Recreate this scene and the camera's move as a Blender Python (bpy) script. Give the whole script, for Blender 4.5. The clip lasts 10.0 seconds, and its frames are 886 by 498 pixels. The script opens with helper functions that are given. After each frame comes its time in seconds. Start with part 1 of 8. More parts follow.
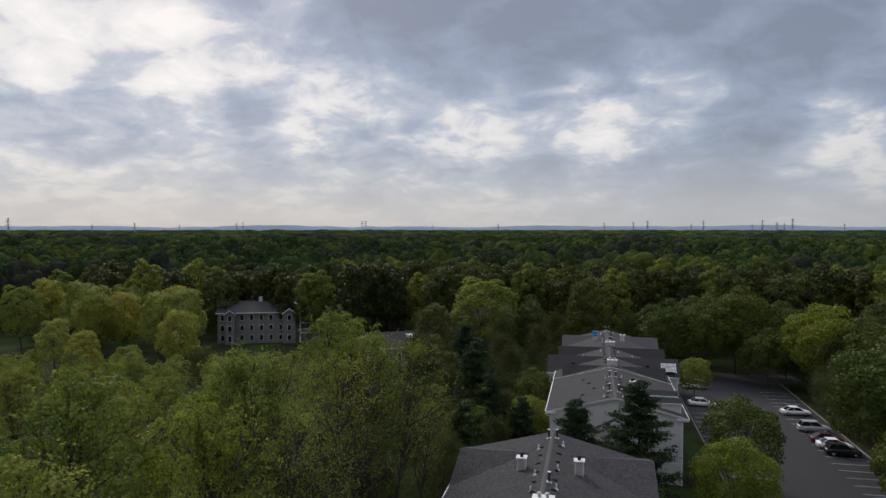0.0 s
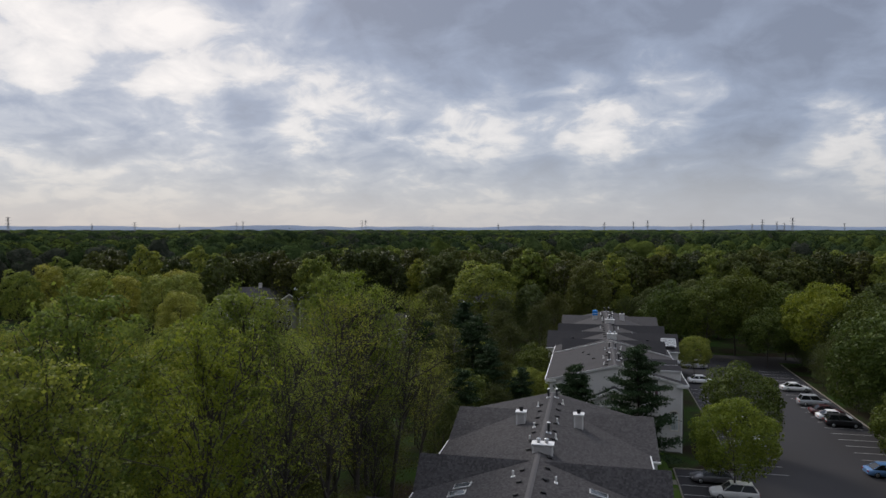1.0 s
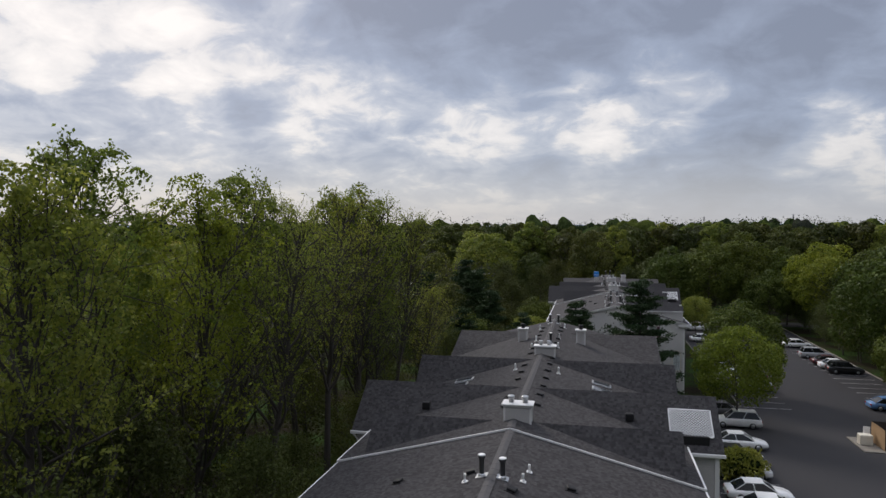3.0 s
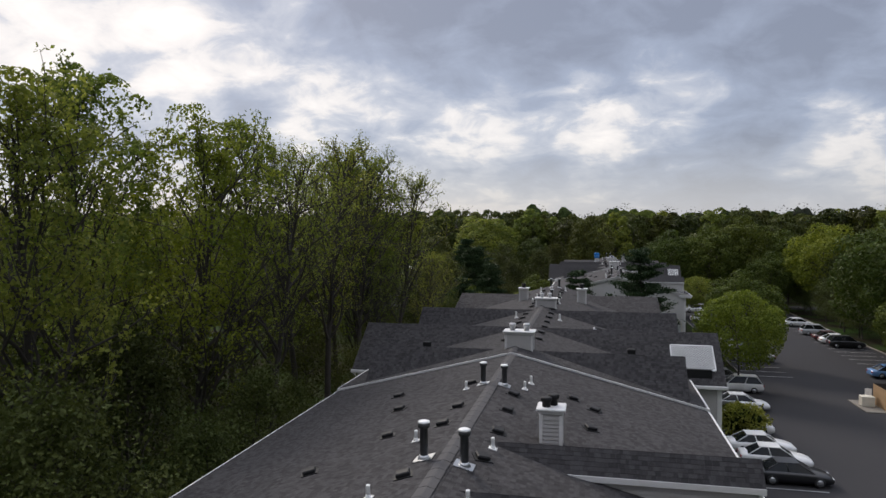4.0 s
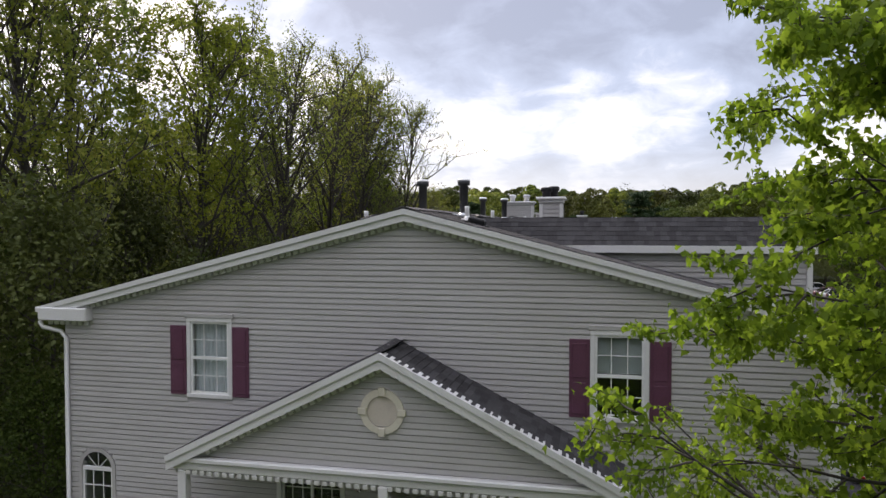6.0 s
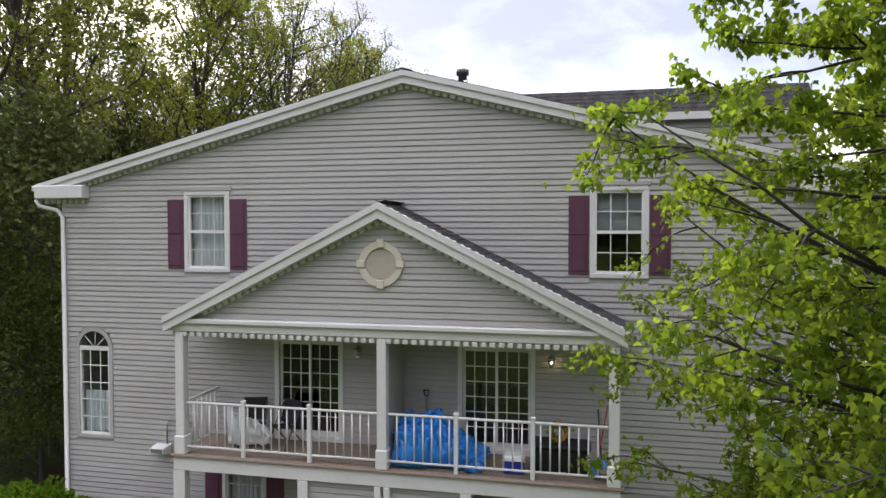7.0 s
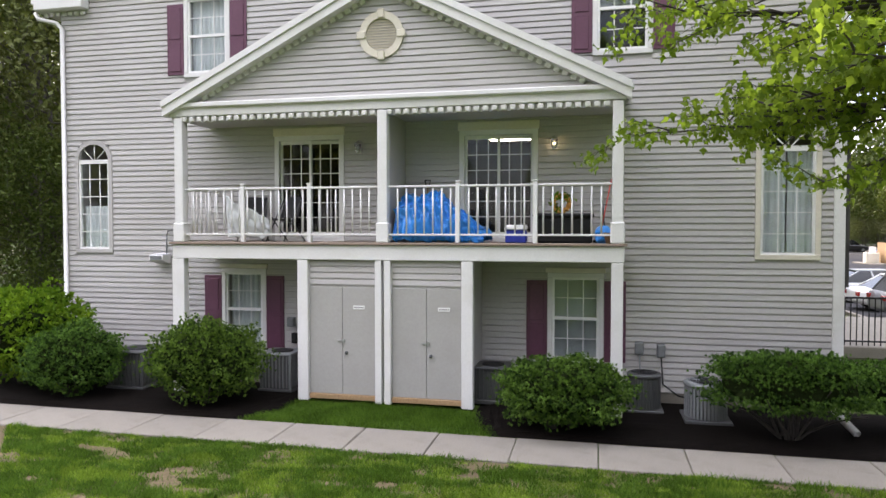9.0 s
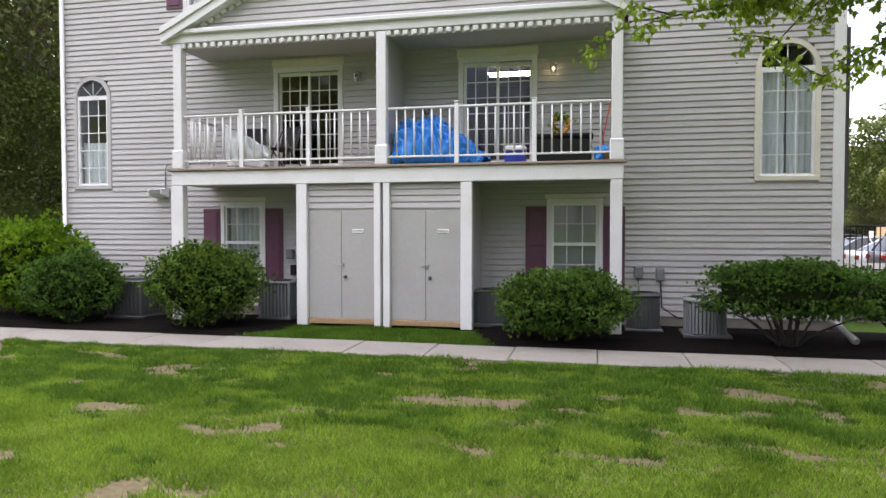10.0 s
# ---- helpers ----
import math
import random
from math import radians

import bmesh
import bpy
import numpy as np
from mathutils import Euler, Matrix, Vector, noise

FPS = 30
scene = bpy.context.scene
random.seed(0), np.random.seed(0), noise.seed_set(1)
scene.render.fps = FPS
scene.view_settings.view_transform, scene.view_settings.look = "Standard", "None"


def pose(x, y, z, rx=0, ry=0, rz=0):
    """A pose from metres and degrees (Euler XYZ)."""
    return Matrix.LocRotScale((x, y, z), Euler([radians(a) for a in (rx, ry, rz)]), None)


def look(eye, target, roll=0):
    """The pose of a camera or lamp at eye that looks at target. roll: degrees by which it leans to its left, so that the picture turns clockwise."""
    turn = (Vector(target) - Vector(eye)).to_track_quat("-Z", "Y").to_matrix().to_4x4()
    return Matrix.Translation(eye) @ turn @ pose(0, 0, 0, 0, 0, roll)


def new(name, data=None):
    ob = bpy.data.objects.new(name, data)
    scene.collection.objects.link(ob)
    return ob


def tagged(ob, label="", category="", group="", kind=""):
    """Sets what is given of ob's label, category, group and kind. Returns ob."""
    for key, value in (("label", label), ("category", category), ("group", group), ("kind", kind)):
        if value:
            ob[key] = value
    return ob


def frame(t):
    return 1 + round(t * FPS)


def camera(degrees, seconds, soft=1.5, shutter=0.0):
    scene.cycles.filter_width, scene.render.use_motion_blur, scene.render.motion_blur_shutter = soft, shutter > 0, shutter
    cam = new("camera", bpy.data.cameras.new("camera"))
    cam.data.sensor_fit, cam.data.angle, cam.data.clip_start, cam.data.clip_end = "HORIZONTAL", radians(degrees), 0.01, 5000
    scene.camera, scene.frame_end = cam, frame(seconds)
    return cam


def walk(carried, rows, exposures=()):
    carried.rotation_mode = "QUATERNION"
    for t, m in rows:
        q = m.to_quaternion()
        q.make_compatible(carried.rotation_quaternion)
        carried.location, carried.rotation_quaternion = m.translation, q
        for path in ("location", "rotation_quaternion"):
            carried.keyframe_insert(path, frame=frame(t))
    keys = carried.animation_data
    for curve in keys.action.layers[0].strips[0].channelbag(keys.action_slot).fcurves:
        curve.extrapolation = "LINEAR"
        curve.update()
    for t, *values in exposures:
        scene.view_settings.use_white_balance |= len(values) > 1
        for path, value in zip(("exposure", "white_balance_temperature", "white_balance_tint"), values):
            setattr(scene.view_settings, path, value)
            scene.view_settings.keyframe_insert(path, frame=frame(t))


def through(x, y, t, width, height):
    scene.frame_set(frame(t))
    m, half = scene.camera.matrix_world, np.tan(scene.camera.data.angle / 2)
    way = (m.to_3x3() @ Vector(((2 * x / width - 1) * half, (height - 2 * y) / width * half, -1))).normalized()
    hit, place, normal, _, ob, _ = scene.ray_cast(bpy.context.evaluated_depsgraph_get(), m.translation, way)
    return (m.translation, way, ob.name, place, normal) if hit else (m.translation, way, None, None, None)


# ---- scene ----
# ---- camera: a drone that sinks straight down in front of the gable end ----
cam = camera(66.13, 10.0)
PATH = [
    (0.0, 0.000, 0.000, 32.085, 12.33, -1.76),
    (0.5, 0.012, -0.086, 29.947, 12.32, -1.73),
    (1.0, 0.079, -0.132, 27.888, 12.33, -1.70),
    (1.5, 0.120, -0.180, 25.967, 12.36, -1.68),
    (2.0, 0.106, -0.190, 24.105, 12.38, -1.69),
    (2.5, 0.045, -0.190, 22.236, 12.37, -1.70),
    (4.0, -0.085, -0.095, 16.730, 12.37, -1.71),
    (4.5, -0.058, -0.115, 14.987, 12.38, -1.72),
    (5.0, -0.052, -0.115, 13.387, 12.38, -1.79),
    (6.5, -0.064, -0.130, 8.954, 12.34, -1.81),
    (7.0, -0.065, -0.145, 7.592, 12.22, -1.76),
    (7.5, -0.053, -0.132, 6.373, 12.25, -1.78),
    (8.0, -0.026, -0.127, 5.274, 12.31, -1.80),
    (8.5, -0.018, -0.131, 4.312, 12.42, -1.75),
    (9.0, -0.031, -0.120, 3.333, 12.51, -1.73),
    (9.5, -0.028, -0.120, 2.524, 12.47, -1.78),
    (10.0, -0.020, -0.150, 1.898, 12.45, -1.76),
]
EXPOSURES = [(0.0, 0.0, 6720, 12.5), (2.5, 0.05, 6750, 13), (4.0, 0.2, 6850, 13.5), (4.5, 0.3, 6900, 14), (5.0, 0.48, 6950, 15), (6.5, 1.2, 7100, 17), (7.0, 1.55, 7200, 17), (7.5, 1.9, 7250, 17), (8.0, 2.2, 7250, 17), (8.5, 2.34, 7220, 18), (9.0, 2.38, 7180, 19), (10.0, 2.44, 7120, 20)]
walk(cam, [(t, pose(x, y, z, 90 + pitch, 0, yaw)) for t, x, y, z, yaw, pitch in PATH], EXPOSURES)
# ---- daylight: broken cloud, the sun veiled ahead and to the left ----
SUN_AZ, SUN_EL = radians(38), radians(34)   # azimuth counted from +y towards -x


def way_to(azimuth, elevation):
    """Unit direction; azimuth in degrees to the left of +y."""
    a, e = radians(azimuth), radians(elevation)
    return (-math.sin(a) * math.cos(e), math.cos(a) * math.cos(e), math.sin(e))


def make_world():
    w = bpy.data.worlds.new("cloudy_sky")
    scene.world = w
    w.use_nodes = True
    nt = w.node_tree
    nt.nodes.clear()
    N = nt.nodes.new
    L = nt.links.new

    def math_node(op, a, b=None, c=None):
        n = N("ShaderNodeMath")
        n.operation = op
        for i, v in enumerate((a, b, c)):
            if v is None:
                continue
            if isinstance(v, (int, float)):
                n.inputs[i].default_value = v
            else:
                L(v, n.inputs[i])
        return n.outputs[0]

    co = N("ShaderNodeTexCoord").outputs["Generated"]
    sep = N("ShaderNodeSeparateXYZ")
    L(co, sep.inputs[0])
    up = math_node("MAXIMUM", sep.outputs[2], 0.0)
    up = math_node("ADD", up, 0.34)
    flat = N("ShaderNodeCombineXYZ")
    L(math_node("DIVIDE", sep.outputs[0], up), flat.inputs[0])
    L(math_node("DIVIDE", sep.outputs[1], up), flat.inputs[1])
    flat.inputs[2].default_value = 3.7

    def fbm(scale, detail, rough, offset):
        mp = N("ShaderNodeMapping")
        mp.inputs["Location"].default_value = offset
        L(flat.outputs[0], mp.inputs[0])
        n = N("ShaderNodeTexNoise")
        n.inputs["Scale"].default_value = scale
        n.inputs["Detail"].default_value = detail
        n.inputs["Roughness"].default_value = rough
        n.inputs["Distortion"].default_value = 0.35
        L(mp.outputs[0], n.inputs["Vector"])
        return n.outputs[0]

    big = fbm(2.3, 3.0, 0.5, (0.3, 0.2, 0.0))
    fine = fbm(6.5, 9.0, 0.58, (4.0, 1.0, 2.0))
    dens = math_node("ADD", math_node("MULTIPLY", big, 1.0), math_node("MULTIPLY", fine, 0.85))
    dens = math_node("SUBTRACT", dens, 0.395)
    # the larger cloud banks and the bright gaps: direction, spread (cosine), weight
    for az, el, spread, weight in BANKS:
        dot = N("ShaderNodeVectorMath")
        dot.operation = "DOT_PRODUCT"
        L(co, dot.inputs[0])
        dot.inputs[1].default_value = way_to(az, el)
        mr = N("ShaderNodeMapRange")
        mr.interpolation_type = "SMOOTHSTEP"
        mr.inputs["From Min"].default_value = math.cos(radians(spread))
        mr.inputs["From Max"].default_value = 1.0
        mr.inputs["To Min"].default_value = 0.0
        mr.inputs["To Max"].default_value = weight
        L(dot.outputs["Value"], mr.inputs["Value"])
        dens = math_node("ADD", dens, mr.outputs[0])
    ramp = N("ShaderNodeValToRGB")
    els = ramp.color_ramp.elements
    els[0].position, els[0].color = 0.22, (0.92, 0.91, 0.90, 1)
    els[1].position, els[1].color = 0.95, (0.22, 0.26, 0.35, 1)
    for p, c in ((0.40, (0.73, 0.74, 0.76, 1)), (0.50, (0.475, 0.528, 0.622, 1)), (0.66, (0.31, 0.373, 0.497, 1))):
        e = els.new(p)
        e.color = c
    L(dens, ramp.inputs[0])
    # dimmer away from the veiled sun
    glow = N("ShaderNodeVectorMath")
    glow.operation = "DOT_PRODUCT"
    L(co, glow.inputs[0])
    glow.inputs[1].default_value = way_to(38, 34)
    dim = N("ShaderNodeMapRange")
    dim.interpolation_type = "SMOOTHSTEP"
    dim.inputs["From Min"].default_value = -0.7
    dim.inputs["From Max"].default_value = 0.75
    dim.inputs["To Min"].default_value = 0.80
    dim.inputs["To Max"].default_value = 1.0
    L(glow.outputs["Value"], dim.inputs["Value"])
    # pale haze towards the horizon
    haze = N("ShaderNodeMapRange")
    haze.interpolation_type = "SMOOTHSTEP"
    haze.inputs["From Min"].default_value = -0.01
    haze.inputs["From Max"].default_value = 0.15
    haze.inputs["To Min"].default_value = 0.9
    haze.inputs["To Max"].default_value = 0.0
    L(sep.outputs[2], haze.inputs["Value"])
    mix = N("ShaderNodeMixRGB")
    L(haze.outputs[0], mix.inputs[0])
    L(ramp.outputs[0], mix.inputs[1])
    mix.inputs[2].default_value = (0.452, 0.486, 0.535, 1)
    # behind the cloud, the clear sky
    sky = N("ShaderNodeTexSky")
    sky.sky_type = "NISHITA"
    sky.sun_disc = False
    sky.sun_elevation = SUN_EL
    sky.sun_rotation = -SUN_AZ
    b1 = N("ShaderNodeBackground")
    b1.inputs[1].default_value = 0.10
    L(sky.outputs[0], b1.inputs[0])
    b2 = N("ShaderNodeBackground")
    L(mix.outputs[0], b2.inputs[0])
    # a little dimmer low down, away from the sun
    low = N("ShaderNodeMapRange")
    low.interpolation_type = "SMOOTHSTEP"
    low.inputs["From Min"].default_value = 0.0
    low.inputs["From Max"].default_value = 0.85
    low.inputs["To Min"].default_value = 0.25
    low.inputs["To Max"].default_value = 1.0
    L(sep.outputs[2], low.inputs["Value"])
    ahead = N("ShaderNodeMapRange")
    ahead.inputs["From Min"].default_value = -0.2
    ahead.inputs["From Max"].default_value = 0.42
    L(glow.outputs["Value"], ahead.inputs["Value"])
    # thin cloud overhead, brighter than the sky low down
    zenith = N("ShaderNodeMapRange")
    zenith.interpolation_type = "SMOOTHSTEP"
    zenith.inputs["From Min"].default_value = 0.40
    zenith.inputs["From Max"].default_value = 1.0
    zenith.inputs["To Min"].default_value = 1.0
    zenith.inputs["To Max"].default_value = 2.6
    L(sep.outputs[2], zenith.inputs["Value"])
    around = math_node("MULTIPLY", dim.outputs[0], math_node("MAXIMUM", low.outputs[0], ahead.outputs[0]))
    L(math_node("MULTIPLY", around, zenith.outputs[0]), b2.inputs[1])
    ms = N("ShaderNodeMixShader")
    ms.inputs[0].default_value = 0.9
    L(b1.outputs[0], ms.inputs[1])
    L(b2.outputs[0], ms.inputs[2])
    out = N("ShaderNodeOutputWorld")
    L(ms.outputs[0], out.inputs[0])


BANKS = [
    (9, 16, 9, 0.24), (2, 12, 6, 0.10), (18, 17, 8, 0.10), (-14, 17, 9, 0.30), (-19, 13, 5, 0.10), (30, 6, 6, 0.14), (20, 5, 5, 0.12), (38, 7, 6, 0.12), (-9, 6, 8, 0.20), (-12, 3, 8, 0.10), (24, 14, 5, 0.06),
    (41, 17, 12, -0.17), (35, 11, 8, -0.14), (21, 9, 6, -0.14), (1, 9, 5, -0.08), (-6, 10, 4, -0.05), (-16, 8, 6, -0.10), (9, 7, 5, -0.08), (-4, 15, 7, 0.22), (2, 17, 6, 0.12), (30, 13, 9, -0.12), (4, 14, 10, 0.09),
]
make_world()

sun_data = bpy.data.lights.new("sun", "SUN")
sun_data.energy = 2.1
sun_data.angle = radians(18)
sun_data.color = (1.0, 0.96, 0.90)
sun = new("sun", sun_data)
sun.matrix_world = look((0, 0, 0), [-c for c in way_to(38, 34)])
# ---- materials ----
def material(name, build):
    m = bpy.data.materials.new(name)
    m.use_nodes = True
    nt = m.node_tree
    bsdf = nt.nodes["Principled BSDF"]
    build(nt, bsdf)
    return m


def add_noise(nt, scale, detail=4.0, rough=0.6, stretch=None, coords="Object"):
    tc = nt.nodes.new("ShaderNodeTexCoord")
    n = nt.nodes.new("ShaderNodeTexNoise")
    n.inputs["Scale"].default_value = scale
    n.inputs["Detail"].default_value = detail
    n.inputs["Roughness"].default_value = rough
    if stretch:
        mp = nt.nodes.new("ShaderNodeMapping")
        mp.inputs["Scale"].default_value = stretch
        nt.links.new(tc.outputs[coords], mp.inputs[0])
        nt.links.new(mp.outputs[0], n.inputs["Vector"])
    else:
        nt.links.new(tc.outputs[coords], n.inputs["Vector"])
    return n.outputs[0]


def ramp_of(nt, fac, stops):
    r = nt.nodes.new("ShaderNodeValToRGB")
    e = r.color_ramp.elements
    e[0].position, e[0].color = stops[0][0], (*stops[0][1], 1)
    e[1].position, e[1].color = stops[-1][0], (*stops[-1][1], 1)
    for p, c in stops[1:-1]:
        q = e.new(p)
        q.color = (*c, 1)
    nt.links.new(fac, r.inputs[0])
    return r.outputs[0]


def mixed(nt, kind, fac, a, b):
    m = nt.nodes.new("ShaderNodeMixRGB")
    m.blend_type = kind
    for i, v in ((0, fac), (1, a), (2, b)):
        if isinstance(v, (int, float)):
            m.inputs[i].default_value = v
        elif isinstance(v, tuple):
            m.inputs[i].default_value = (*v, 1)
        else:
            nt.links.new(v, m.inputs[i])
    return m.outputs[0]


def bump(nt, bsdf, height, strength, distance=0.01):
    b = nt.nodes.new("ShaderNodeBump")
    b.inputs["Strength"].default_value = strength
    b.inputs["Distance"].default_value = distance
    nt.links.new(height, b.inputs["Height"])
    nt.links.new(b.outputs[0], bsdf.inputs["Normal"])


def surface(name, color, rough=0.6, vary=0.15, grain=40.0, patch=1.5, relief=0.15, metal=0.0, stain=None, spread=0.0, spec=0.5, island=False):
    """A painted, stony or woody surface: base colour with fine grain, broad patches, a little relief and a random tone for each piece."""
    def build(nt, bsdf):
        fine = add_noise(nt, grain, 5.0)
        broad = add_noise(nt, patch, 4.0)
        lo = tuple(c * (1 - vary) for c in color)
        hi = tuple(min(1.0, c * (1 + vary)) for c in color)
        col = ramp_of(nt, fine, [(0.3, lo), (0.7, hi)])
        dirt = stain or tuple(c * 0.72 for c in color)
        col = mixed(nt, "MIX", ramp_of(nt, broad, [(0.48, (0, 0, 0)), (0.72, (0.55, 0.55, 0.55))]), col, dirt)
        if spread:
            if island:
                rnd = nt.nodes.new("ShaderNodeNewGeometry").outputs["Random Per Island"]
            else:
                rnd = nt.nodes.new("ShaderNodeObjectInfo").outputs["Random"]
            tone = ramp_of(nt, rnd, [(0.0, (1 - spread,) * 3), (1.0, (1.0,) * 3)])
            col = mixed(nt, "MULTIPLY", 1.0, col, tone)
        nt.links.new(col, bsdf.inputs["Base Color"])
        bsdf.inputs["Roughness"].default_value = rough
        bsdf.inputs["Metallic"].default_value = metal
        bsdf.inputs["Specular IOR Level"].default_value = spec
        if relief:
            bump(nt, bsdf, fine, relief)
    return material(name, build)


def leaf_material(name, dark, light, through=0.35, rough=0.55, patch=0.25, contrast=0.62, spec=0.1, relief=0.0):
    """Leaves: a tone of its own for each leaf, broad patches over the crown, light passing through."""
    def build(nt, bsdf):
        rnd = nt.nodes.new("ShaderNodeNewGeometry").outputs["Random Per Island"]
        col = ramp_of(nt, rnd, [(0.0, dark), (1.0, light)])
        broad = add_noise(nt, patch, 3.0)
        col = mixed(nt, "MULTIPLY", 1.0, col, ramp_of(nt, broad, [(0.35, (contrast, contrast + 0.06, contrast - 0.02)), (0.65, (1.0, 1.0, 1.0))]))
        tree_tone = nt.nodes.new("ShaderNodeObjectInfo").outputs["Random"]
        col = mixed(nt, "MULTIPLY", 1.0, col, ramp_of(nt, tree_tone, [(0.0, (0.72, 0.8, 0.8)), (0.5, (1.0, 1.0, 1.0)), (1.0, (1.12, 1.0, 0.85))]))
        nt.links.new(col, bsdf.inputs["Base Color"])
        bsdf.inputs["Roughness"].default_value = rough
        bsdf.inputs["Specular IOR Level"].default_value = spec
        if relief:
            bump(nt, bsdf, add_noise(nt, 0.55, 5.0, 0.7), 1.0, relief)
        tr = nt.nodes.new("ShaderNodeBsdfTranslucent")
        nt.links.new(mixed(nt, "MULTIPLY", 1.0, col, (1.15, 1.15, 0.75)), tr.inputs[0])
        ms = nt.nodes.new("ShaderNodeMixShader")
        ms.inputs[0].default_value = through
        nt.links.new(bsdf.outputs[0], ms.inputs[1])
        nt.links.new(tr.outputs[0], ms.inputs[2])
        nt.links.new(ms.outputs[0], nt.nodes["Material Output"].inputs[0])
    return material(name, build)


def glass_material():
    def build(nt, bsdf):
        bsdf.inputs["Base Color"].default_value = (0.9, 0.95, 0.95, 1)
        bsdf.inputs["Roughness"].default_value = 0.02
        bsdf.inputs["Transmission Weight"].default_value = 1.0
        bsdf.inputs["IOR"].default_value = 1.45
    return material("window_glass", build)


def lamp_material(color, strength):
    def build(nt, bsdf):
        bsdf.inputs["Emission Color"].default_value = (*color, 1)
        bsdf.inputs["Emission Strength"].default_value = strength
    return material("lit_bulb", build)


M_SIDING = surface("grey_vinyl_siding", (0.418, 0.404, 0.396), 0.5, 0.05, 25, 0.7, 0.05, stain=(0.36, 0.342, 0.328), spread=0.07)
M_SIDING_TRIM = surface("grey_casing_and_dentil_shade", (0.42, 0.405, 0.395), 0.5, 0.05, 25, 1.0, 0.05)
M_TRIM = surface("white_painted_trim", (0.66, 0.655, 0.65), 0.45, 0.05, 30, 1.3, 0.06, stain=(0.55, 0.54, 0.50))
M_CREAM = surface("cream_window_casing", (0.60, 0.56, 0.47), 0.5, 0.06, 30, 1.3, 0.06)
M_SHUTTER = surface("burgundy_shutter", (0.105, 0.035, 0.065), 0.5, 0.12, 30, 1.5, 0.08, stain=(0.15, 0.06, 0.10))
M_DOOR = surface("grey_painted_door", (0.345, 0.338, 0.322), 0.5, 0.05, 25, 0.9, 0.05, stain=(0.295, 0.285, 0.265))
M_SHINGLE = surface("asphalt_shingle", (0.065, 0.062, 0.064), 0.9, 0.4, 60, 0.5, 0.6, stain=(0.048, 0.046, 0.048), spread=0.5, spec=0.15, island=True)
M_SHINGLE_PIECE = surface("asphalt_shingle_piece", (0.065, 0.062, 0.064), 0.9, 0.4, 60, 0.5, 0.6, stain=(0.048, 0.046, 0.048), spread=0.5, spec=0.15)
M_METAL = surface("galvanised_metal", (0.45, 0.46, 0.47), 0.35, 0.12, 20, 2.0, 0.05, metal=0.85)
M_BLACK = surface("black_plastic", (0.014, 0.014, 0.015), 0.6, 0.2, 30, 2.0, 0.1, spec=0.2)
M_DARKMETAL = surface("dark_grey_metal", (0.075, 0.077, 0.08), 0.5, 0.15, 30, 2.0, 0.08, metal=0.3)
M_ACGREY = surface("grey_condenser_paint", (0.165, 0.175, 0.18), 0.5, 0.1, 30, 2.0, 0.06)
M_WHITE_PVC = surface("white_plastic", (0.75, 0.75, 0.74), 0.4, 0.05, 30, 2.0, 0.04)
M_CONCRETE = surface("concrete_slab", (0.205, 0.187, 0.160), 0.92, 0.22, 60, 2.2, 0.35, stain=(0.14, 0.125, 0.105), spec=0.2, spread=0.1)
M_ASPHALT = surface("asphalt", (0.044, 0.043, 0.045), 0.95, 0.18, 30, 0.12, 0.35, stain=(0.038, 0.038, 0.041), spec=0.08)
M_PAINT = surface("white_road_paint", (0.36, 0.36, 0.355), 0.6, 0.15, 20, 3.0, 0.1)
M_MULCH = surface("dark_mulch", (0.0065, 0.0052, 0.0045), 0.95, 0.6, 45, 3.0, 0.9, stain=(0.004, 0.0034, 0.003), spec=0.03)
M_WOOD = surface("weathered_wood", (0.33, 0.21, 0.11), 0.7, 0.2, 25, 2.0, 0.2)
M_DECK = surface("brown_deck_board", (0.25, 0.19, 0.15), 0.7, 0.2, 25, 2.0, 0.2, spread=0.15)
M_BARK = surface("grey_brown_bark", (0.046, 0.039, 0.034), 0.9, 0.35, 14, 1.2, 0.8)
M_DARKBARK = surface("dark_bark", (0.035, 0.029, 0.025), 0.9, 0.35, 14, 1.2, 0.8)
M_CURTAIN = surface("white_curtain", (0.62, 0.65, 0.66), 0.8, 0.05, 20, 3.0, 0.1)
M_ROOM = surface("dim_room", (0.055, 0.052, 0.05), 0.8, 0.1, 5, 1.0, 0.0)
M_TARP = surface("blue_tarpaulin", (0.012, 0.215, 0.62), 0.32, 0.15, 12, 2.5, 0.5, stain=(0.008, 0.14, 0.46))
M_GLASS = glass_material()
M_BULB = lamp_material((1.0, 0.78, 0.45), 2.6)
M_TUBE = lamp_material((1.0, 0.95, 0.85), 3.0)
M_LEAF_TALL = leaf_material("spring_leaf", (0.123, 0.157, 0.040), (0.270, 0.301, 0.080), through=0.5)
# darker leaf copy: the shade low in the wood put into its colour
M_LEAF_SHADE = leaf_material("shade_tinted_leaf", (0.038, 0.046, 0.015), (0.085, 0.096, 0.029), through=0.25)
M_LEAF_FRESH = leaf_material("fresh_leaf", (0.130, 0.160, 0.024), (0.264, 0.294, 0.053), through=0.45)
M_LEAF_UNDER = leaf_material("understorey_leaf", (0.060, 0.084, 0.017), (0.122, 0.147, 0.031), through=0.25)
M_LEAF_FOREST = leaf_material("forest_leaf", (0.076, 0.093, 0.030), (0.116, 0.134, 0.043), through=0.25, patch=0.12)
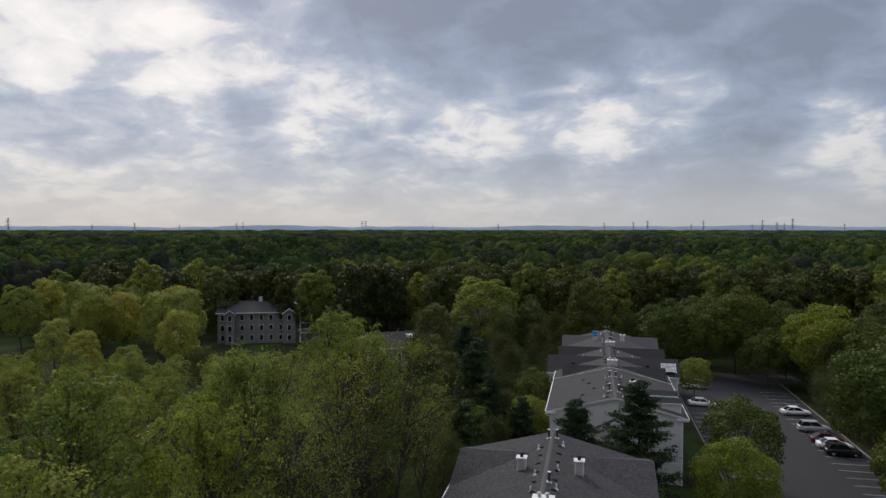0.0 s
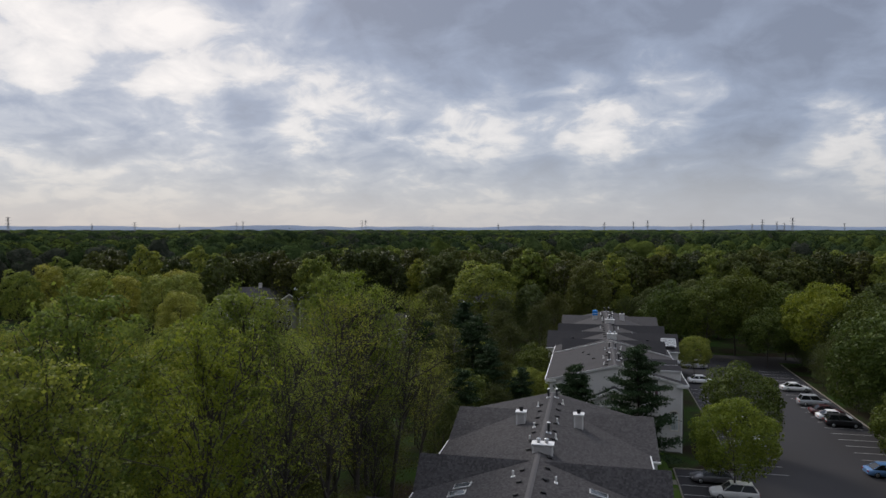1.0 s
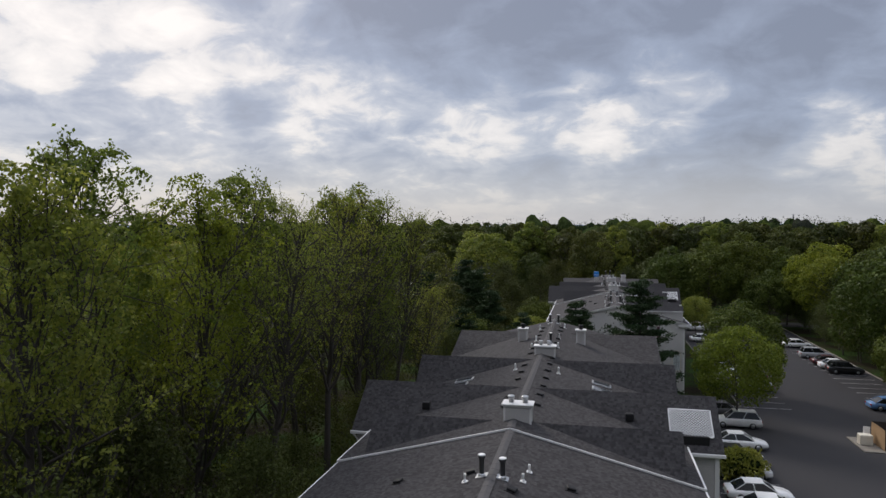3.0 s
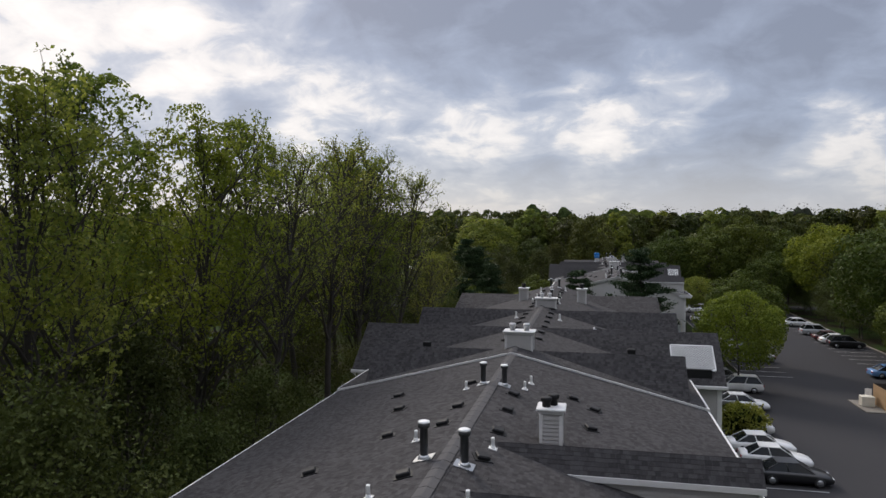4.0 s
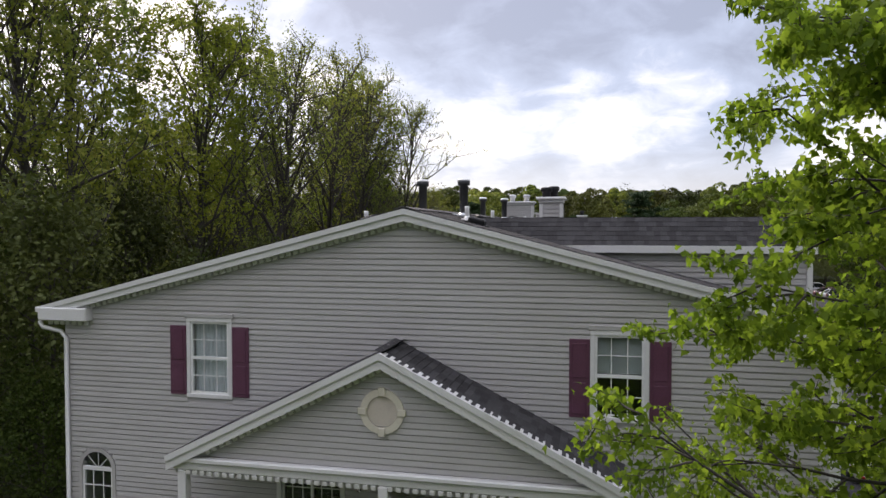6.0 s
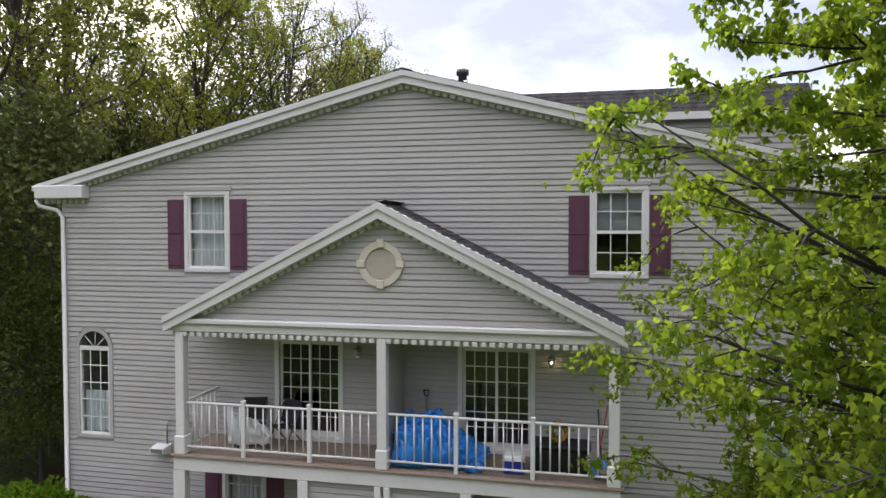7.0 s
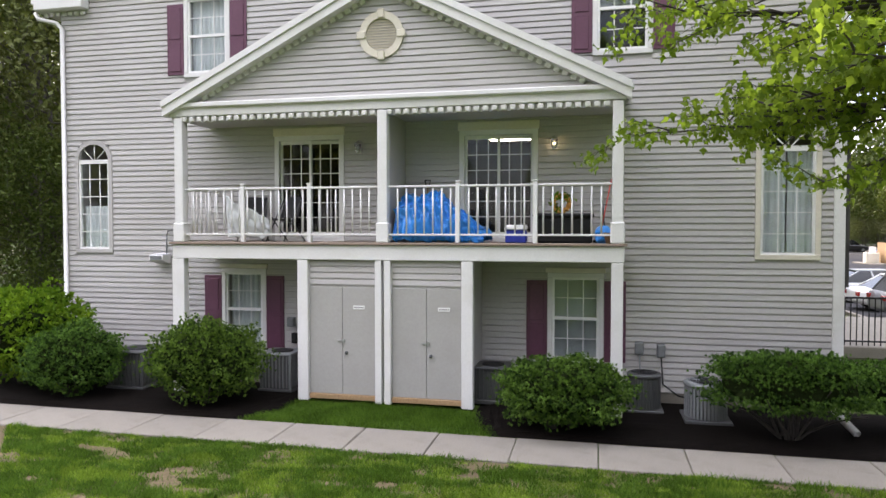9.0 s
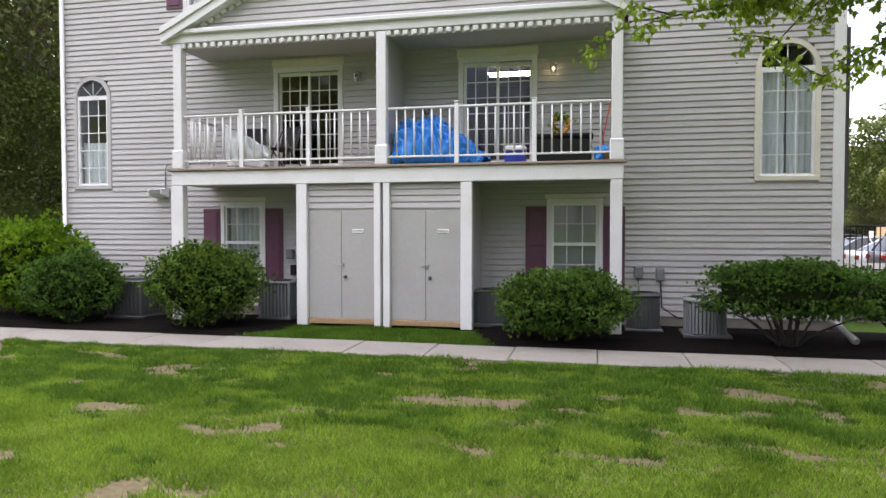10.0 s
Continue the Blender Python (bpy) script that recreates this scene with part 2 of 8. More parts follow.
FAR_LEAVES = [leaf_material("far_leaf_" + n, a, b, through=0.0, rough=1.0, patch=0.45, contrast=0.5, spec=0.0, relief=1.2) for n, a, b in (("green", (0.040, 0.060, 0.022), (0.060, 0.082, 0.030)), ("deep", (0.026, 0.040, 0.020), (0.038, 0.053, 0.026)), ("fresh", (0.058, 0.084, 0.024), (0.080, 0.106, 0.031)), ("bare", (0.048, 0.050, 0.037), (0.064, 0.063, 0.047)))]
M_LEAF_LIME = leaf_material("yellow_green_leaf", (0.224, 0.242, 0.057), (0.384, 0.393, 0.105), through=0.3)
M_LEAF_MAPLE = leaf_material("maple_leaf", (0.130, 0.195, 0.024), (0.300, 0.380, 0.056), through=0.66, patch=0.9, contrast=0.72)
M_LEAF_BUSH = leaf_material("yew_needle", (0.018, 0.050, 0.013), (0.190, 0.340, 0.066), through=0.25, patch=5.0, contrast=0.45)
M_LEAF_SHRUB = leaf_material("broad_shrub_leaf", (0.10, 0.20, 0.016), (0.27, 0.40, 0.036), through=0.35, patch=2.0)
M_NEEDLE = leaf_material("pine_needle", (0.022, 0.045, 0.022), (0.045, 0.075, 0.035), through=0.15)
M_GRASS_BLADE = leaf_material("grass_blade", (0.092, 0.175, 0.018), (0.225, 0.335, 0.052), through=0.35, patch=1.3, contrast=0.55, spec=0.05)
# ---- small mesh tools ----
def part(name, bm, mat, parent=None, label=""):
    """Links a bmesh as one mesh object, under a thing or a part."""
    me = bpy.data.meshes.new(name)
    bm.normal_update()
    bm.to_mesh(me)
    bm.free()
    me.materials.append(mat)
    ob = new(name, me)
    ob.parent = parent
    if label:
        ob["label"] = label
    return ob


def piece(name, me, m, parent):
    """One more object on a mesh that others use too."""
    ob = new(name, me)
    ob.matrix_basis = m
    ob.parent = parent
    return ob


def mesh_of(name, verts, faces, mat, smooth=False):
    """A mesh from arrays: verts (n, 3), faces (m, k)."""
    verts = np.asarray(verts, dtype=np.float32)
    faces = np.asarray(faces, dtype=np.int32)
    me = bpy.data.meshes.new(name)
    m, k = faces.shape
    me.vertices.add(len(verts))
    me.vertices.foreach_set("co", verts.ravel())
    me.loops.add(m * k)
    me.loops.foreach_set("vertex_index", faces.ravel())
    me.polygons.add(m)
    me.polygons.foreach_set("loop_start", np.arange(0, m * k, k, dtype=np.int32))
    me.polygons.foreach_set("use_smooth", np.full(m, smooth, dtype=bool))
    me.update(calc_edges=True)
    me.materials.append(mat)
    return me


def thing(name, label, category, group="", x=0.0, y=0.0, z=0.0, rz=0.0):
    ob = new(name)
    ob.empty_display_size = 0.2
    ob.matrix_basis = pose(x, y, z, 0, 0, rz)
    return tagged(ob, label, category, group)


def box(bm, x0, x1, y0, y1, z0, z1, bev=0.0):
    r = bmesh.ops.create_cube(bm, size=1.0, matrix=Matrix.Translation(((x0 + x1) / 2, (y0 + y1) / 2, (z0 + z1) / 2)) @ Matrix.Diagonal((x1 - x0, y1 - y0, z1 - z0, 1)))
    if bev:
        es = list({e for v in r["verts"] for e in v.link_edges})
        bmesh.ops.bevel(bm, geom=es, offset=bev, segments=1, affect="EDGES", profile=0.5)
    return bm


def boxed(*a, bev=0.0):
    return box(bmesh.new(), *a, bev=bev)


def slab(bm, poly, offset):
    """A planar polygon given thickness: poly is a list of corners, offset the vector to the other face."""
    off = Vector(offset)
    a = [bm.verts.new(p) for p in poly]
    b = [bm.verts.new(Vector(p) + off) for p in poly]
    bm.faces.new(a)
    bm.faces.new(list(reversed(b)))
    n = len(poly)
    for i in range(n):
        bm.faces.new((a[i], b[i], b[(i + 1) % n], a[(i + 1) % n]))
    bmesh.ops.recalc_face_normals(bm, faces=bm.faces[:])
    return bm


def tube(bm, pts, radii, sides=8, caps=True):
    """A round bar along pts with a radius at each."""
    rings = []
    pts = [Vector(p) for p in pts]
    for i, p in enumerate(pts):
        d = (pts[min(i + 1, len(pts) - 1)] - pts[max(i - 1, 0)]).normalized()
        side = d.cross(Vector((0, 0, 1)) if abs(d.z) < 0.95 else Vector((1, 0, 0))).normalized()
        other = d.cross(side)
        r = radii[i] if isinstance(radii, (list, tuple)) else radii
        rings.append([bm.verts.new(p + r * (math.cos(2 * math.pi * k / sides) * side + math.sin(2 * math.pi * k / sides) * other)) for k in range(sides)])
    for a, b in zip(rings, rings[1:]):
        for k in range(sides):
            f = bm.faces.new((a[k], a[(k + 1) % sides], b[(k + 1) % sides], b[k]))
            f.smooth = True
    if caps:
        bm.faces.new(rings[0][::-1])
        bm.faces.new(rings[-1])
    return bm


def lathe(bm, profile, centre=(0, 0, 0), sides=16):
    """Turned shape: profile of (radius, height)."""
    rings = []
    for r, h in profile:
        rings.append([bm.verts.new((centre[0] + r * math.cos(2 * math.pi * k / sides), centre[1] + r * math.sin(2 * math.pi * k / sides), centre[2] + h)) for k in range(sides)])
    for a, b in zip(rings, rings[1:]):
        for k in range(sides):
            f = bm.faces.new((a[k], a[(k + 1) % sides], b[(k + 1) % sides], b[k]))
            f.smooth = True
    bm.faces.new(rings[0][::-1])
    bm.faces.new(rings[-1])
    return bm
# ---- the apartment building ----
RIDGE_X, RIDGE_Z, PITCH = -3.78, 10.77, 0.252
WALL_L, WALL_R, WALL_Y = -11.95, 4.3, 13.32
COURSE = 0.119


def roof_z(x, lift=0.0):
    return RIDGE_Z + lift - PITCH * abs(x - RIDGE_X)


def shingle_rows(poly, up, rng, exposure=0.135, wide=(0.10, 0.22), thick=0.010):
    """Tabs over one convex roof plane, laid course by course. poly: corners, up: the direction up the slope."""
    pts = [Vector(p) for p in poly]
    v = Vector(up).normalized()
    n = (pts[1] - pts[0]).cross(pts[2] - pts[0]).normalized()
    if n.z < 0:
        n = -n
    u = v.cross(n).normalized()
    o = pts[0]
    flat = [((p - o).dot(u), (p - o).dot(v)) for p in pts]
    v0, v1 = min(q[1] for q in flat), max(q[1] for q in flat)
    verts, faces = [], []
    rows = int((v1 - v0) / exposure) + 1
    for r in range(rows):
        a = v0 + r * exposure
        mid = min(a + exposure * 0.5, v1 - 1e-4)
        xs = []
        for (ua, va), (ub, vb) in zip(flat, flat[1:] + flat[:1]):
            if (va - mid) * (vb - mid) < 0:
                xs.append(ua + (ub - ua) * (mid - va) / (vb - va))
        if len(xs) < 2:
            continue
        lo, hi = min(xs), max(xs)
        x = lo
        b = min(a + exposure * 1.15, v1)
        while x < hi - 0.02:
            w = rng.uniform(*wide)
            e = min(x + w, hi)
            t = thick * rng.uniform(0.55, 1.5)
            k = len(verts)
            g = 0.006
            for pu, pv, ph in ((x + g, a, t), (e - g, a, t), (e - g, b, 0.002), (x + g, b, 0.002), (x + g, a, 0.0), (e - g, a, 0.0)):
                verts.append(o + u * pu + v * pv + n * ph)
            faces += [(k, k + 1, k + 2, k + 3), (k + 4, k + 5, k + 1, k)]
            x = e
    return verts, faces


def roof_part(name, planes, mat, parent, label, rng, lay=True, thick=0.11):
    """Roof planes (corners, up-slope direction) as one solid deck, and their shingles joined as one part."""
    bm = bmesh.new()
    for poly, up in planes:
        slab(bm, poly, (0, 0, -thick))
    deck = part(name, bm, mat, parent, label)
    if lay:
        vs, fs = [], []
        for poly, up in planes:
            v, f = shingle_rows([Vector(p) + Vector((0, 0, 0.006)) for p in poly], up, rng)
            k = len(vs)
            vs += v
            fs += [tuple(i + k for i in q) for q in f]
        s = new("shingles", mesh_of("shingles", [tuple(p) for p in vs], fs, M_SHINGLE))
        s.parent = deck
        s["kind"] = "stuff"
    return deck


def siding_boards(parent, y, spans, z0, z1, mat, joined=False, step=COURSE):
    """Lapped boards on a wall that faces -y. spans(za, zb) gives the stretches (x0, x1) of one course."""
    zs = z0
    allv, allf = [], []
    while zs < z1 - 0.02:
        ze = min(zs + step, z1)
        for a, b in spans(zs, ze):
            if b - a < 0.03:
                continue
            k = len(allv)
            # lap profile: thick lip below, a groove under the next board
            h = ze - zs
            prof = ((0.0, zs), (-0.027, zs), (-0.029, zs + 0.10 * h), (-0.016, zs + 0.83 * h), (-0.004, zs + 0.87 * h), (-0.002, ze))
            vs = [(x, y + dy, z) for x in (a, b) for dy, z in prof]
            m = len(prof)
            fs = [(i, i + 1, m + i + 1, m + i) for i in range(m - 1)]
            if joined:
                allv += vs
                allf += [tuple(k + i for i in f) for f in fs]
            else:
                me = mesh_of("board", vs, fs, mat)
                ob = new("board", me)
                ob.parent = parent
        zs = ze
    if joined and allv:
        ob = new("siding", mesh_of("siding", allv, allf, mat))
        ob.parent = parent
        ob["kind"] = "stuff"


def cut(spans, x0, x1):
    out = []
    for a, b in spans:
        if x1 <= a or x0 >= b:
            out.append((a, b))
        else:
            if x0 > a:
                out.append((a, x0))
            if x1 < b:
                out.append((x1, b))
    return out


def wall_core(x0, x1, y0, y1, z0, z1, holes):
    """A wall with openings right through it, built of blocks round them."""
    bm = bmesh.new()
    zs = sorted({z0, z1, *[h[2] for h in holes], *[h[3] for h in holes]})
    for a, b in zip(zs, zs[1:]):
        spans = [(x0, x1)]
        for h in holes:
            if h[2] < b - 1e-6 and h[3] > a + 1e-6:
                spans = cut(spans, h[0], h[1])
        for s, e in spans:
            box(bm, s, e, y0, y1, a, b)
    bmesh.ops.remove_doubles(bm, verts=bm.verts[:], dist=1e-5)
    return bm


def window(parent, x0, x1, z0, z1, y, cols=3, rows=2, casing=0.09, casing_mat=None, arch=False, sash=True, curtain=None, head=None, label="", blind=None, lit=False):
    """A window in a wall facing -y: casing, frame, panes, bars, the room behind and what hangs in it."""
    w = part("window", boxed(x0, x1, y - 0.045, y + 0.02, z0, z0 + casing, bev=0.006), casing_mat or M_TRIM, parent, label or "white vinyl window with grid bars")
    cm = casing_mat or M_TRIM
    r = (x1 - x0) / 2
    ztop = z1 - r if arch else z1
    bm = bmesh.new()
    for a, b in ((x0, x0 + casing), (x1 - casing, x1)):
        box(bm, a, b, y - 0.045, y + 0.02, z0 + casing + 0.001, ztop if arch else z1 - casing - 0.001, bev=0.006)
    if arch:
        cx = (x0 + x1) / 2
        n = 14
        for i in range(n):
            a, b = math.pi * i / n, math.pi * (i + 1) / n
            q = [(cx + rr * math.cos(t), y - 0.045, ztop + rr * math.sin(t)) for rr, t in ((r, a), (r, b), (r - casing, b), (r - casing, a))]
            slab(bm, q, (0, 0.065, 0))
    else:
        box(bm, x0, x1, y - 0.045, y + 0.02, z1 - casing, z1, bev=0.006)
    part("casing", bm, cm, w)
    if head and not arch:
        part("head_trim", boxed(x0 - 0.04, x1 + 0.04, y - 0.06, y + 0.0, z1 + 0.002, z1 + 0.10, bev=0.012), head, w)
    gx0, gx1, gz0, gz1 = x0 + casing, x1 - casing, z0 + casing, ztop - (0 if arch else casing)
    bm = bmesh.new()
    fr = 0.045
    yf = y + 0.0
    for a, b, c, d in ((gx0, gx0 + fr, gz0, gz1), (gx1 - fr, gx1, gz0, gz1), (gx0 + fr, gx1 - fr, gz0, gz0 + fr), (gx0 + fr, gx1 - fr, gz1 - fr, gz1)):
        box(bm, a, b, yf - 0.015, yf + 0.05, c, d)
    if sash:
        zm = (gz0 + gz1) / 2
        box(bm, gx0 + fr, gx1 - fr, yf - 0.02, yf + 0.045, zm - 0.03, zm + 0.03)
    part("frame", bm, M_WHITE_PVC, w)
    bm = bmesh.new()
    nz = rows * (2 if sash else 1)
    for i in range(1, cols):
        x = gx0 + (gx1 - gx0) * i / cols
        box(bm, x - 0.009, x + 0.009, yf + 0.006, yf + 0.022, gz0 + fr, gz1 - fr)
    for j in range(1, nz):
        if sash and j == rows:
            continue
        z = gz0 + (gz1 - gz0) * j / nz
        box(bm, gx0 + fr, gx1 - fr, yf + 0.004, yf + 0.024, z - 0.009, z + 0.009)
    if arch:
        cx = (x0 + x1) / 2
        for t in (45, 90, 135):
            d = Vector((math.cos(radians(t)), 0, math.sin(radians(t))))
            tube(bm, [Vector((cx, yf + 0.012, ztop)) + d * 0.03, Vector((cx, yf + 0.012, ztop)) + d * (r - casing)], 0.012, 4)
        box(bm, gx0, gx1, yf - 0.015, yf + 0.03, ztop - 0.005, ztop + 0.045)
    part("muntin", bm, M_WHITE_PVC, w)
    top = z1 - casing
    g = boxed(gx0, gx1, yf + 0.024, yf + 0.030, gz0, top - (0 if not arch else 0.01))
    pane = part("pane", g, M_GLASS, w)
    pane.visible_shadow = False
    # the room behind, its unlit dimness put into the dark wall colour
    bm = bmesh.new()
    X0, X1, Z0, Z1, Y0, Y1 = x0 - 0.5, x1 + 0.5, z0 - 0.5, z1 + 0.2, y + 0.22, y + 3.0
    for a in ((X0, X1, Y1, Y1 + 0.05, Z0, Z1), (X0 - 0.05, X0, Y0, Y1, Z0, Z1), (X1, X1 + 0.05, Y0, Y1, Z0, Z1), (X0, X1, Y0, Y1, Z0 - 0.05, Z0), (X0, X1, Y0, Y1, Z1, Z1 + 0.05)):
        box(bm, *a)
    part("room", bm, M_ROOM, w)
    if curtain:
        for c0, c1, cz0, cz1 in curtain:
            nfold = max(6, int((c1 - c0) / 0.018))
            vs, fs = [], []
            for i in range(nfold + 1):
                x = c0 + (c1 - c0) * i / nfold
                dy = 0.025 * math.sin(i * 1.1) + 0.012 * math.sin(i * 2.7)
                vs += [(x, yf + 0.14 + dy, cz0), (x, yf + 0.14 + dy * 0.6, cz1)]
            for i in range(nfold):
                fs.append((2 * i, 2 * i + 2, 2 * i + 3, 2 * i + 1))
            ob = new("curtain", mesh_of("curtain", vs, fs, M_CURTAIN, True))
            ob.parent = w
    if blind:
        bm = bmesh.new()
        z = blind[0]
        while z < blind[1]:
            slab(bm, [(gx0 + 0.01, yf + 0.10, z), (gx1 - 0.01, yf + 0.10, z), (gx1 - 0.01, yf + 0.125, z + 0.018), (gx0 + 0.01, yf + 0.125, z + 0.018)], (0, 0, 0.002))
            z += 0.024
        part("blind", bm, M_CURTAIN, w)
    return w


def shutter(parent, x0, x1, z0, z1, y):
    bm = bmesh.new()
    box(bm, x0, x1, y - 0.03, y, z0, z1, bev=0.005)
    zm = z0 + (z1 - z0) * 0.48
    for a, b in ((z0 + 0.07, zm - 0.04), (zm + 0.04, z1 - 0.07)):
        box(bm, x0 + 0.06, x1 - 0.06, y - 0.042, y - 0.028, a, b, bev=0.010)
    return part("shutter", bm, M_SHUTTER, parent, "burgundy panelled shutter")


def rake(parent, x0, z0, x1, z1, y, high=0.24, deep=0.07, name="rake_board"):
    """A sloping white trim board on a wall facing -y, with a thin upper moulding."""
    bm = bmesh.new()
    slab(bm, [(x0, y, z0), (x1, y, z1), (x1, y, z1 - high), (x0, y, z0 - high)], (0, deep, 0))
    slab(bm, [(x0, y - 0.035, z0 + 0.004), (x1, y - 0.035, z1 + 0.004), (x1, y - 0.035, z1 - high * 0.42), (x0, y - 0.035, z0 - high * 0.42)], (0, 0.033, 0))
    return part(name, bm, M_TRIM, parent, "white painted rake trim")


def dentils(parent, x0, z0, x1, z1, y, step=0.16):
    d = Vector((x1 - x0, 0, z1 - z0))
    n = int(d.length / step)
    ang = math.atan2(z1 - z0, x1 - x0)
    me = bpy.data.meshes.get("dentil")
    if me is None:
        bm = boxed(-0.052, 0.052, -0.04, 0.03, -0.05, 0.045, bev=0.014)
        me = bpy.data.meshes.new("dentil")
        bm.to_mesh(me)
        bm.free()
        me.materials.append(M_TRIM)
    for i in range(n):
        f = (i + 0.5) / n
        piece("dentil", me, Matrix.Translation((x0 + d.x * f, y, z0 + d.z * f)) @ Matrix.Rotation(-ang, 4, "Y"), parent)


def chimney(parent, x0, x1, y0, y1, zb, zt, flues, label):
    c = part("chimney", boxed(x0 + 0.03, x1 - 0.03, y0 + 0.03, y1 - 0.03, zb - 0.8, zt - 0.10), M_SIDING, parent, label)
    siding_boards(c, y0 + 0.03, lambda a, b: [(x0 + 0.10, x1 - 0.10)], zb - 0.3, zt - 0.24, M_SIDING, joined=True)
    bm = bmesh.new()
    for a in (x0, x1 - 0.10):
        for b in (y0, y1 - 0.10):
            box(bm, a, a + 0.10, b, b + 0.10, zb - 0.8, zt - 0.2, bev=0.006)
    box(bm, x0 - 0.02, x1 + 0.02, y0 - 0.02, y1 + 0.02, zt - 0.17, zt - 0.08, bev=0.01)
    part("corner_trim", bm, M_TRIM, c)
    part("cap", boxed(x0 - 0.09, x1 + 0.09, y0 - 0.09, y1 + 0.09, zt - 0.08, zt, bev=0.02), M_TRIM, c)
    for fx, fy, h, r, mat in flues:
        bm = bmesh.new()
        lathe(bm, [(r, 0), (r, h * 0.55), (r * 1.35, h * 0.60), (r * 1.35, h * 0.92), (r * 1.0, h)], (fx, fy, zt))
        part("flue", bm, mat, c)
    return c


def vent_pipe(parent, x, y, z, h, r, hood=True, mat=None):
    bm = bmesh.new()
    prof = [(r, -0.15), (r, h * 0.86)] + ([(r * 1.45, h * 0.86), (r * 1.5, h * 0.98), (r * 1.2, h)] if hood else [(r, h)])
    lathe(bm, prof, (x, y, z), 12)
    p = part("vent_pipe", bm, mat or M_DARKMETAL, parent, "metal roof flue with a round hood" if hood else "white plastic vent pipe")
    if hood:
        bm = bmesh.new()
        lathe(bm, [(r * 1.5, 0), (r * 1.5, 0.02), (r * 1.1, 0.05)], (x, y, z + h * 0.98), 12)
        part("hood", bm, M_WHITE_PVC, p)
    s = 1 if x > RIDGE_X else -1
    bm = bmesh.new()
    k = r * 2.3
    slab(bm, [(x - k, y - k, z + PITCH * s * k + 0.02), (x + k, y - k, z - PITCH * s * k + 0.02), (x + k, y + k, z - PITCH * s * k + 0.02), (x - k, y + k, z + PITCH * s * k + 0.02)], (0, 0, 0.02))
    lathe(bm, [(r * 1.6, 0.0), (r * 1.1, 0.12)], (x, y, z), 10)
    part("flashing", bm, M_METAL if hood else M_WHITE_PVC, p)


def turtle_vent(parent, x, y, z):
    """A low black roof vent."""
    s = 1 if x > RIDGE_X else -1
    bm = bmesh.new()
    box(bm, -0.18, 0.18, -0.18, 0.18, 0.0, 0.12, bev=0.03)
    box(bm, -0.25, 0.25, -0.24, 0.24, -0.01, 0.014)
    bmesh.ops.transform(bm, matrix=Matrix.Translation((x, y, z + 0.02)) @ Matrix.Rotation(math.atan(PITCH) * s, 4, "Y") @ Matrix.Rotation(random.uniform(-0.5, 0.5), 4, "Z"), verts=bm.verts[:])
    part("roof_vent", bm, M_BLACK, parent, "low black plastic roof vent")


# cross gables over the side wings: ridge y, ridge z, half depth, x from, x to, eave z
WINGS = [(34.0, 10.62, 2.2, -11.2, 4.3, 8.5), (40.8, 10.8, 3.0, -13.9, 6.9, 8.45), (49.8, 10.8, 2.6, -12.6, 5.7, 8.5), (65.3, 10.42, 6.6, -12.5, 5.8, 8.45)]


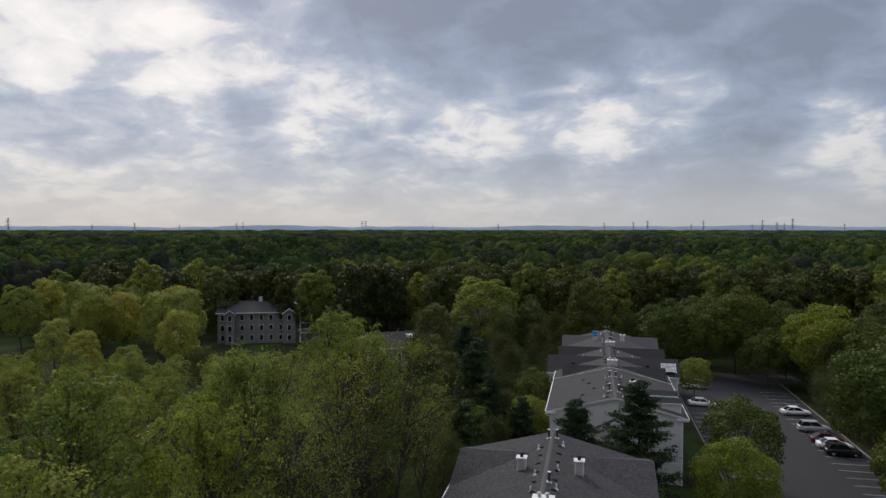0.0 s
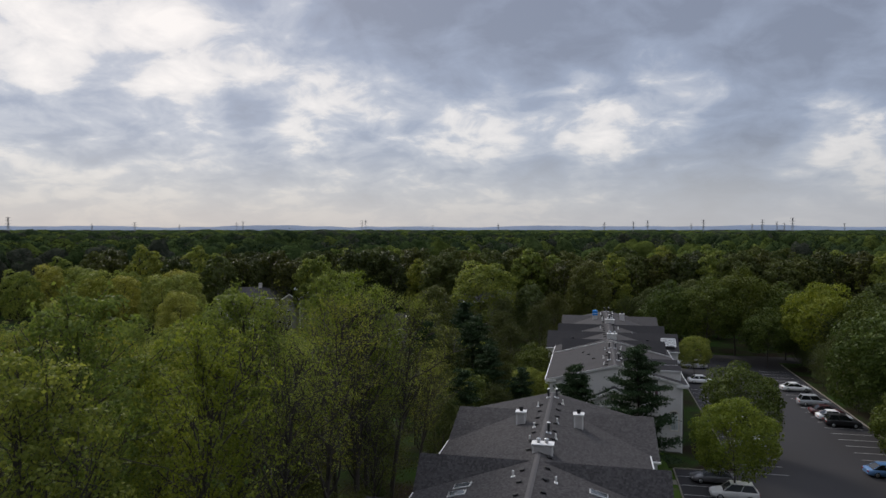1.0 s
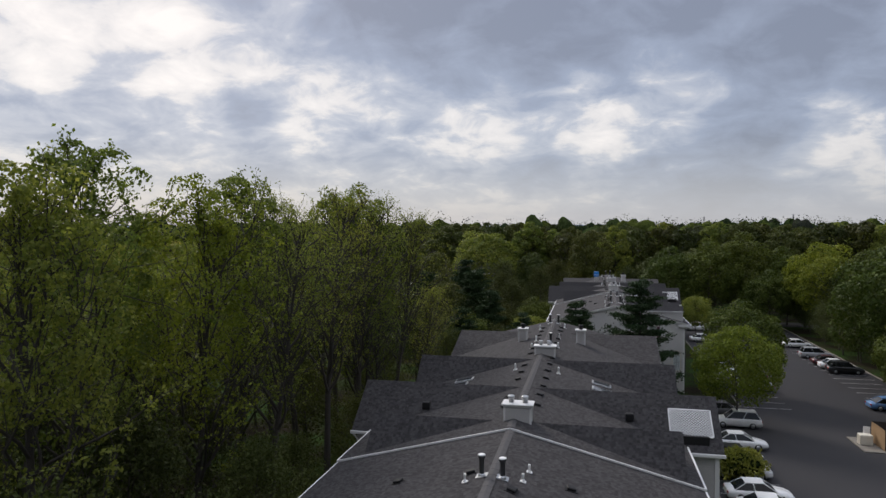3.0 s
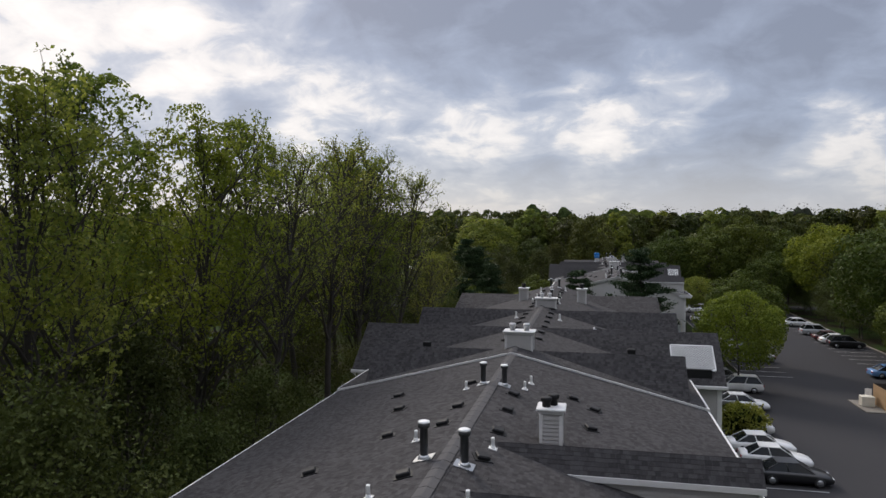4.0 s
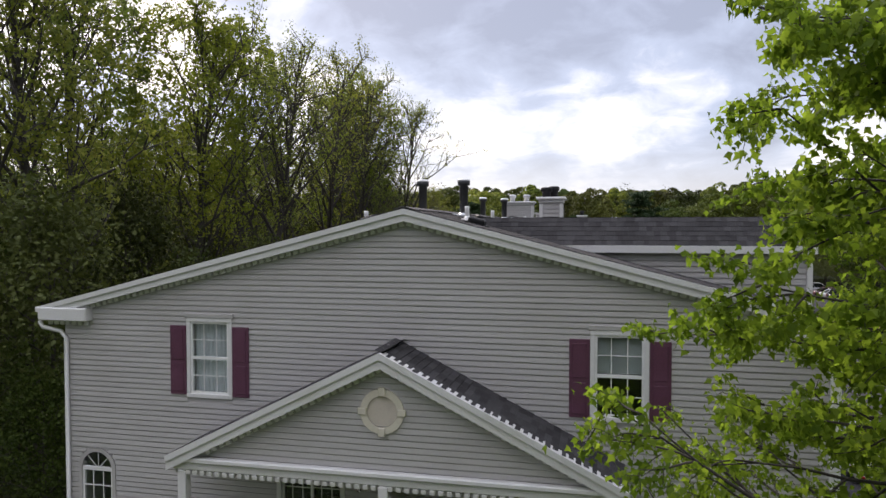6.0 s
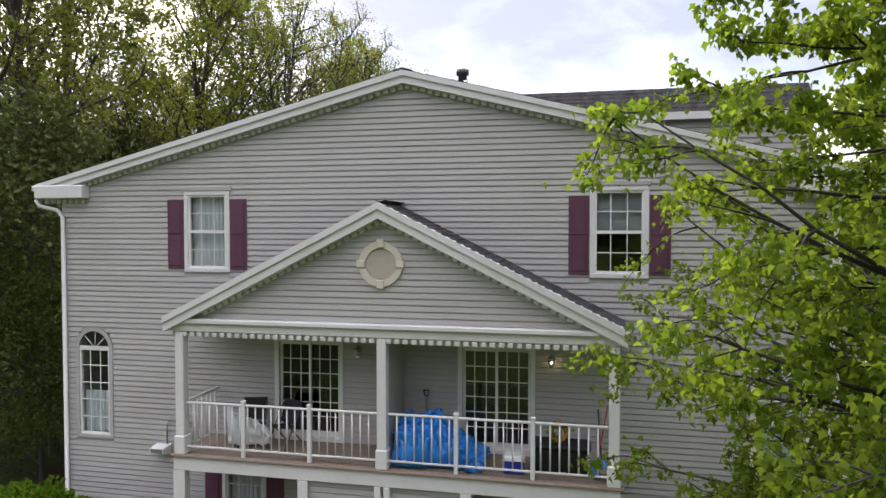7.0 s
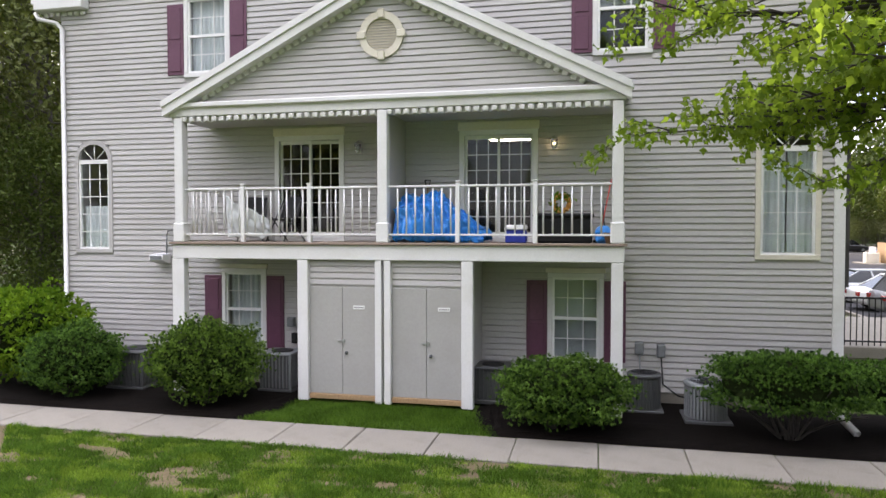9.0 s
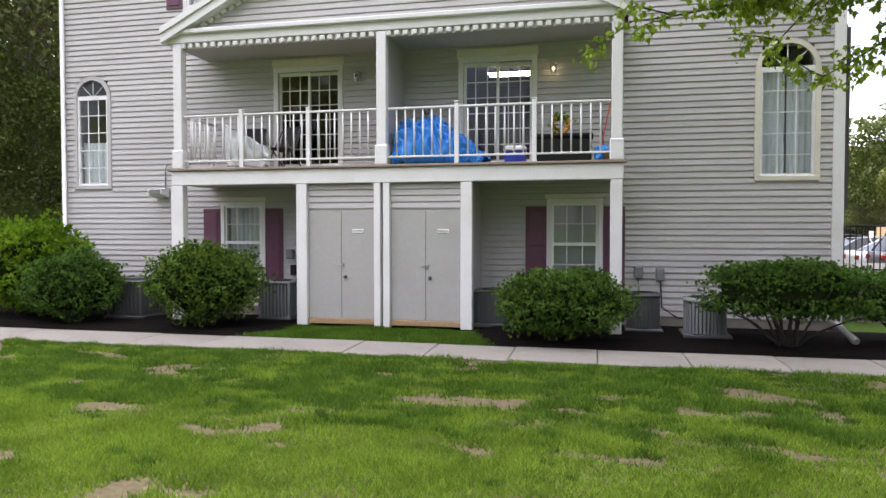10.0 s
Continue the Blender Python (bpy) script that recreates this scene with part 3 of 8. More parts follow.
def building(near, label):
    """The three-storey block with its long ridge, side wings, chimneys and gable-end porch."""
    rng = random.Random(5)
    B = thing("apartment_building", label, "apartment building", "apartment buildings")
    yA, yB, yE = 13.12, 32.0, 71.0
    lift = 0.12
    el, er = -12.47, 5.0
    # roof decks
    zl, zr = roof_z(el), roof_z(er)
    A = [([(el, yA, zl), (RIDGE_X, yA, RIDGE_Z), (RIDGE_X, yB, RIDGE_Z), (el, yB, zl)], (1, 0, PITCH)),
         ([(er, yA, zr), (er, yB, zr), (RIDGE_X, yB, RIDGE_Z), (RIDGE_X, yA, RIDGE_Z)], (-1, 0, PITCH))]
    roof_a = roof_part("roof", A, M_SHINGLE_PIECE, B, "low grey asphalt shingle roof", rng, near)
    Bp = [([(el, yB, zl + lift), (RIDGE_X, yB, RIDGE_Z + lift), (RIDGE_X, yE, RIDGE_Z + lift), (el, yE, zl + lift)], (1, 0, PITCH)),
          ([(er, yB, zr + lift), (er, yE, zr + lift), (RIDGE_X, yE, RIDGE_Z + lift), (RIDGE_X, yB, RIDGE_Z + lift)], (-1, 0, PITCH))]
    roof_b = roof_part("roof", Bp, M_SHINGLE_PIECE, B, "low grey asphalt shingle roof", rng, near)
    # ridge caps
    for y0, y1, l, roof in ((yA, yB, 0.0, roof_a), (yB, yE, lift, roof_b)):
        n = int((y1 - y0) / 0.6)
        w = (y1 - y0) / n
        prof = [(-0.20, 0.040 - 0.20 * PITCH), (-0.03, 0.045), (0.03, 0.045), (0.20, 0.040 - 0.20 * PITCH)]
        vs = [(x, yy, z - (0.008 if yy else 0.0)) for yy in (0.0, w + 0.05) for x, z in prof] + [(x, 0.0, z - 0.02) for x, z in prof]
        cap = mesh_of("ridge_cap", vs, [(i, i + 1, 5 + i, 4 + i) for i in range(3)] + [(8 + i, 9 + i, i + 1, i) for i in range(3)], M_RIDGE)
        for i in range(n):
            piece("ridge_cap", cap, Matrix.Translation((RIDGE_X, y0 + w * i, RIDGE_Z + l)), roof)
    # wings
    for wy, wz, half, x0, x1, ez in WINGS:
        planes = [([(x0, wy - half, ez), (x1, wy - half, ez), (x1, wy, wz), (x0, wy, wz)], (0, half, wz - ez)),
                  ([(x0, wy + half, ez), (x0, wy, wz), (x1, wy, wz), (x1, wy + half, ez)], (0, -half, wz - ez))]
        wing = roof_part("wing_roof", planes, M_SHINGLE_PIECE, B, "steep shingled cross gable roof", rng, near)
        for s, xe in ((-1, x0), (1, x1)):
            bm = bmesh.new()
            slab(bm, [(xe - s * 0.25, wy - half + 0.25, 0.0), (xe - s * 0.25, wy + half - 0.25, 0.0), (xe - s * 0.25, wy + half - 0.25, ez + 0.05), (xe - s * 0.25, wy, wz - 0.15), (xe - s * 0.25, wy - half + 0.25, ez + 0.05)], (-s * 2.2, 0, 0))
            ww = part("wing_wall", bm, M_SIDING, B)
            a, b = sorted((xe - s * 0.25, WALL_L if s < 0 else WALL_R))
            if abs(xe) - abs(WALL_L if s < 0 else WALL_R) > 0.8:
                siding_boards(ww, wy - half + 0.25, lambda p, q, a=a, b=b: [(a, b)], 0.2, ez, M_SIDING, joined=True)
            for t in (-1, 1):
                bm = bmesh.new()
                slab(bm, [(xe - s * 0.16, wy + t * (half - 0.05), ez - 0.10), (xe - s * 0.16, wy, wz - 0.13), (xe - s * 0.16, wy, wz - 0.33), (xe - s * 0.16, wy + t * (half - 0.05), ez - 0.30)], (-s * 0.06, 0, 0))
                part("wing_trim", bm, M_TRIM, B)
        if x0 < WALL_L - 0.8:
            part("wing_gutter", boxed(x0 - 0.05, WALL_L, wy - half - 0.12, wy - half, ez - 0.20, ez - 0.02, bev=0.02), M_TRIM, B)
            part("downspout", tube(bmesh.new(), [(x0 + 0.05, wy - half - 0.05, ez - 0.15), (x0 + 0.3, wy - half + 0.2, ez - 0.6), (x0 + 0.3, wy - half + 0.2, 0.1)], 0.05, 6), M_TRIM, B)
        if x1 > WALL_R + 0.8:
            part("wing_gutter", boxed(WALL_R + 0.6, x1 + 0.05, wy - half - 0.12, wy - half, ez - 0.20, ez - 0.02, bev=0.02), M_TRIM, B)
            part("downspout", tube(bmesh.new(), [(WALL_R + 0.7, wy - half - 0.05, ez - 0.15), (WALL_R + 0.55, wy - half - 0.05, ez - 0.35), (WALL_R + 0.3, wy - half + 0.1, ez - 0.5), (WALL_R + 0.25, wy - half + 0.2, ez - 0.9), (WALL_R + 0.25, wy - half + 0.2, 0.1)], 0.05, 6), M_TRIM, B)
            part("corner_board", boxed(x1 - 0.45, x1 - 0.22, wy - half + 0.18, wy - half + 0.28, 0.0, ez - 0.2), M_TRIM, B)
    # step between the two long roofs
    for s in (-1, 1):
        xe = el if s < 0 else er
        rake(B, xe, roof_z(xe, lift) - 0.005, RIDGE_X, RIDGE_Z + lift - 0.005, yB - 0.06, high=0.20, deep=0.06)
    # eave gutters
    bm = bmesh.new()
    for xe, s in ((el, -1), (er, 1)):
        for y0, y1, l in ((yA, yB, 0.0), (yB, yE, lift)):
            z = roof_z(xe, l)
            box(bm, min(xe, xe + s * 0.12), max(xe, xe + s * 0.12), y0, y1, z - 0.15, z - 0.02, bev=0.015)
            box(bm, min(xe, xe - s * 0.04), max(xe, xe - s * 0.04), y0 + 0.01, y1 - 0.01, z - 0.32, z - 0.12)
    part("gutter", bm, M_TRIM, B, "white metal eave gutter")
    bm = bmesh.new()
    for s, xw, xe in ((-1, WALL_L, el), (1, WALL_R, er)):
        a, b = sorted((xw, xe))
        box(bm, a, b, yA + 0.05, yE - 0.05, roof_z(xe) - 0.30, roof_z(xe) - 0.26)
    part("soffit", bm, M_TRIM, B)
    # side and back walls
    for nm, a, b in (("wall_side", WALL_L, WALL_L + 0.2), ("wall_side", WALL_R - 0.2, WALL_R)):
        part(nm, boxed(a, b, WALL_Y + 0.2, yE - 0.3, 0.0, 8.42), M_SIDING, B)
    bm = bmesh.new()
    slab(bm, [(WALL_L, yE - 0.3, 0), (WALL_R, yE - 0.3, 0), (WALL_R, yE - 0.3, 8.55), (RIDGE_X, yE - 0.3, 10.6), (WALL_L, yE - 0.3, 8.55)], (0, 0.2, 0))
    part("wall_back", bm, M_SIDING, B)
    part("floor_slab", boxed(WALL_L + 0.2, WALL_R - 0.2, WALL_Y + 0.2, yE - 0.3, -0.05, 0.05), M_CONCRETE, B)
    # low dormers on the slope towards the parking
    for dy, in ((15.35,), (19.2,)):
        zt, ez, hd = 10.60, 10.0, 0.55
        xi = RIDGE_X + (RIDGE_Z - zt) / PITCH
        x1 = 4.35
        planes = [([(xi, dy, zt), (xi + 2.1, dy - hd, ez), (x1, dy - hd, ez), (x1, dy, zt)], (0, hd, zt - ez)),
                  ([(xi, dy, zt), (x1, dy, zt), (x1, dy + hd, ez), (xi + 2.1, dy + hd, ez)], (0, -hd, zt - ez))]
        dorm = roof_part("dormer_roof", planes, M_SHINGLE_PIECE, B, "narrow shingled dormer roof", rng, near, thick=0.06)
        part("dormer_fascia", boxed(xi + 1.9, x1, dy - hd - 0.04, dy - hd, ez - 0.15, ez + 0.005), M_TRIM, dorm)
        bm = bmesh.new()
        slab(bm, [(xi + 1.9, dy - hd + 0.12, ez - 0.02), (x1 - 0.1, dy - hd + 0.12, ez - 0.02), (x1 - 0.1, dy - hd + 0.12, 8.2), (xi + 1.9, dy - hd + 0.12, 9.9)], (0, 2 * hd - 0.24, 0))
        part("dormer_wall", bm, M_SIDING, dorm)
        siding_boards(dorm, dy - hd + 0.12, lambda a, b: [(max(xi + 1.9, RIDGE_X + (RIDGE_Z - b) / PITCH), x1 - 0.1)], 8.5, ez - 0.1, M_SIDING, joined=True)
        part("dormer_corner", boxed(x1 - 0.16, x1 - 0.06, dy - hd + 0.05, dy - hd + 0.15, 8.1, ez - 0.02), M_TRIM, dorm)
    # chimneys
    chimney(B, -1.62, -0.92, 20.5, 21.2, 10.05, 11.3, [(-1.42, 20.75, 0.30, 0.13, M_BLACK), (-1.22, 21.0, 0.34, 0.13, M_BLACK)], "siding-clad chimney with white corner boards")
    chimney(B, -4.30, -2.90, 33.4, 34.2, 10.8, 11.66, [(-3.95, 33.8, 0.35, 0.13, M_METAL), (-3.25, 33.8, 0.35, 0.13, M_METAL)], "wide siding-clad ridge chimney with white cap")
    chimney(B, -4.25, -2.70, 51.6, 52.4, 10.9, 11.5, [(-3.8, 52.0, 0.35, 0.13, M_METAL), (-3.2, 52.0, 0.35, 0.13, M_METAL)], "wide siding-clad ridge chimney with white cap")
    chimney(B, -6.45, -5.65, 60.6, 61.4, 10.3, 11.45, [(-6.05, 61.0, 0.4, 0.15, M_BLACK)], "siding-clad chimney with white corner boards")
    chimney(B, -1.35, -0.55, 60.8, 61.6, 10.2, 11.45, [(-0.95, 61.2, 0.4, 0.15, M_BLACK)], "siding-clad chimney with white corner boards")
    # pipes and vents on the front roof
    for x, y, h, r in ((-4.42, 17.3, 1.0, 0.11), (-3.25, 16.9, 0.95, 0.11), (-4.2, 26.0, 0.85, 0.10), (-3.36, 25.9, 0.8, 0.10)):
        vent_pipe(roof_a, x, y, roof_z(x), h, r)
    for x, y in ((-5.15, 14.85), (-2.78, 14.8), (-5.15, 19.25), (-2.78, 18.75), (-4.8, 25.6), (-2.46, 27.4), (-2.6, 26.2)):
        vent_pipe(roof_a, x, y, roof_z(x), 0.34, 0.05, False, M_WHITE_PVC)
    for x, y in ((-7.94, 17.9), (-6.4, 20.5), (-7.1, 24.3), (-7.9, 27.0), (-4.65, 20.7), (-4.56, 22.8), (-4.75, 26.6), (-2.9, 25.0), (-2.86, 22.8), (-2.85, 20.3), (-2.93, 17.8), (-2.5, 14.4), (-4.85, 14.3), (-4.65, 16.1), (-0.78, 27.0), (0.05, 26.2), (-0.1, 23.6)):
        turtle_vent(roof_a, x, y, roof_z(x))
    for k in range(15):
        for s in (-1, 1):
            x, y = RIDGE_X + s * 0.85, 34.5 + 2.3 * k + 0.4 * s
            if min(abs(y - w[0]) for w in WINGS[:3]) > 0.9:
                turtle_vent(roof_b, x, y, roof_z(x, lift))
    for x, y in ((-4.75, 55.0), (-2.7, 56.0), (-4.7, 58.8), (-2.8, 60.5), (-4.9, 66.0), (-2.6, 67.5), (-5.2, 47.0), (-2.2, 46.5)):
        vent_pipe(roof_b, x, y, roof_z(x, lift), 0.45, 0.06, False, M_WHITE_PVC)
    for x, y in ((-3.35, 57.0), (-4.1, 69.0), (-3.3, 69.3)):
        vent_pipe(roof_b, x, y, roof_z(x, lift), 0.9, 0.10)
    for wx in (-9.7, 2.1):
        bm = boxed(wx - 0.22, wx + 0.22, 39.1, 39.5, 9.55, 9.98, bev=0.04)
        part("roof_vent", bm, M_BLACK, B, "square black box vent")
    # skylights
    for x, y, s in ((-8.75, 46.8, -1), (-8.9, 45.4, -1), (0.65, 46.9, 1), (0.65, 45.2, 1)):
        z = roof_z(x, lift)
        bm = bmesh.new()
        box(bm, -0.65, 0.65, -0.42, 0.42, 0.0, 0.10, bev=0.02)
        bmesh.ops.transform(bm, matrix=Matrix.Translation((x, y, z)) @ Matrix.Rotation(math.atan(PITCH) * s, 4, "Y"), verts=bm.verts[:])
        sk = part("skylight", bm, M_METAL, roof_b, "framed glass skylight")
        bm = bmesh.new()
        box(bm, -0.55, 0.55, -0.33, 0.33, 0.10, 0.115)
        bmesh.ops.transform(bm, matrix=Matrix.Translation((x, y, z)) @ Matrix.Rotation(math.atan(PITCH) * s, 4, "Y"), verts=bm.verts[:])
        part("skylight_glass", bm, M_SKYLIGHT, sk)
    # white lattice screen on the wide wing
    wy, wz, half, x0, x1, ez = WINGS[1]
    k = (wz - ez) / half
    ang = math.atan(k)
    bm = bmesh.new()
    W, H = 2.2, 1.75
    n = 13
    for sgn in (-1, 1):
        for i in range(-n, 2 * n):
            a = Vector((i * W / n, 0))
            b = a + Vector((H * sgn, H))
            pts = []
            for t in np.linspace(0, 1, 60):
                q = a.lerp(b, float(t))
                if 0 <= q.x <= W:
                    pts.append(q)
            if len(pts) > 2:
                p0, p1 = pts[0], pts[-1]
                d = (p1 - p0).normalized()
                nn = Vector((-d.y, d.x)) * 0.016
                h = 0.012 if sgn > 0 else 0.0
                slab(bm, [(p0.x + nn.x, p0.y + nn.y, h), (p1.x + nn.x, p1.y + nn.y, h), (p1.x - nn.x, p1.y - nn.y, h), (p0.x - nn.x, p0.y - nn.y, h)], (0, 0, 0.011))
    for a in ((-0.04, 0.02, 0, H), (W - 0.02, W + 0.04, 0, H), (0.02, W - 0.02, -0.04, 0.02), (0.02, W - 0.02, H - 0.02, H + 0.04)):
        box(bm, a[0], a[1], a[2], a[3], -0.01, 0.03)
    bmesh.ops.transform(bm, matrix=Matrix.Translation((4.25, wy - half + 0.75, ez + 0.75 * k + 0.06)) @ Matrix.Rotation(ang, 4, "X"), verts=bm.verts[:])
    part("lattice_screen", bm, M_WHITE_PVC, B, "white plastic lattice screen lying on the roof")
    part("lattice_base", boxed(4.7, 6.2, wy - half + 0.35, wy - half + 0.6, ez + 0.2, ez + 0.75, bev=0.02), M_BLACK, B)
    return B, roof_a


M_RIDGE = surface("worn_ridge_cap", (0.086, 0.083, 0.084), 0.9, 0.2, 50, 1.0, 0.4, spec=0.15)
M_SKYLIGHT = surface("skylight_glass", (0.055, 0.062, 0.066), 0.06, 0.05, 10, 2.0, 0.0)
main_building, main_roof = building(True, "three-storey grey-sided apartment building with a shingled roof")
# ---- the gable end ----
def facade(B, near):
    y = WALL_Y
    holes = [(-8.70, -7.80, 6.73, 8.30), (0.02, 0.92, 6.73, 8.30), (-11.52, -10.75, 2.88, 5.23), (2.97, 3.83, 2.88, 5.23),
             (-7.84, -6.99, 0.80, 2.37), (-0.81, 0.06, 0.80, 2.37), (-6.57, -5.22, 3.10, 5.18), (-2.57, -1.21, 3.10, 5.18)]
    bm = wall_core(WALL_L, WALL_R, y, y + 0.2, 0.0, 8.42, holes)
    slab(bm, [(WALL_L, y, 8.42), (WALL_R, y, 8.42), (WALL_R, y, 8.6), (RIDGE_X, y, 10.62), (WALL_L, y, 8.6)], (0, 0.2, 0))
    wall = part("wall_front", bm, M_SIDING, B, "grey lap siding gable wall")

    def spans(a, b):
        zt = b + 0.30
        half = min((RIDGE_Z - zt) / PITCH, 20)
        s = [(max(WALL_L + 0.02, RIDGE_X - half), min(WALL_R - 0.14, RIDGE_X + half))]
        for h in holes:
            if h[2] - 0.1 < b and h[3] + 0.1 > a:
                if h[3] > 5.2 and h[3] < 5.3:   # arched heads
                    cx, r = (h[0] + h[1]) / 2, (h[1] - h[0]) / 2 + 0.1
                    zc = h[3] + 0.1 - r
                    w = r if a < zc else math.sqrt(max(0.0, r * r - (a - zc) ** 2))
                    s = cut(s, cx - w, cx + w)
                else:
                    s = cut(s, h[0] - 0.1, h[1] + 0.1)
        return s
    siding_boards(wall, y, spans, 0.22, 10.6, M_SIDING, joined=not near)
    part("corner_board", boxed(WALL_R - 0.14, WALL_R + 0.05, y - 0.04, y + 0.15, 0.1, 8.3, bev=0.008), M_TRIM, B, "white corner board")
    part("plinth", boxed(WALL_L, WALL_R, y - 0.01, y + 0.2, -0.1, 0.22), M_CONCRETE, B)
    # main rake and its returns
    yr = 13.12
    for s, xe in ((-1, -12.47), (1, 5.0)):
        rake(B, xe, roof_z(xe) - 0.01, RIDGE_X, RIDGE_Z - 0.01, yr, high=0.25, deep=0.19)
        xi = WALL_L + 0.1 if s < 0 else WALL_R - 0.1
        # grey instead of white, to paint the shadow in the dentil gaps
        fr = part("frieze", slab(bmesh.new(), [(xi, y - 0.03, roof_z(xi) - 0.24), (RIDGE_X, y - 0.03, RIDGE_Z - 0.24), (RIDGE_X, y - 0.03, RIDGE_Z - 0.34), (xi, y - 0.03, roof_z(xi) - 0.34)], (0, 0.01, 0)), M_SIDING_TRIM, B)
        dentils(fr, xi, roof_z(xi) - 0.30, RIDGE_X, RIDGE_Z - 0.30, y - 0.05)
    for s, xw, xe in ((-1, WALL_L, -12.47), (1, WALL_R, 5.0)):
        a, b = (xe, xw + 0.75) if s < 0 else (xw - 0.75, xe)
        ret = part("eave_return", boxed(a, b, yr - 0.06, y, roof_z(xe) - 0.32, roof_z(xe) - 0.02, bev=0.02), M_TRIM, B)
        dentils(ret, a + 0.1, roof_z(xe) - 0.38, b - 0.05, roof_z(xe) - 0.38, y - 0.05)
    # downspout
    bm = bmesh.new()
    tube(bm, [(-12.5, yr + 0.05, 8.24), (-12.42, yr + 0.05, 8.10), (-12.0, y - 0.08, 8.0), (-11.86, y - 0.08, 7.85), (-11.86, y - 0.08, 0.35), (-11.86, y - 0.3, 0.12)], 0.05, 6)
    part("downspout", bm, M_TRIM, B, "white downspout")
    # upper windows
    for x0, x1, bl in ((-8.80, -7.70, None), (-0.08, 1.02, (7.55, 8.25))):
        window(B, x0, x1, 6.63, 8.40, y, curtain=[(x0 + 0.12, x1 - 0.12, 6.75, 7.5 if bl is None else 6.8), (x0 + 0.12, x1 - 0.12, 7.5, 8.3)] if bl is None else None, blind=bl, head=M_SIDING_TRIM, label="white double-hung window with grid bars")
        shutter(B, x0 - 0.40, x0 - 0.01, 6.69, 8.22, y - 0.02)
        shutter(B, x1 + 0.01, x1 + 0.40, 6.69, 8.22, y - 0.02)
    window(B, -11.62, -10.65, 2.78, 5.33, y, rows=5, sash=False, arch=True, casing_mat=M_SIDING_TRIM, curtain=[(-11.5, -11.1, 2.9, 3.85), (-11.1, -10.8, 2.9, 3.85)], label="tall arched window half covered by a pale curtain")
    window(B, 2.85, 3.95, 2.76, 5.33, y, rows=5, sash=False, arch=True, casing_mat=M_CREAM, curtain=[(2.95, 3.4, 2.9, 4.85), (3.42, 3.85, 2.9, 4.85)], label="tall arched window with drawn pale curtains")
    window(B, -7.94, -6.89, 0.70, 2.47, y, curtain=[(-7.8, -7.0, 0.82, 2.35)], head=M_CREAM, label="white double-hung window under the balcony")
    window(B, -0.91, 0.16, 0.70, 2.47, y, blind=(0.80, 2.35), head=M_CREAM, label="white double-hung window with half-drawn blind")
    for x0, x1 in ((-7.94, -6.89), (-0.91, 0.16)):
        shutter(B, x0 - 0.41, x0 - 0.01, 0.76, 2.32, y - 0.02)
        shutter(B, x1 + 0.01, x1 + 0.41, 0.76, 2.32, y - 0.02)

    # sliding balcony doors
    for x0, x1, lit in ((-6.67, -5.12, False), (-2.67, -1.11, True)):
        d = part("sliding_door", boxed(x0 - 0.03, x1 + 0.03, y - 0.06, y + 0.0, 5.28, 5.45, bev=0.01), M_CREAM, B, "glazed sliding balcony door with grid bars")
        bm = bmesh.new()
        for a in ((x0, x0 + 0.1, 3.06, 5.28), (x1 - 0.1, x1, 3.06, 5.28), (x0 + 0.1, x1 - 0.1, 5.18, 5.28), (x0 + 0.1, x1 - 0.1, 3.06, 3.14)):
            box(bm, a[0], a[1], y - 0.045, y + 0.12, a[2], a[3])
        part("door_frame", bm, M_TRIM, d)
        xm = (x0 + x1) / 2
        for i, (a, b) in enumerate(((x0 + 0.1, xm + 0.03), (xm - 0.03, x1 - 0.1))):
            yy = y + 0.03 + 0.045 * i
            bm = bmesh.new()
            for q in ((a, a + 0.05, 3.14, 5.18), (b - 0.05, b, 3.14, 5.18), (a + 0.05, b - 0.05, 5.11, 5.18), (a + 0.05, b - 0.05, 3.14, 3.26)):
                box(bm, q[0], q[1], yy, yy + 0.04, q[2], q[3])
            for c in range(1, 3):
                x = a + (b - a) * c / 3
                box(bm, x - 0.009, x + 0.009, yy + 0.008, yy + 0.02, 3.26, 5.11)
            for c in range(1, 6):
                z = 3.26 + 1.85 * c / 6
                box(bm, a + 0.05, b - 0.05, yy + 0.006, yy + 0.022, z - 0.009, z + 0.009)
            lf = part("door_leaf", bm, M_WHITE_PVC, d)
            g = part("pane", boxed(a + 0.04, b - 0.04, yy + 0.023, yy + 0.029, 3.2, 5.15), M_GLASS, lf)
            g.visible_shadow = False
        # box room; dark walls paint the dimness indoors
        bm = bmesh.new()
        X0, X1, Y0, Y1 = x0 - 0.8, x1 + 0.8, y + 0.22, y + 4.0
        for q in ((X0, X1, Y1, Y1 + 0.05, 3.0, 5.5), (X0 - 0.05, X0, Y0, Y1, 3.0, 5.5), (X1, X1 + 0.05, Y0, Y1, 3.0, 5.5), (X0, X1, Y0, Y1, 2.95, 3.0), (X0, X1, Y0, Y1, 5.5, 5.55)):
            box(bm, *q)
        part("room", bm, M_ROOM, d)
        if lit:
            bm = bmesh.new()
            for q in (0.0, 0.28):
                tube(bm, [(x0 + 0.35, y + 1.6 + q, 5.32), (x1 - 0.15, y + 1.6 + q, 5.32)], 0.02, 6)
            part("fluorescent_tube", bm, M_TUBE, d, "lit fluorescent tube")

    # ---- porch ----
    yp = 12.0
    P = part("balcony", boxed(-8.22, 0.48, 11.93, 12.06, 2.74, 3.02, bev=0.012), M_TRIM, B, "white-painted balcony with turned rail")
    part("deck_edge", boxed(-8.27, 0.53, 11.88, 12.05, 3.024, 3.07, bev=0.008), M_DECK, P)
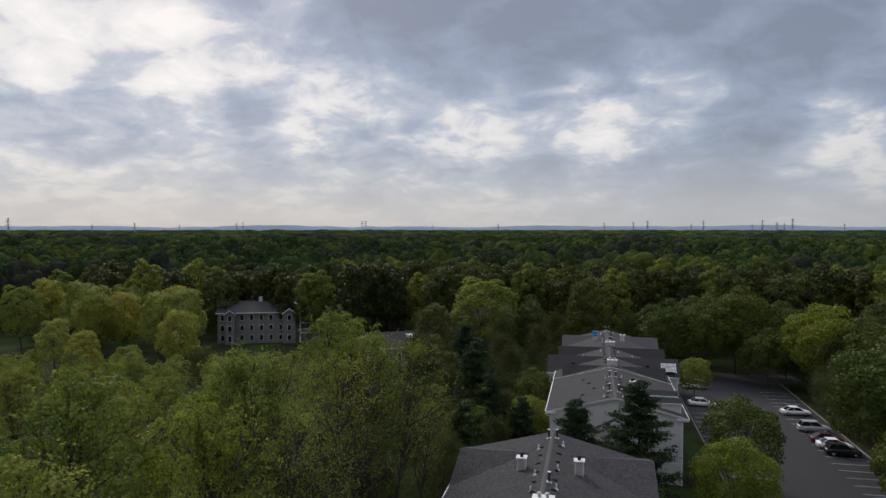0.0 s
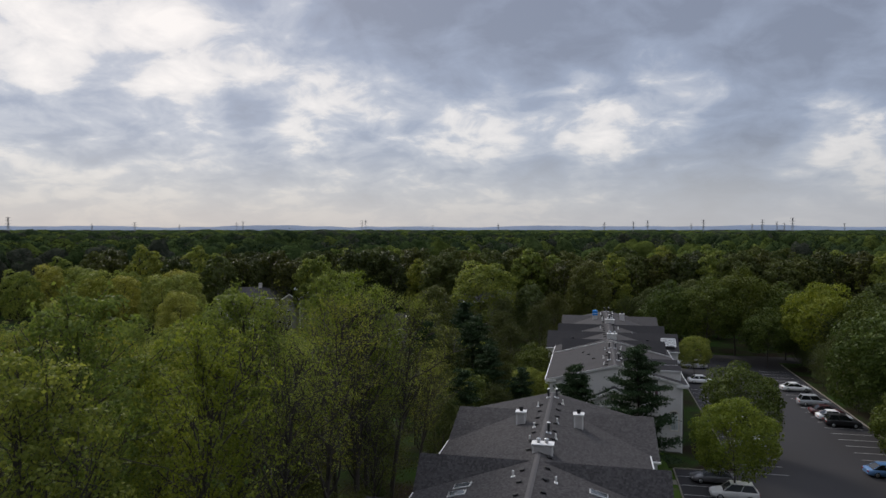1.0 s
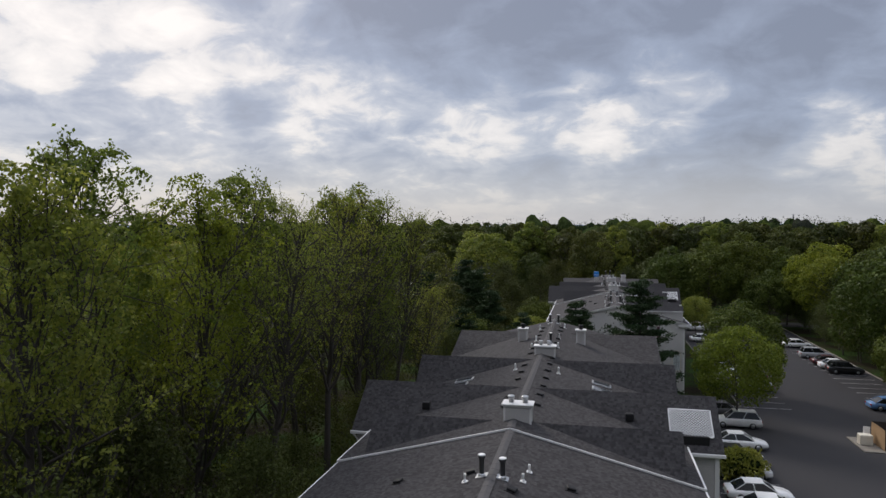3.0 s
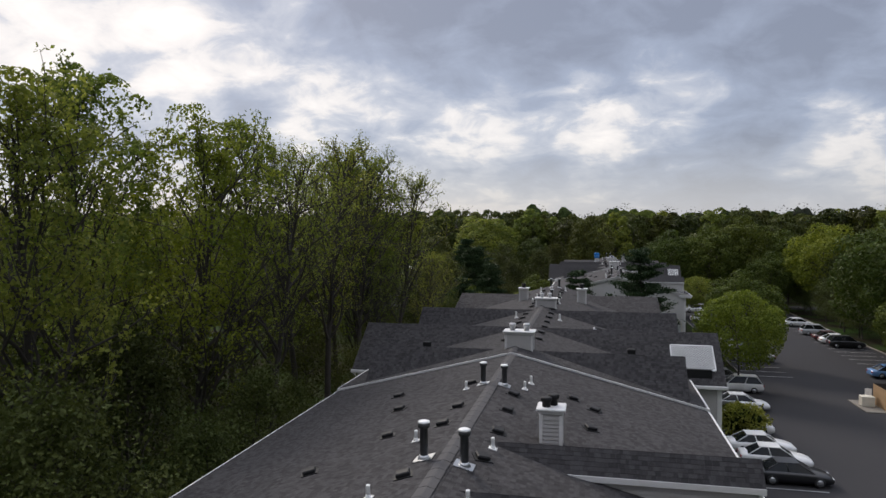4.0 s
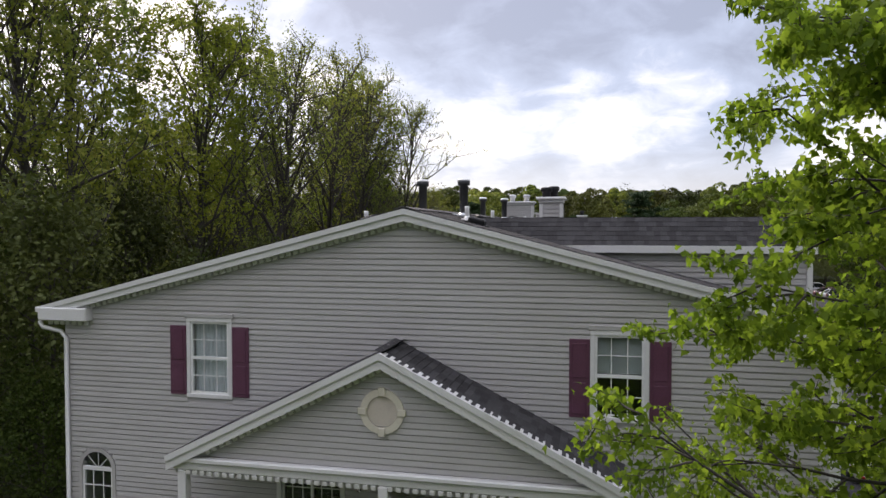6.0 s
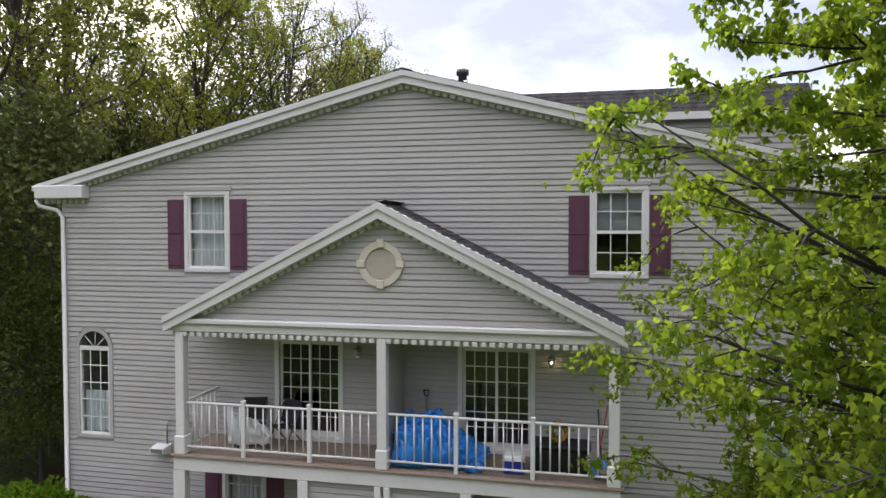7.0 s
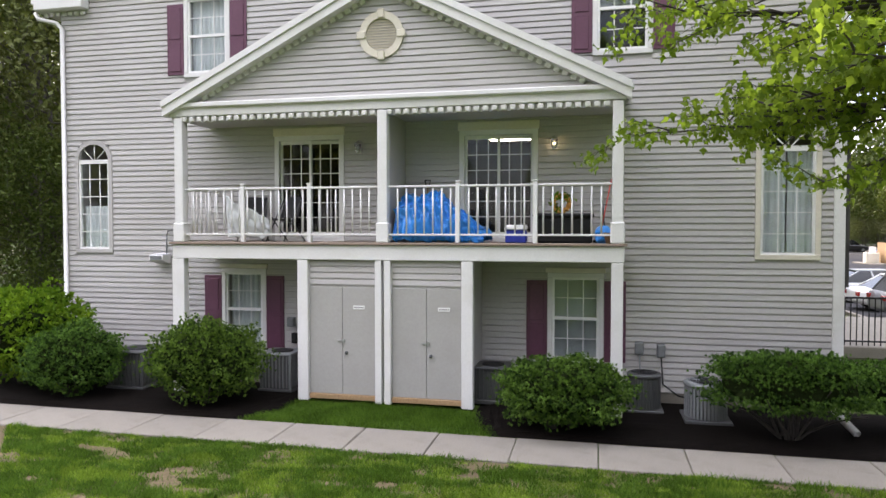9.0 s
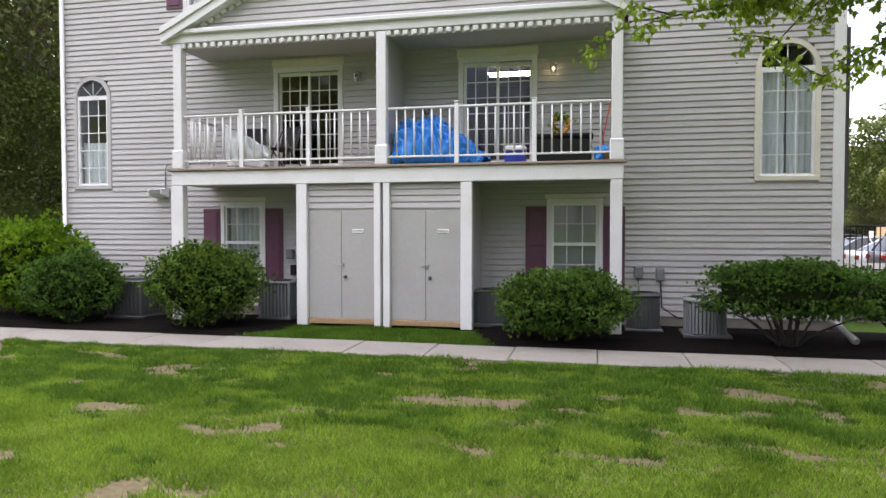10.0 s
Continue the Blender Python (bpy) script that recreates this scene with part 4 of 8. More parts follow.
    for i in range(9):
        yy = 12.06 + i * 0.139
        part("plank", boxed(-8.2, 0.46, yy, yy + 0.131, 3.03, 3.066), M_DECK, P)
    part("ceiling_board", boxed(-8.15, 0.4, 12.07, 13.29, 2.76, 2.80), M_SIDING, P)
    for x in (-8.07, -3.86, 0.365):
        bm = boxed(x - 0.092, x + 0.092, 11.93, 12.12, 3.07, 5.52, bev=0.012)
        box(bm, x - 0.118, x + 0.118, 11.905, 12.145, 3.07, 3.44, bev=0.018)
        part("post", bm, M_TRIM, P)
    for x, w in ((-8.1, 0.13), (-5.45, 0.105), (-3.945, 0.062), (-3.765, 0.062), (-2.26, 0.105), (0.365, 0.10)):
        bm = boxed(x - w, x + w, 11.93, 12.10, 0.05, 2.735, bev=0.008)
        part("post", bm, M_TRIM, P)
    # divider, storage closets under the deck
    part("divider", boxed(-3.93, -3.79, 12.14, 13.29, 3.07, 5.5), M_SIDING, P)
    bm = bmesh.new()
    for a, b in ((-5.50, -5.40), (-2.31, -2.21), (-3.90, -3.81)):
        box(bm, a, b, 12.11, 13.28, 0.05, 2.755)
    part("closet_wall", bm, M_SIDING, P)
    for a, b in ((-5.345, -4.007), (-3.703, -2.365)):
        part("closet_panel", boxed(a, b, 12.05, 12.09, 2.25, 2.735), M_SIDING, P)
        siding_boards(P, 12.05, lambda p, q, a=a, b=b: [(a, b)], 2.27, 2.735, M_SIDING)
        D = part("closet_door", boxed(a, b, 12.04, 12.075, 2.225, 2.27), M_DOOR, B, "grey double storage closet door, closed")
        m = (a + b) / 2
        for c, d in ((a + 0.01, m - 0.004), (m + 0.004, b - 0.01)):
            part("door_leaf", boxed(c, d, 12.02, 12.06, 0.185, 2.222, bev=0.004), M_DOOR, D)
        bm = bmesh.new()
        box(bm, m - 0.09, m + 0.05, 12.0, 12.02, 1.19, 1.215)
        box(bm, m + 0.02, m + 0.05, 11.985, 12.02, 1.17, 1.235)
        part("hasp", bm, M_METAL, D, "steel hasp")
        bm = bmesh.new()
        bmesh.ops.create_uvsphere(bm, u_segments=10, v_segments=6, radius=0.035, matrix=Matrix.Translation((m + 0.085, 11.99, 0.98)))
        part("knob", bm, M_DARKMETAL, D)
        sg = part("sign_plate", boxed(m + 0.22, m + 0.44, 12.008, 12.02, 1.81, 1.88), M_WHITE_PVC, D, "small white sign plate")
        bm = bmesh.new()
        for i in range(6):
            box(bm, m + 0.235 + i * 0.033, m + 0.258 + i * 0.033, 12.004, 12.008, 1.835, 1.855)
        part("lettering", bm, M_DARKMETAL, sg)
        part("threshold", boxed(a, b, 11.99, 12.10, 0.08, 0.18, bev=0.01), M_WOOD, D)
    # railing
    bal = bmesh.new()
    lathe(bal, [(0.016, 0.0), (0.016, 0.84)], (0, 0, 0), 6)
    bal_me = bpy.data.meshes.new("baluster")
    bal.to_mesh(bal_me)
    bal.free()
    bal_me.materials.append(M_TRIM)
    for a, b, mids in ((-7.96, -3.97, (-6.72, -5.33)), (-3.75, 0.26, (-2.45, -1.05))):
        bm = bmesh.new()
        box(bm, a, b, 11.985, 12.045, 4.085, 4.125, bev=0.01)
        box(bm, a, b, 11.995, 12.035, 3.20, 3.235, bev=0.006)
        R = part("railing", bm, M_TRIM, B, "white painted balcony railing")
        for m in mids:
            bm = boxed(m - 0.04, m + 0.04, 11.975, 12.055, 3.07, 4.17, bev=0.008)
            box(bm, m - 0.05, m + 0.05, 11.965, 12.065, 4.17, 4.20, bev=0.012)
            part("rail_post", bm, M_TRIM, R)
        n = int(round((b - a) / 0.165))
        for i in range(1, n):
            x = a + (b - a) * i / n
            if min(abs(x - m) for m in mids) > 0.07:
                piece("baluster", bal_me, Matrix.Translation((x, 12.015, 3.236)), R)
    R = part("railing", boxed(-8.02, -7.98, 12.15, 13.28, 4.085, 4.125), M_TRIM, B, "white balcony side railing")
    for i in range(6):
        piece("baluster", bal_me, Matrix.Translation((-8.0, 12.28 + i * 0.17, 3.236)), R)
    # ---- pediment ----
    px, pz, k = -3.89, 8.03, 0.50
    xl, xr = -8.36, 0.58
    ze = pz - k * (px - xl)
    T = part("pediment", boxed(-8.28, 0.50, 11.95, 12.10, 5.54, 5.78, bev=0.012), M_TRIM, B, "white porch pediment with dentil trim")
    part("entablature", boxed(-8.40, 0.62, 11.88, 12.05, 5.70, 5.80, bev=0.02), M_TRIM, T)
    # grey backing board, its tone stands for shadow between the dentils
    part("dentil_board", boxed(-8.26, 0.48, 12.02, 12.09, 5.43, 5.536), M_SIDING_TRIM, T)
    dentils(T, -8.2, 5.485, 0.42, 5.485, 11.995)
    bm = bmesh.new()
    slab(bm, [(xl + 0.35, 12.08, 5.79), (xr - 0.35, 12.08, 5.79), (px, 12.08, pz - 0.2)], (0, 0.1, 0))
    part("tympanum", bm, M_SIDING, T)

    def ped_spans(a, b):
        h = (pz - 0.12 - b) / k
        s = [(px - h + 0.1, px + h - 0.1)]
        zc, rr = 6.92, 0.40
        if abs((a + b) / 2 - zc) < rr:
            w = math.sqrt(rr * rr - ((a + b) / 2 - zc) ** 2)
            s = cut(s, px - w, px + w)
        return s
    siding_boards(T, 12.08, ped_spans, 5.80, 7.75, M_SIDING)
    rake(T, xl, ze + 0.036, px, pz + 0.036, 11.835, high=0.296, deep=0.24)
    rake(T, xr, ze + 0.036, px, pz + 0.036, 11.835, high=0.296, deep=0.24)
    dentils(T, xl + 0.75, ze - 0.3 + 0.375, px, pz - 0.30, 12.05)
    dentils(T, px, pz - 0.30, xr - 0.75, ze - 0.3 + 0.375, 12.05)
    part("porch_ceiling", boxed(-8.2, 0.42, 12.1, 13.29, 5.50, 5.54), M_SIDING, T)
    PR = roof_part("porch_roof", [([(xl - 0.01, 12.08, ze + 0.012), (px, 12.08, pz + 0.02), (px, 13.30, pz + 0.02), (xl - 0.01, 13.30, ze + 0.012)], (1, 0, k)),
                                  ([(xr + 0.01, 12.08, ze + 0.012), (xr + 0.01, 13.30, ze + 0.012), (px, 13.30, pz + 0.02), (px, 12.08, pz + 0.02)], (-1, 0, k))], M_SHINGLE_PIECE, B, "shingled porch gable roof", random.Random(9), lay=False, thick=0.022)
    tab = mesh_of("shingle", [(-0.175, 0, 0.016), (0.175, 0, 0.016), (0.175, 0.17, 0.003), (-0.175, 0.17, 0.003), (-0.175, 0, 0), (0.175, 0, 0)], [(0, 1, 2, 3), (4, 5, 1, 0)], M_SHINGLE_PIECE)
    L = math.hypot(px - xl, pz - ze)
    rg = random.Random(3)
    for s in (-1, 1):
        xe = xl if s < 0 else xr
        for r in range(int(L / 0.15) + 1):
            off = 0.12 if r % 2 else 0.0
            for c in range(4):
                f = r * 0.15 / L
                x, z = xe + (px - xe) * f, ze + (pz - ze) * f
                yy = 12.02 + c * 0.36 + off * 0.5
                m = Matrix.Translation((x, yy, z + 0.024 + rg.uniform(0, 0.004))) @ Matrix.Rotation(s * math.atan(k), 4, "Y") @ Matrix.Rotation(radians(-90 if s < 0 else 90), 4, "Z")
                piece("shingle", tab, m, PR)
    # round louvre
    lv = bmesh.new()
    cx, cz = -3.9, 6.92
    for i in range(24):
        a, b = 2 * math.pi * i / 24, 2 * math.pi * (i + 1) / 24
        slab(lv, [(cx + r * math.cos(t), 12.02, cz + r * math.sin(t)) for r, t in ((0.43, a), (0.43, b), (0.30, b), (0.30, a))], (0, 0.07, 0))
    for t in (0, 90, 180, 270):
        q = boxed(-0.07, 0.07, 11.99, 12.03, 0.30, 0.47, bev=0.015)
        bmesh.ops.transform(q, matrix=Matrix.Translation((cx, 0, cz)) @ Matrix.Rotation(radians(t), 4, "Y"), verts=q.verts[:])
        me = bpy.data.meshes.new("tmp")
        q.to_mesh(me)
        q.free()
        lv.from_mesh(me)
        bpy.data.meshes.remove(me)
    V = part("louvre_vent", lv, M_CREAM, T, "round cream gable vent with keystones")
    # slats stay one level up, under the pediment
    bm = bmesh.new()
    for i in range(11):
        z = cz - 0.27 + i * 0.05
        w = math.sqrt(max(0.0, 0.305 ** 2 - (z + 0.02 - cz) ** 2))
        slab(bm, [(cx - w, 12.045, z), (cx + w, 12.045, z), (cx + w, 12.075, z + 0.045), (cx - w, 12.075, z + 0.045)], (0, 0.005, 0.003))
    part("louvre_slats", bm, M_LOUVRE, T)


M_LOUVRE = surface("tan_louvre", (0.52, 0.47, 0.38), 0.5, 0.06, 30, 2.0, 0.05)
facade(main_building, True)
# ---- the like building further along the lot ----
M_SIDING = surface("pale_vinyl_siding", (0.56, 0.55, 0.54), 0.5, 0.05, 25, 0.7, 0.05, stain=(0.48, 0.465, 0.45), spread=0.07)
second_building, second_roof = building(False, "grey-sided apartment building with a shingled roof, beside pines")
facade(second_building, False)
second_building.matrix_basis = pose(6.85, 74.5, 0)
cover = boxed(0.32, 1.28, 135.02, 135.98, 11.05, 12.02, bev=0.08)
bmesh.ops.subdivide_edges(cover, edges=cover.edges[:], cuts=3, use_grid_fill=True)
for v in cover.verts:
    v.co += 0.05 * noise.noise_vector(v.co * 4.0)
tagged(part("chimney_cover", cover, M_TARP), "blue tarpaulin wrapped over a chimney top", "tarpaulin")
# ---- ground, paths, parking ----
def ground_build(nt, bsdf):
    fine = add_noise(nt, 9.0, 8.0, 0.7)
    mid = add_noise(nt, 0.55, 5.0, 0.62)
    broad = add_noise(nt, 0.02, 3.0)
    grass = ramp_of(nt, fine, [(0.3, (0.03, 0.06, 0.012)), (0.7, (0.075, 0.12, 0.026))])
    soil = ramp_of(nt, fine, [(0.3, (0.07, 0.057, 0.04)), (0.7, (0.13, 0.105, 0.075))])
    bare = mixed(nt, "MIX", ramp_of(nt, mid, [(0.56, (0, 0, 0)), (0.68, (0.85, 0.85, 0.85))]), grass, soil)
    nt.links.new(bare, bsdf.inputs["Base Color"])
    bsdf.inputs["Roughness"].default_value = 1.0
    bsdf.inputs["Specular IOR Level"].default_value = 0.03
    bump(nt, bsdf, fine, 0.6, 0.03)


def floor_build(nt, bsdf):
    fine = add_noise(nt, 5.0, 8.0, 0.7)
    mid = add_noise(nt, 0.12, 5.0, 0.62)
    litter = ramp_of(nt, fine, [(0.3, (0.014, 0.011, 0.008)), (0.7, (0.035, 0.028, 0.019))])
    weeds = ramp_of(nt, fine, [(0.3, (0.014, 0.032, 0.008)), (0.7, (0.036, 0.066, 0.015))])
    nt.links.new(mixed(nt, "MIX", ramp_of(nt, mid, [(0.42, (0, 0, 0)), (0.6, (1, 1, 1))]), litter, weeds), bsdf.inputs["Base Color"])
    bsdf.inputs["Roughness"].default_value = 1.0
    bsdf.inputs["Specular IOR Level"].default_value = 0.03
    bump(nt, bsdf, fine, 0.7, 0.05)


M_GROUND = material("patchy_lawn", ground_build)
M_FLOOR = material("woodland_floor", floor_build)


def sheet(name, x0, x1, y0, y1, z, mat, nx=2, ny=2, amp=0.0):
    xs, ys = np.linspace(x0, x1, nx), np.linspace(y0, y1, ny)
    vs = [(x, y, z + (amp * noise.noise((x * 0.35, y * 0.35, 0)) if amp else 0.0)) for y in ys for x in xs]
    fs = [(j * nx + i, j * nx + i + 1, (j + 1) * nx + i + 1, (j + 1) * nx + i) for j in range(ny - 1) for i in range(nx - 1)]
    return new(name, mesh_of(name, vs, fs, mat, True))


tagged(sheet("ground", -4900, 4900, -4900, 4900, 0.0, M_GROUND, 3, 3), "patchy green spring lawn with bare soil", "lawn", kind="structure")
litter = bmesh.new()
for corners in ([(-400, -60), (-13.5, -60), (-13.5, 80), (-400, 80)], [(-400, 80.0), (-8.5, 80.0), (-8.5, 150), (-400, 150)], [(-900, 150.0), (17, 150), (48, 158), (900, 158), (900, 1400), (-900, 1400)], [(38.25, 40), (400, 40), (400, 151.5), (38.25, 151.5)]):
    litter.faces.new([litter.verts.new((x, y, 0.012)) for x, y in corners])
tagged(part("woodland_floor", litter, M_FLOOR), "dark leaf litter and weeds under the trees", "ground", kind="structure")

# pavement slabs, laid askew past the gable end
pave = thing("pavement", "pale concrete footpath of jointed slabs", "footpath")
pave["kind"] = "structure"
SLABS = 28
for i in range(SLABS):
    x = -19.95 + i * 1.25
    bm = boxed(0.006, 1.244, 0.0, 1.12, -0.08, 0.035, bev=0.012)
    ob = part("slab", bm, M_CONCRETE, pave)
    ob.matrix_basis = pose(x, 9.39, 0.0 + random.uniform(-0.004, 0.004), random.uniform(-0.2, 0.2), random.uniform(-0.15, 0.15), 0)
# mulch beds
def bed(name, pts, h):
    bm = bmesh.new()
    a = [bm.verts.new((x, y, 0.01)) for x, y in pts]
    cx, cy = sum(p[0] for p in pts) / len(pts), sum(p[1] for p in pts) / len(pts)
    b = [bm.verts.new((x + (cx - x) * 0.06, y + (cy - y) * 0.12, h)) for x, y in pts]
    for i in range(len(pts)):
        bm.faces.new((a[i], a[(i + 1) % len(pts)], b[(i + 1) % len(pts)], b[i]))
    f = bm.faces.new(b)
    bmesh.ops.triangulate(bm, faces=[f])
    bmesh.ops.subdivide_edges(bm, edges=bm.edges[:], cuts=6, use_grid_fill=True)
    for v in bm.verts:
        if v.co.z > 0.02:
            v.co.z += 0.03 * noise.noise(v.co * 5.0)
    tagged(part(name, bm, M_MULCH), "dark shredded bark mulch bed", "mulch bed", kind="structure")


bed("mulch_bed", [(-16, 10.58), (-6.05, 10.58), (-5.6, 11.2), (-5.56, 13.28), (-16, 13.28)], 0.07)
bed("mulch_bed", [(-2.1, 13.28), (-2.1, 11.2), (-1.6, 10.58), (9, 10.58), (9, 13.28)], 0.07)

# parking lot
tagged(part("parking_lot", boxed(9.6, 38.0, 20.0, 152.0, -0.1, 0.03), M_ASPHALT), "worn grey asphalt parking lot", "parking lot", kind="structure")
tagged(part("road", boxed(9.6, 120.0, 152.05, 159.0, -0.1, 0.03), M_ASPHALT), "asphalt lane behind the lot", "road", kind="structure")
lines = thing("parking_lines", "faded white parking bay lines", "road marking")
lines["kind"] = "structure"
line_me = bpy.data.meshes.new("bay_line")
lb = boxed(-2.5, 2.5, -0.05, 0.05, 0.0, 0.006)
lb.to_mesh(line_me)
lb.free()
line_me.materials.append(M_PAINT)
for k in range(36):
    y = 46 + 2.75 * k
    piece("bay_line", line_me, pose(34.6, y, 0.031), lines)
    if k < 30:
        piece("bay_line", line_me, pose(12.2 if y < 82 else 19.5, y - 2, 0.031), lines)


def kerb(x0, y0, x1, y1):
    d = Vector((x1 - x0, y1 - y0, 0))
    n = max(1, int(d.length / 3))
    for i in range(n):
        bm = boxed(0.01, d.length / n - 0.01, -0.08, 0.08, -0.05, 0.16, bev=0.025)
        ob = part("kerb", bm, M_CONCRETE)
        ob.matrix_basis = Matrix.Translation((x0 + d.x * i / n, y0 + d.y * i / n, 0)) @ Matrix.Rotation(math.atan2(d.y, d.x), 4, "Z")
        ob.parent = kerbs


kerbs = thing("kerbs", "pale concrete kerb round the parking lot", "kerb")
kerbs["kind"] = "structure"
kerb(38.1, 42, 38.1, 150)
kerb(9.5, 22, 9.5, 82)
kerb(9.6, 82.1, 16.5, 82.1)
kerb(16.6, 82.2, 16.6, 150)
# dark floor material here also paints the shadow of the trees
tagged(part("verge", boxed(9.0, 16.5, 82.2, 151, -0.1, 0.10), M_FLOOR), "leaf-strewn verge beside the lot, tree shade put into its dark colour", "verge", kind="structure")
# footpath to the second building
tagged(part("footpath", boxed(5.2, 9.4, 77.0, 78.4, -0.05, 0.03), M_CONCRETE), "concrete path between lawn and lot", "footpath", kind="structure")
tagged(part("footpath", boxed(7.0, 8.4, 20.0, 76.9, -0.05, 0.03), M_CONCRETE), "concrete path beside the building", "footpath", kind="structure")
# ---- trees ----
def leaf_cloud(rng, centres, per, spread, size, flat=0.0):
    """Rhombic leaves round the given centres: arrays of vertices and faces."""
    c = np.repeat(np.asarray(centres), per, axis=0)
    n = len(c)
    p = c + rng.normal(0, 1, (n, 3)) * np.array(spread)
    a = rng.normal(0, 1, (n, 3))
    a[:, 2] *= (1 - flat)
    a /= np.linalg.norm(a, axis=1)[:, None] + 1e-9
    b = np.cross(a, rng.normal(0, 1, (n, 3)))
    b /= np.linalg.norm(b, axis=1)[:, None] + 1e-9
    s = (size * rng.uniform(0.6, 1.35, n))[:, None]
    up = np.cross(a, b)
    v = np.stack([p - a * s * 0.5, p + b * s * 0.32 + up * s * 0.08, p + a * s * 0.5, p - b * s * 0.32 + up * s * 0.08], 1).reshape(-1, 3)
    f = np.arange(n * 4).reshape(n, 4)
    return v, f


def branch_mesh(name, segs, mat, sides=6):
    """Tapered limbs: segs is a list of (points, radii)."""
    vs, fs = [], []
    for pts, rad in segs:
        pts = np.asarray(pts, float)
        k0 = len(vs)
        for i in range(len(pts)):
            d = pts[min(i + 1, len(pts) - 1)] - pts[max(i - 1, 0)]
            d = d / (np.linalg.norm(d) + 1e-9)
            s = np.cross(d, (0, 0, 1.0) if abs(d[2]) < 0.95 else (1.0, 0, 0))
            s /= np.linalg.norm(s) + 1e-9
            o = np.cross(d, s)
            for q in range(sides):
                t = 2 * math.pi * q / sides
                vs.append(pts[i] + rad[i] * (math.cos(t) * s + math.sin(t) * o))
        for i in range(len(pts) - 1):
            for q in range(sides):
                fs.append((k0 + i * sides + q, k0 + i * sides + (q + 1) % sides, k0 + (i + 1) * sides + (q + 1) % sides, k0 + (i + 1) * sides + q))
    return mesh_of(name, vs, fs, mat, True)


def grow(rng, base, way, length, r0, r1, n=6, wander=0.12, lift=0.1):
    pts = [np.array(base, float)]
    d = np.array(way, float)
    d /= np.linalg.norm(d)
    for i in range(n):
        d = d + rng.normal(0, wander, 3) + np.array([0, 0, lift / n])
        d /= np.linalg.norm(d)
        pts.append(pts[-1] + d * length / n)
    return np.array(pts), list(np.linspace(r0, r1, n + 1))


def tree_meshes(name, seed, h, crown_from, radius, leaves, size, leaf_mat, bark=None, limbs=22, twig=4, upright=0.9, clump=0.55, shape=1.0, trunk_r=None):
    """Trunk with limbs and twigs, and a crown of single leaves at the twig ends."""
    rng = np.random.default_rng(seed)
    tr = trunk_r or h * 0.0125
    trunk, rad = grow(rng, (0, 0, -0.1), (rng.normal(0, .03), rng.normal(0, .03), 1), h * 0.93, tr, tr * 0.12, 10, 0.035, 0.1)
    segs = [(trunk, rad)]
    tips = []
    for i in range(limbs):
        f = crown_from + (0.97 - crown_from) * ((i + rng.uniform(0, 1)) / limbs)
        j = min(int(f * 10), 9)
        base = trunk[j] + (trunk[j + 1] - trunk[j]) * (f * 10 - j)
        g = (f - crown_from) / (1 - crown_from)
        reach = radius * (math.sin(math.pi * min(1.0, 0.22 + 0.78 * g)) ** 0.7 * shape + (1 - shape) * (1 - g)) * rng.uniform(0.75, 1.15)
        reach = max(reach, radius * 0.25)
        az = i * 2.4 + rng.uniform(-0.5, 0.5)
        way = (math.cos(az), math.sin(az), upright * rng.uniform(0.6, 1.3))
        L = reach * math.hypot(1, upright)
        pts, rd = grow(rng, base, way, L, tr * 0.38 * (1.1 - g * 0.75), tr * 0.05, 6, 0.16, 0.25)
        segs.append((pts, rd))
        for q in range(twig):
            k = rng.integers(2, 6)
            w2 = np.array(way) * 0.5 + rng.normal(0, 0.7, 3) + (0, 0, 0.25)
            p2, r2 = grow(rng, pts[k], w2, L * rng.uniform(0.3, 0.55), tr * 0.10, tr * 0.03, 4, 0.2, 0.2)
            segs.append((p2, r2))
            tips += [p2[2], p2[3], p2[4]]
        tips += [pts[4], pts[5], pts[6]]
    tips.append(trunk[-1])
    tips.append(trunk[-2])
    stretch = h / max(p[2] for p in tips)
    segs = [(np.asarray(p) * (1, 1, stretch), r) for p, r in segs]
    tips = [p * (1, 1, stretch) for p in tips]
    per = max(1, leaves // len(tips))
    v, f = leaf_cloud(rng, tips, per, (clump, clump, clump * 0.8), size)
    return branch_mesh("trunk", segs, bark or M_BARK, 5), mesh_of("crown", v, f, leaf_mat)


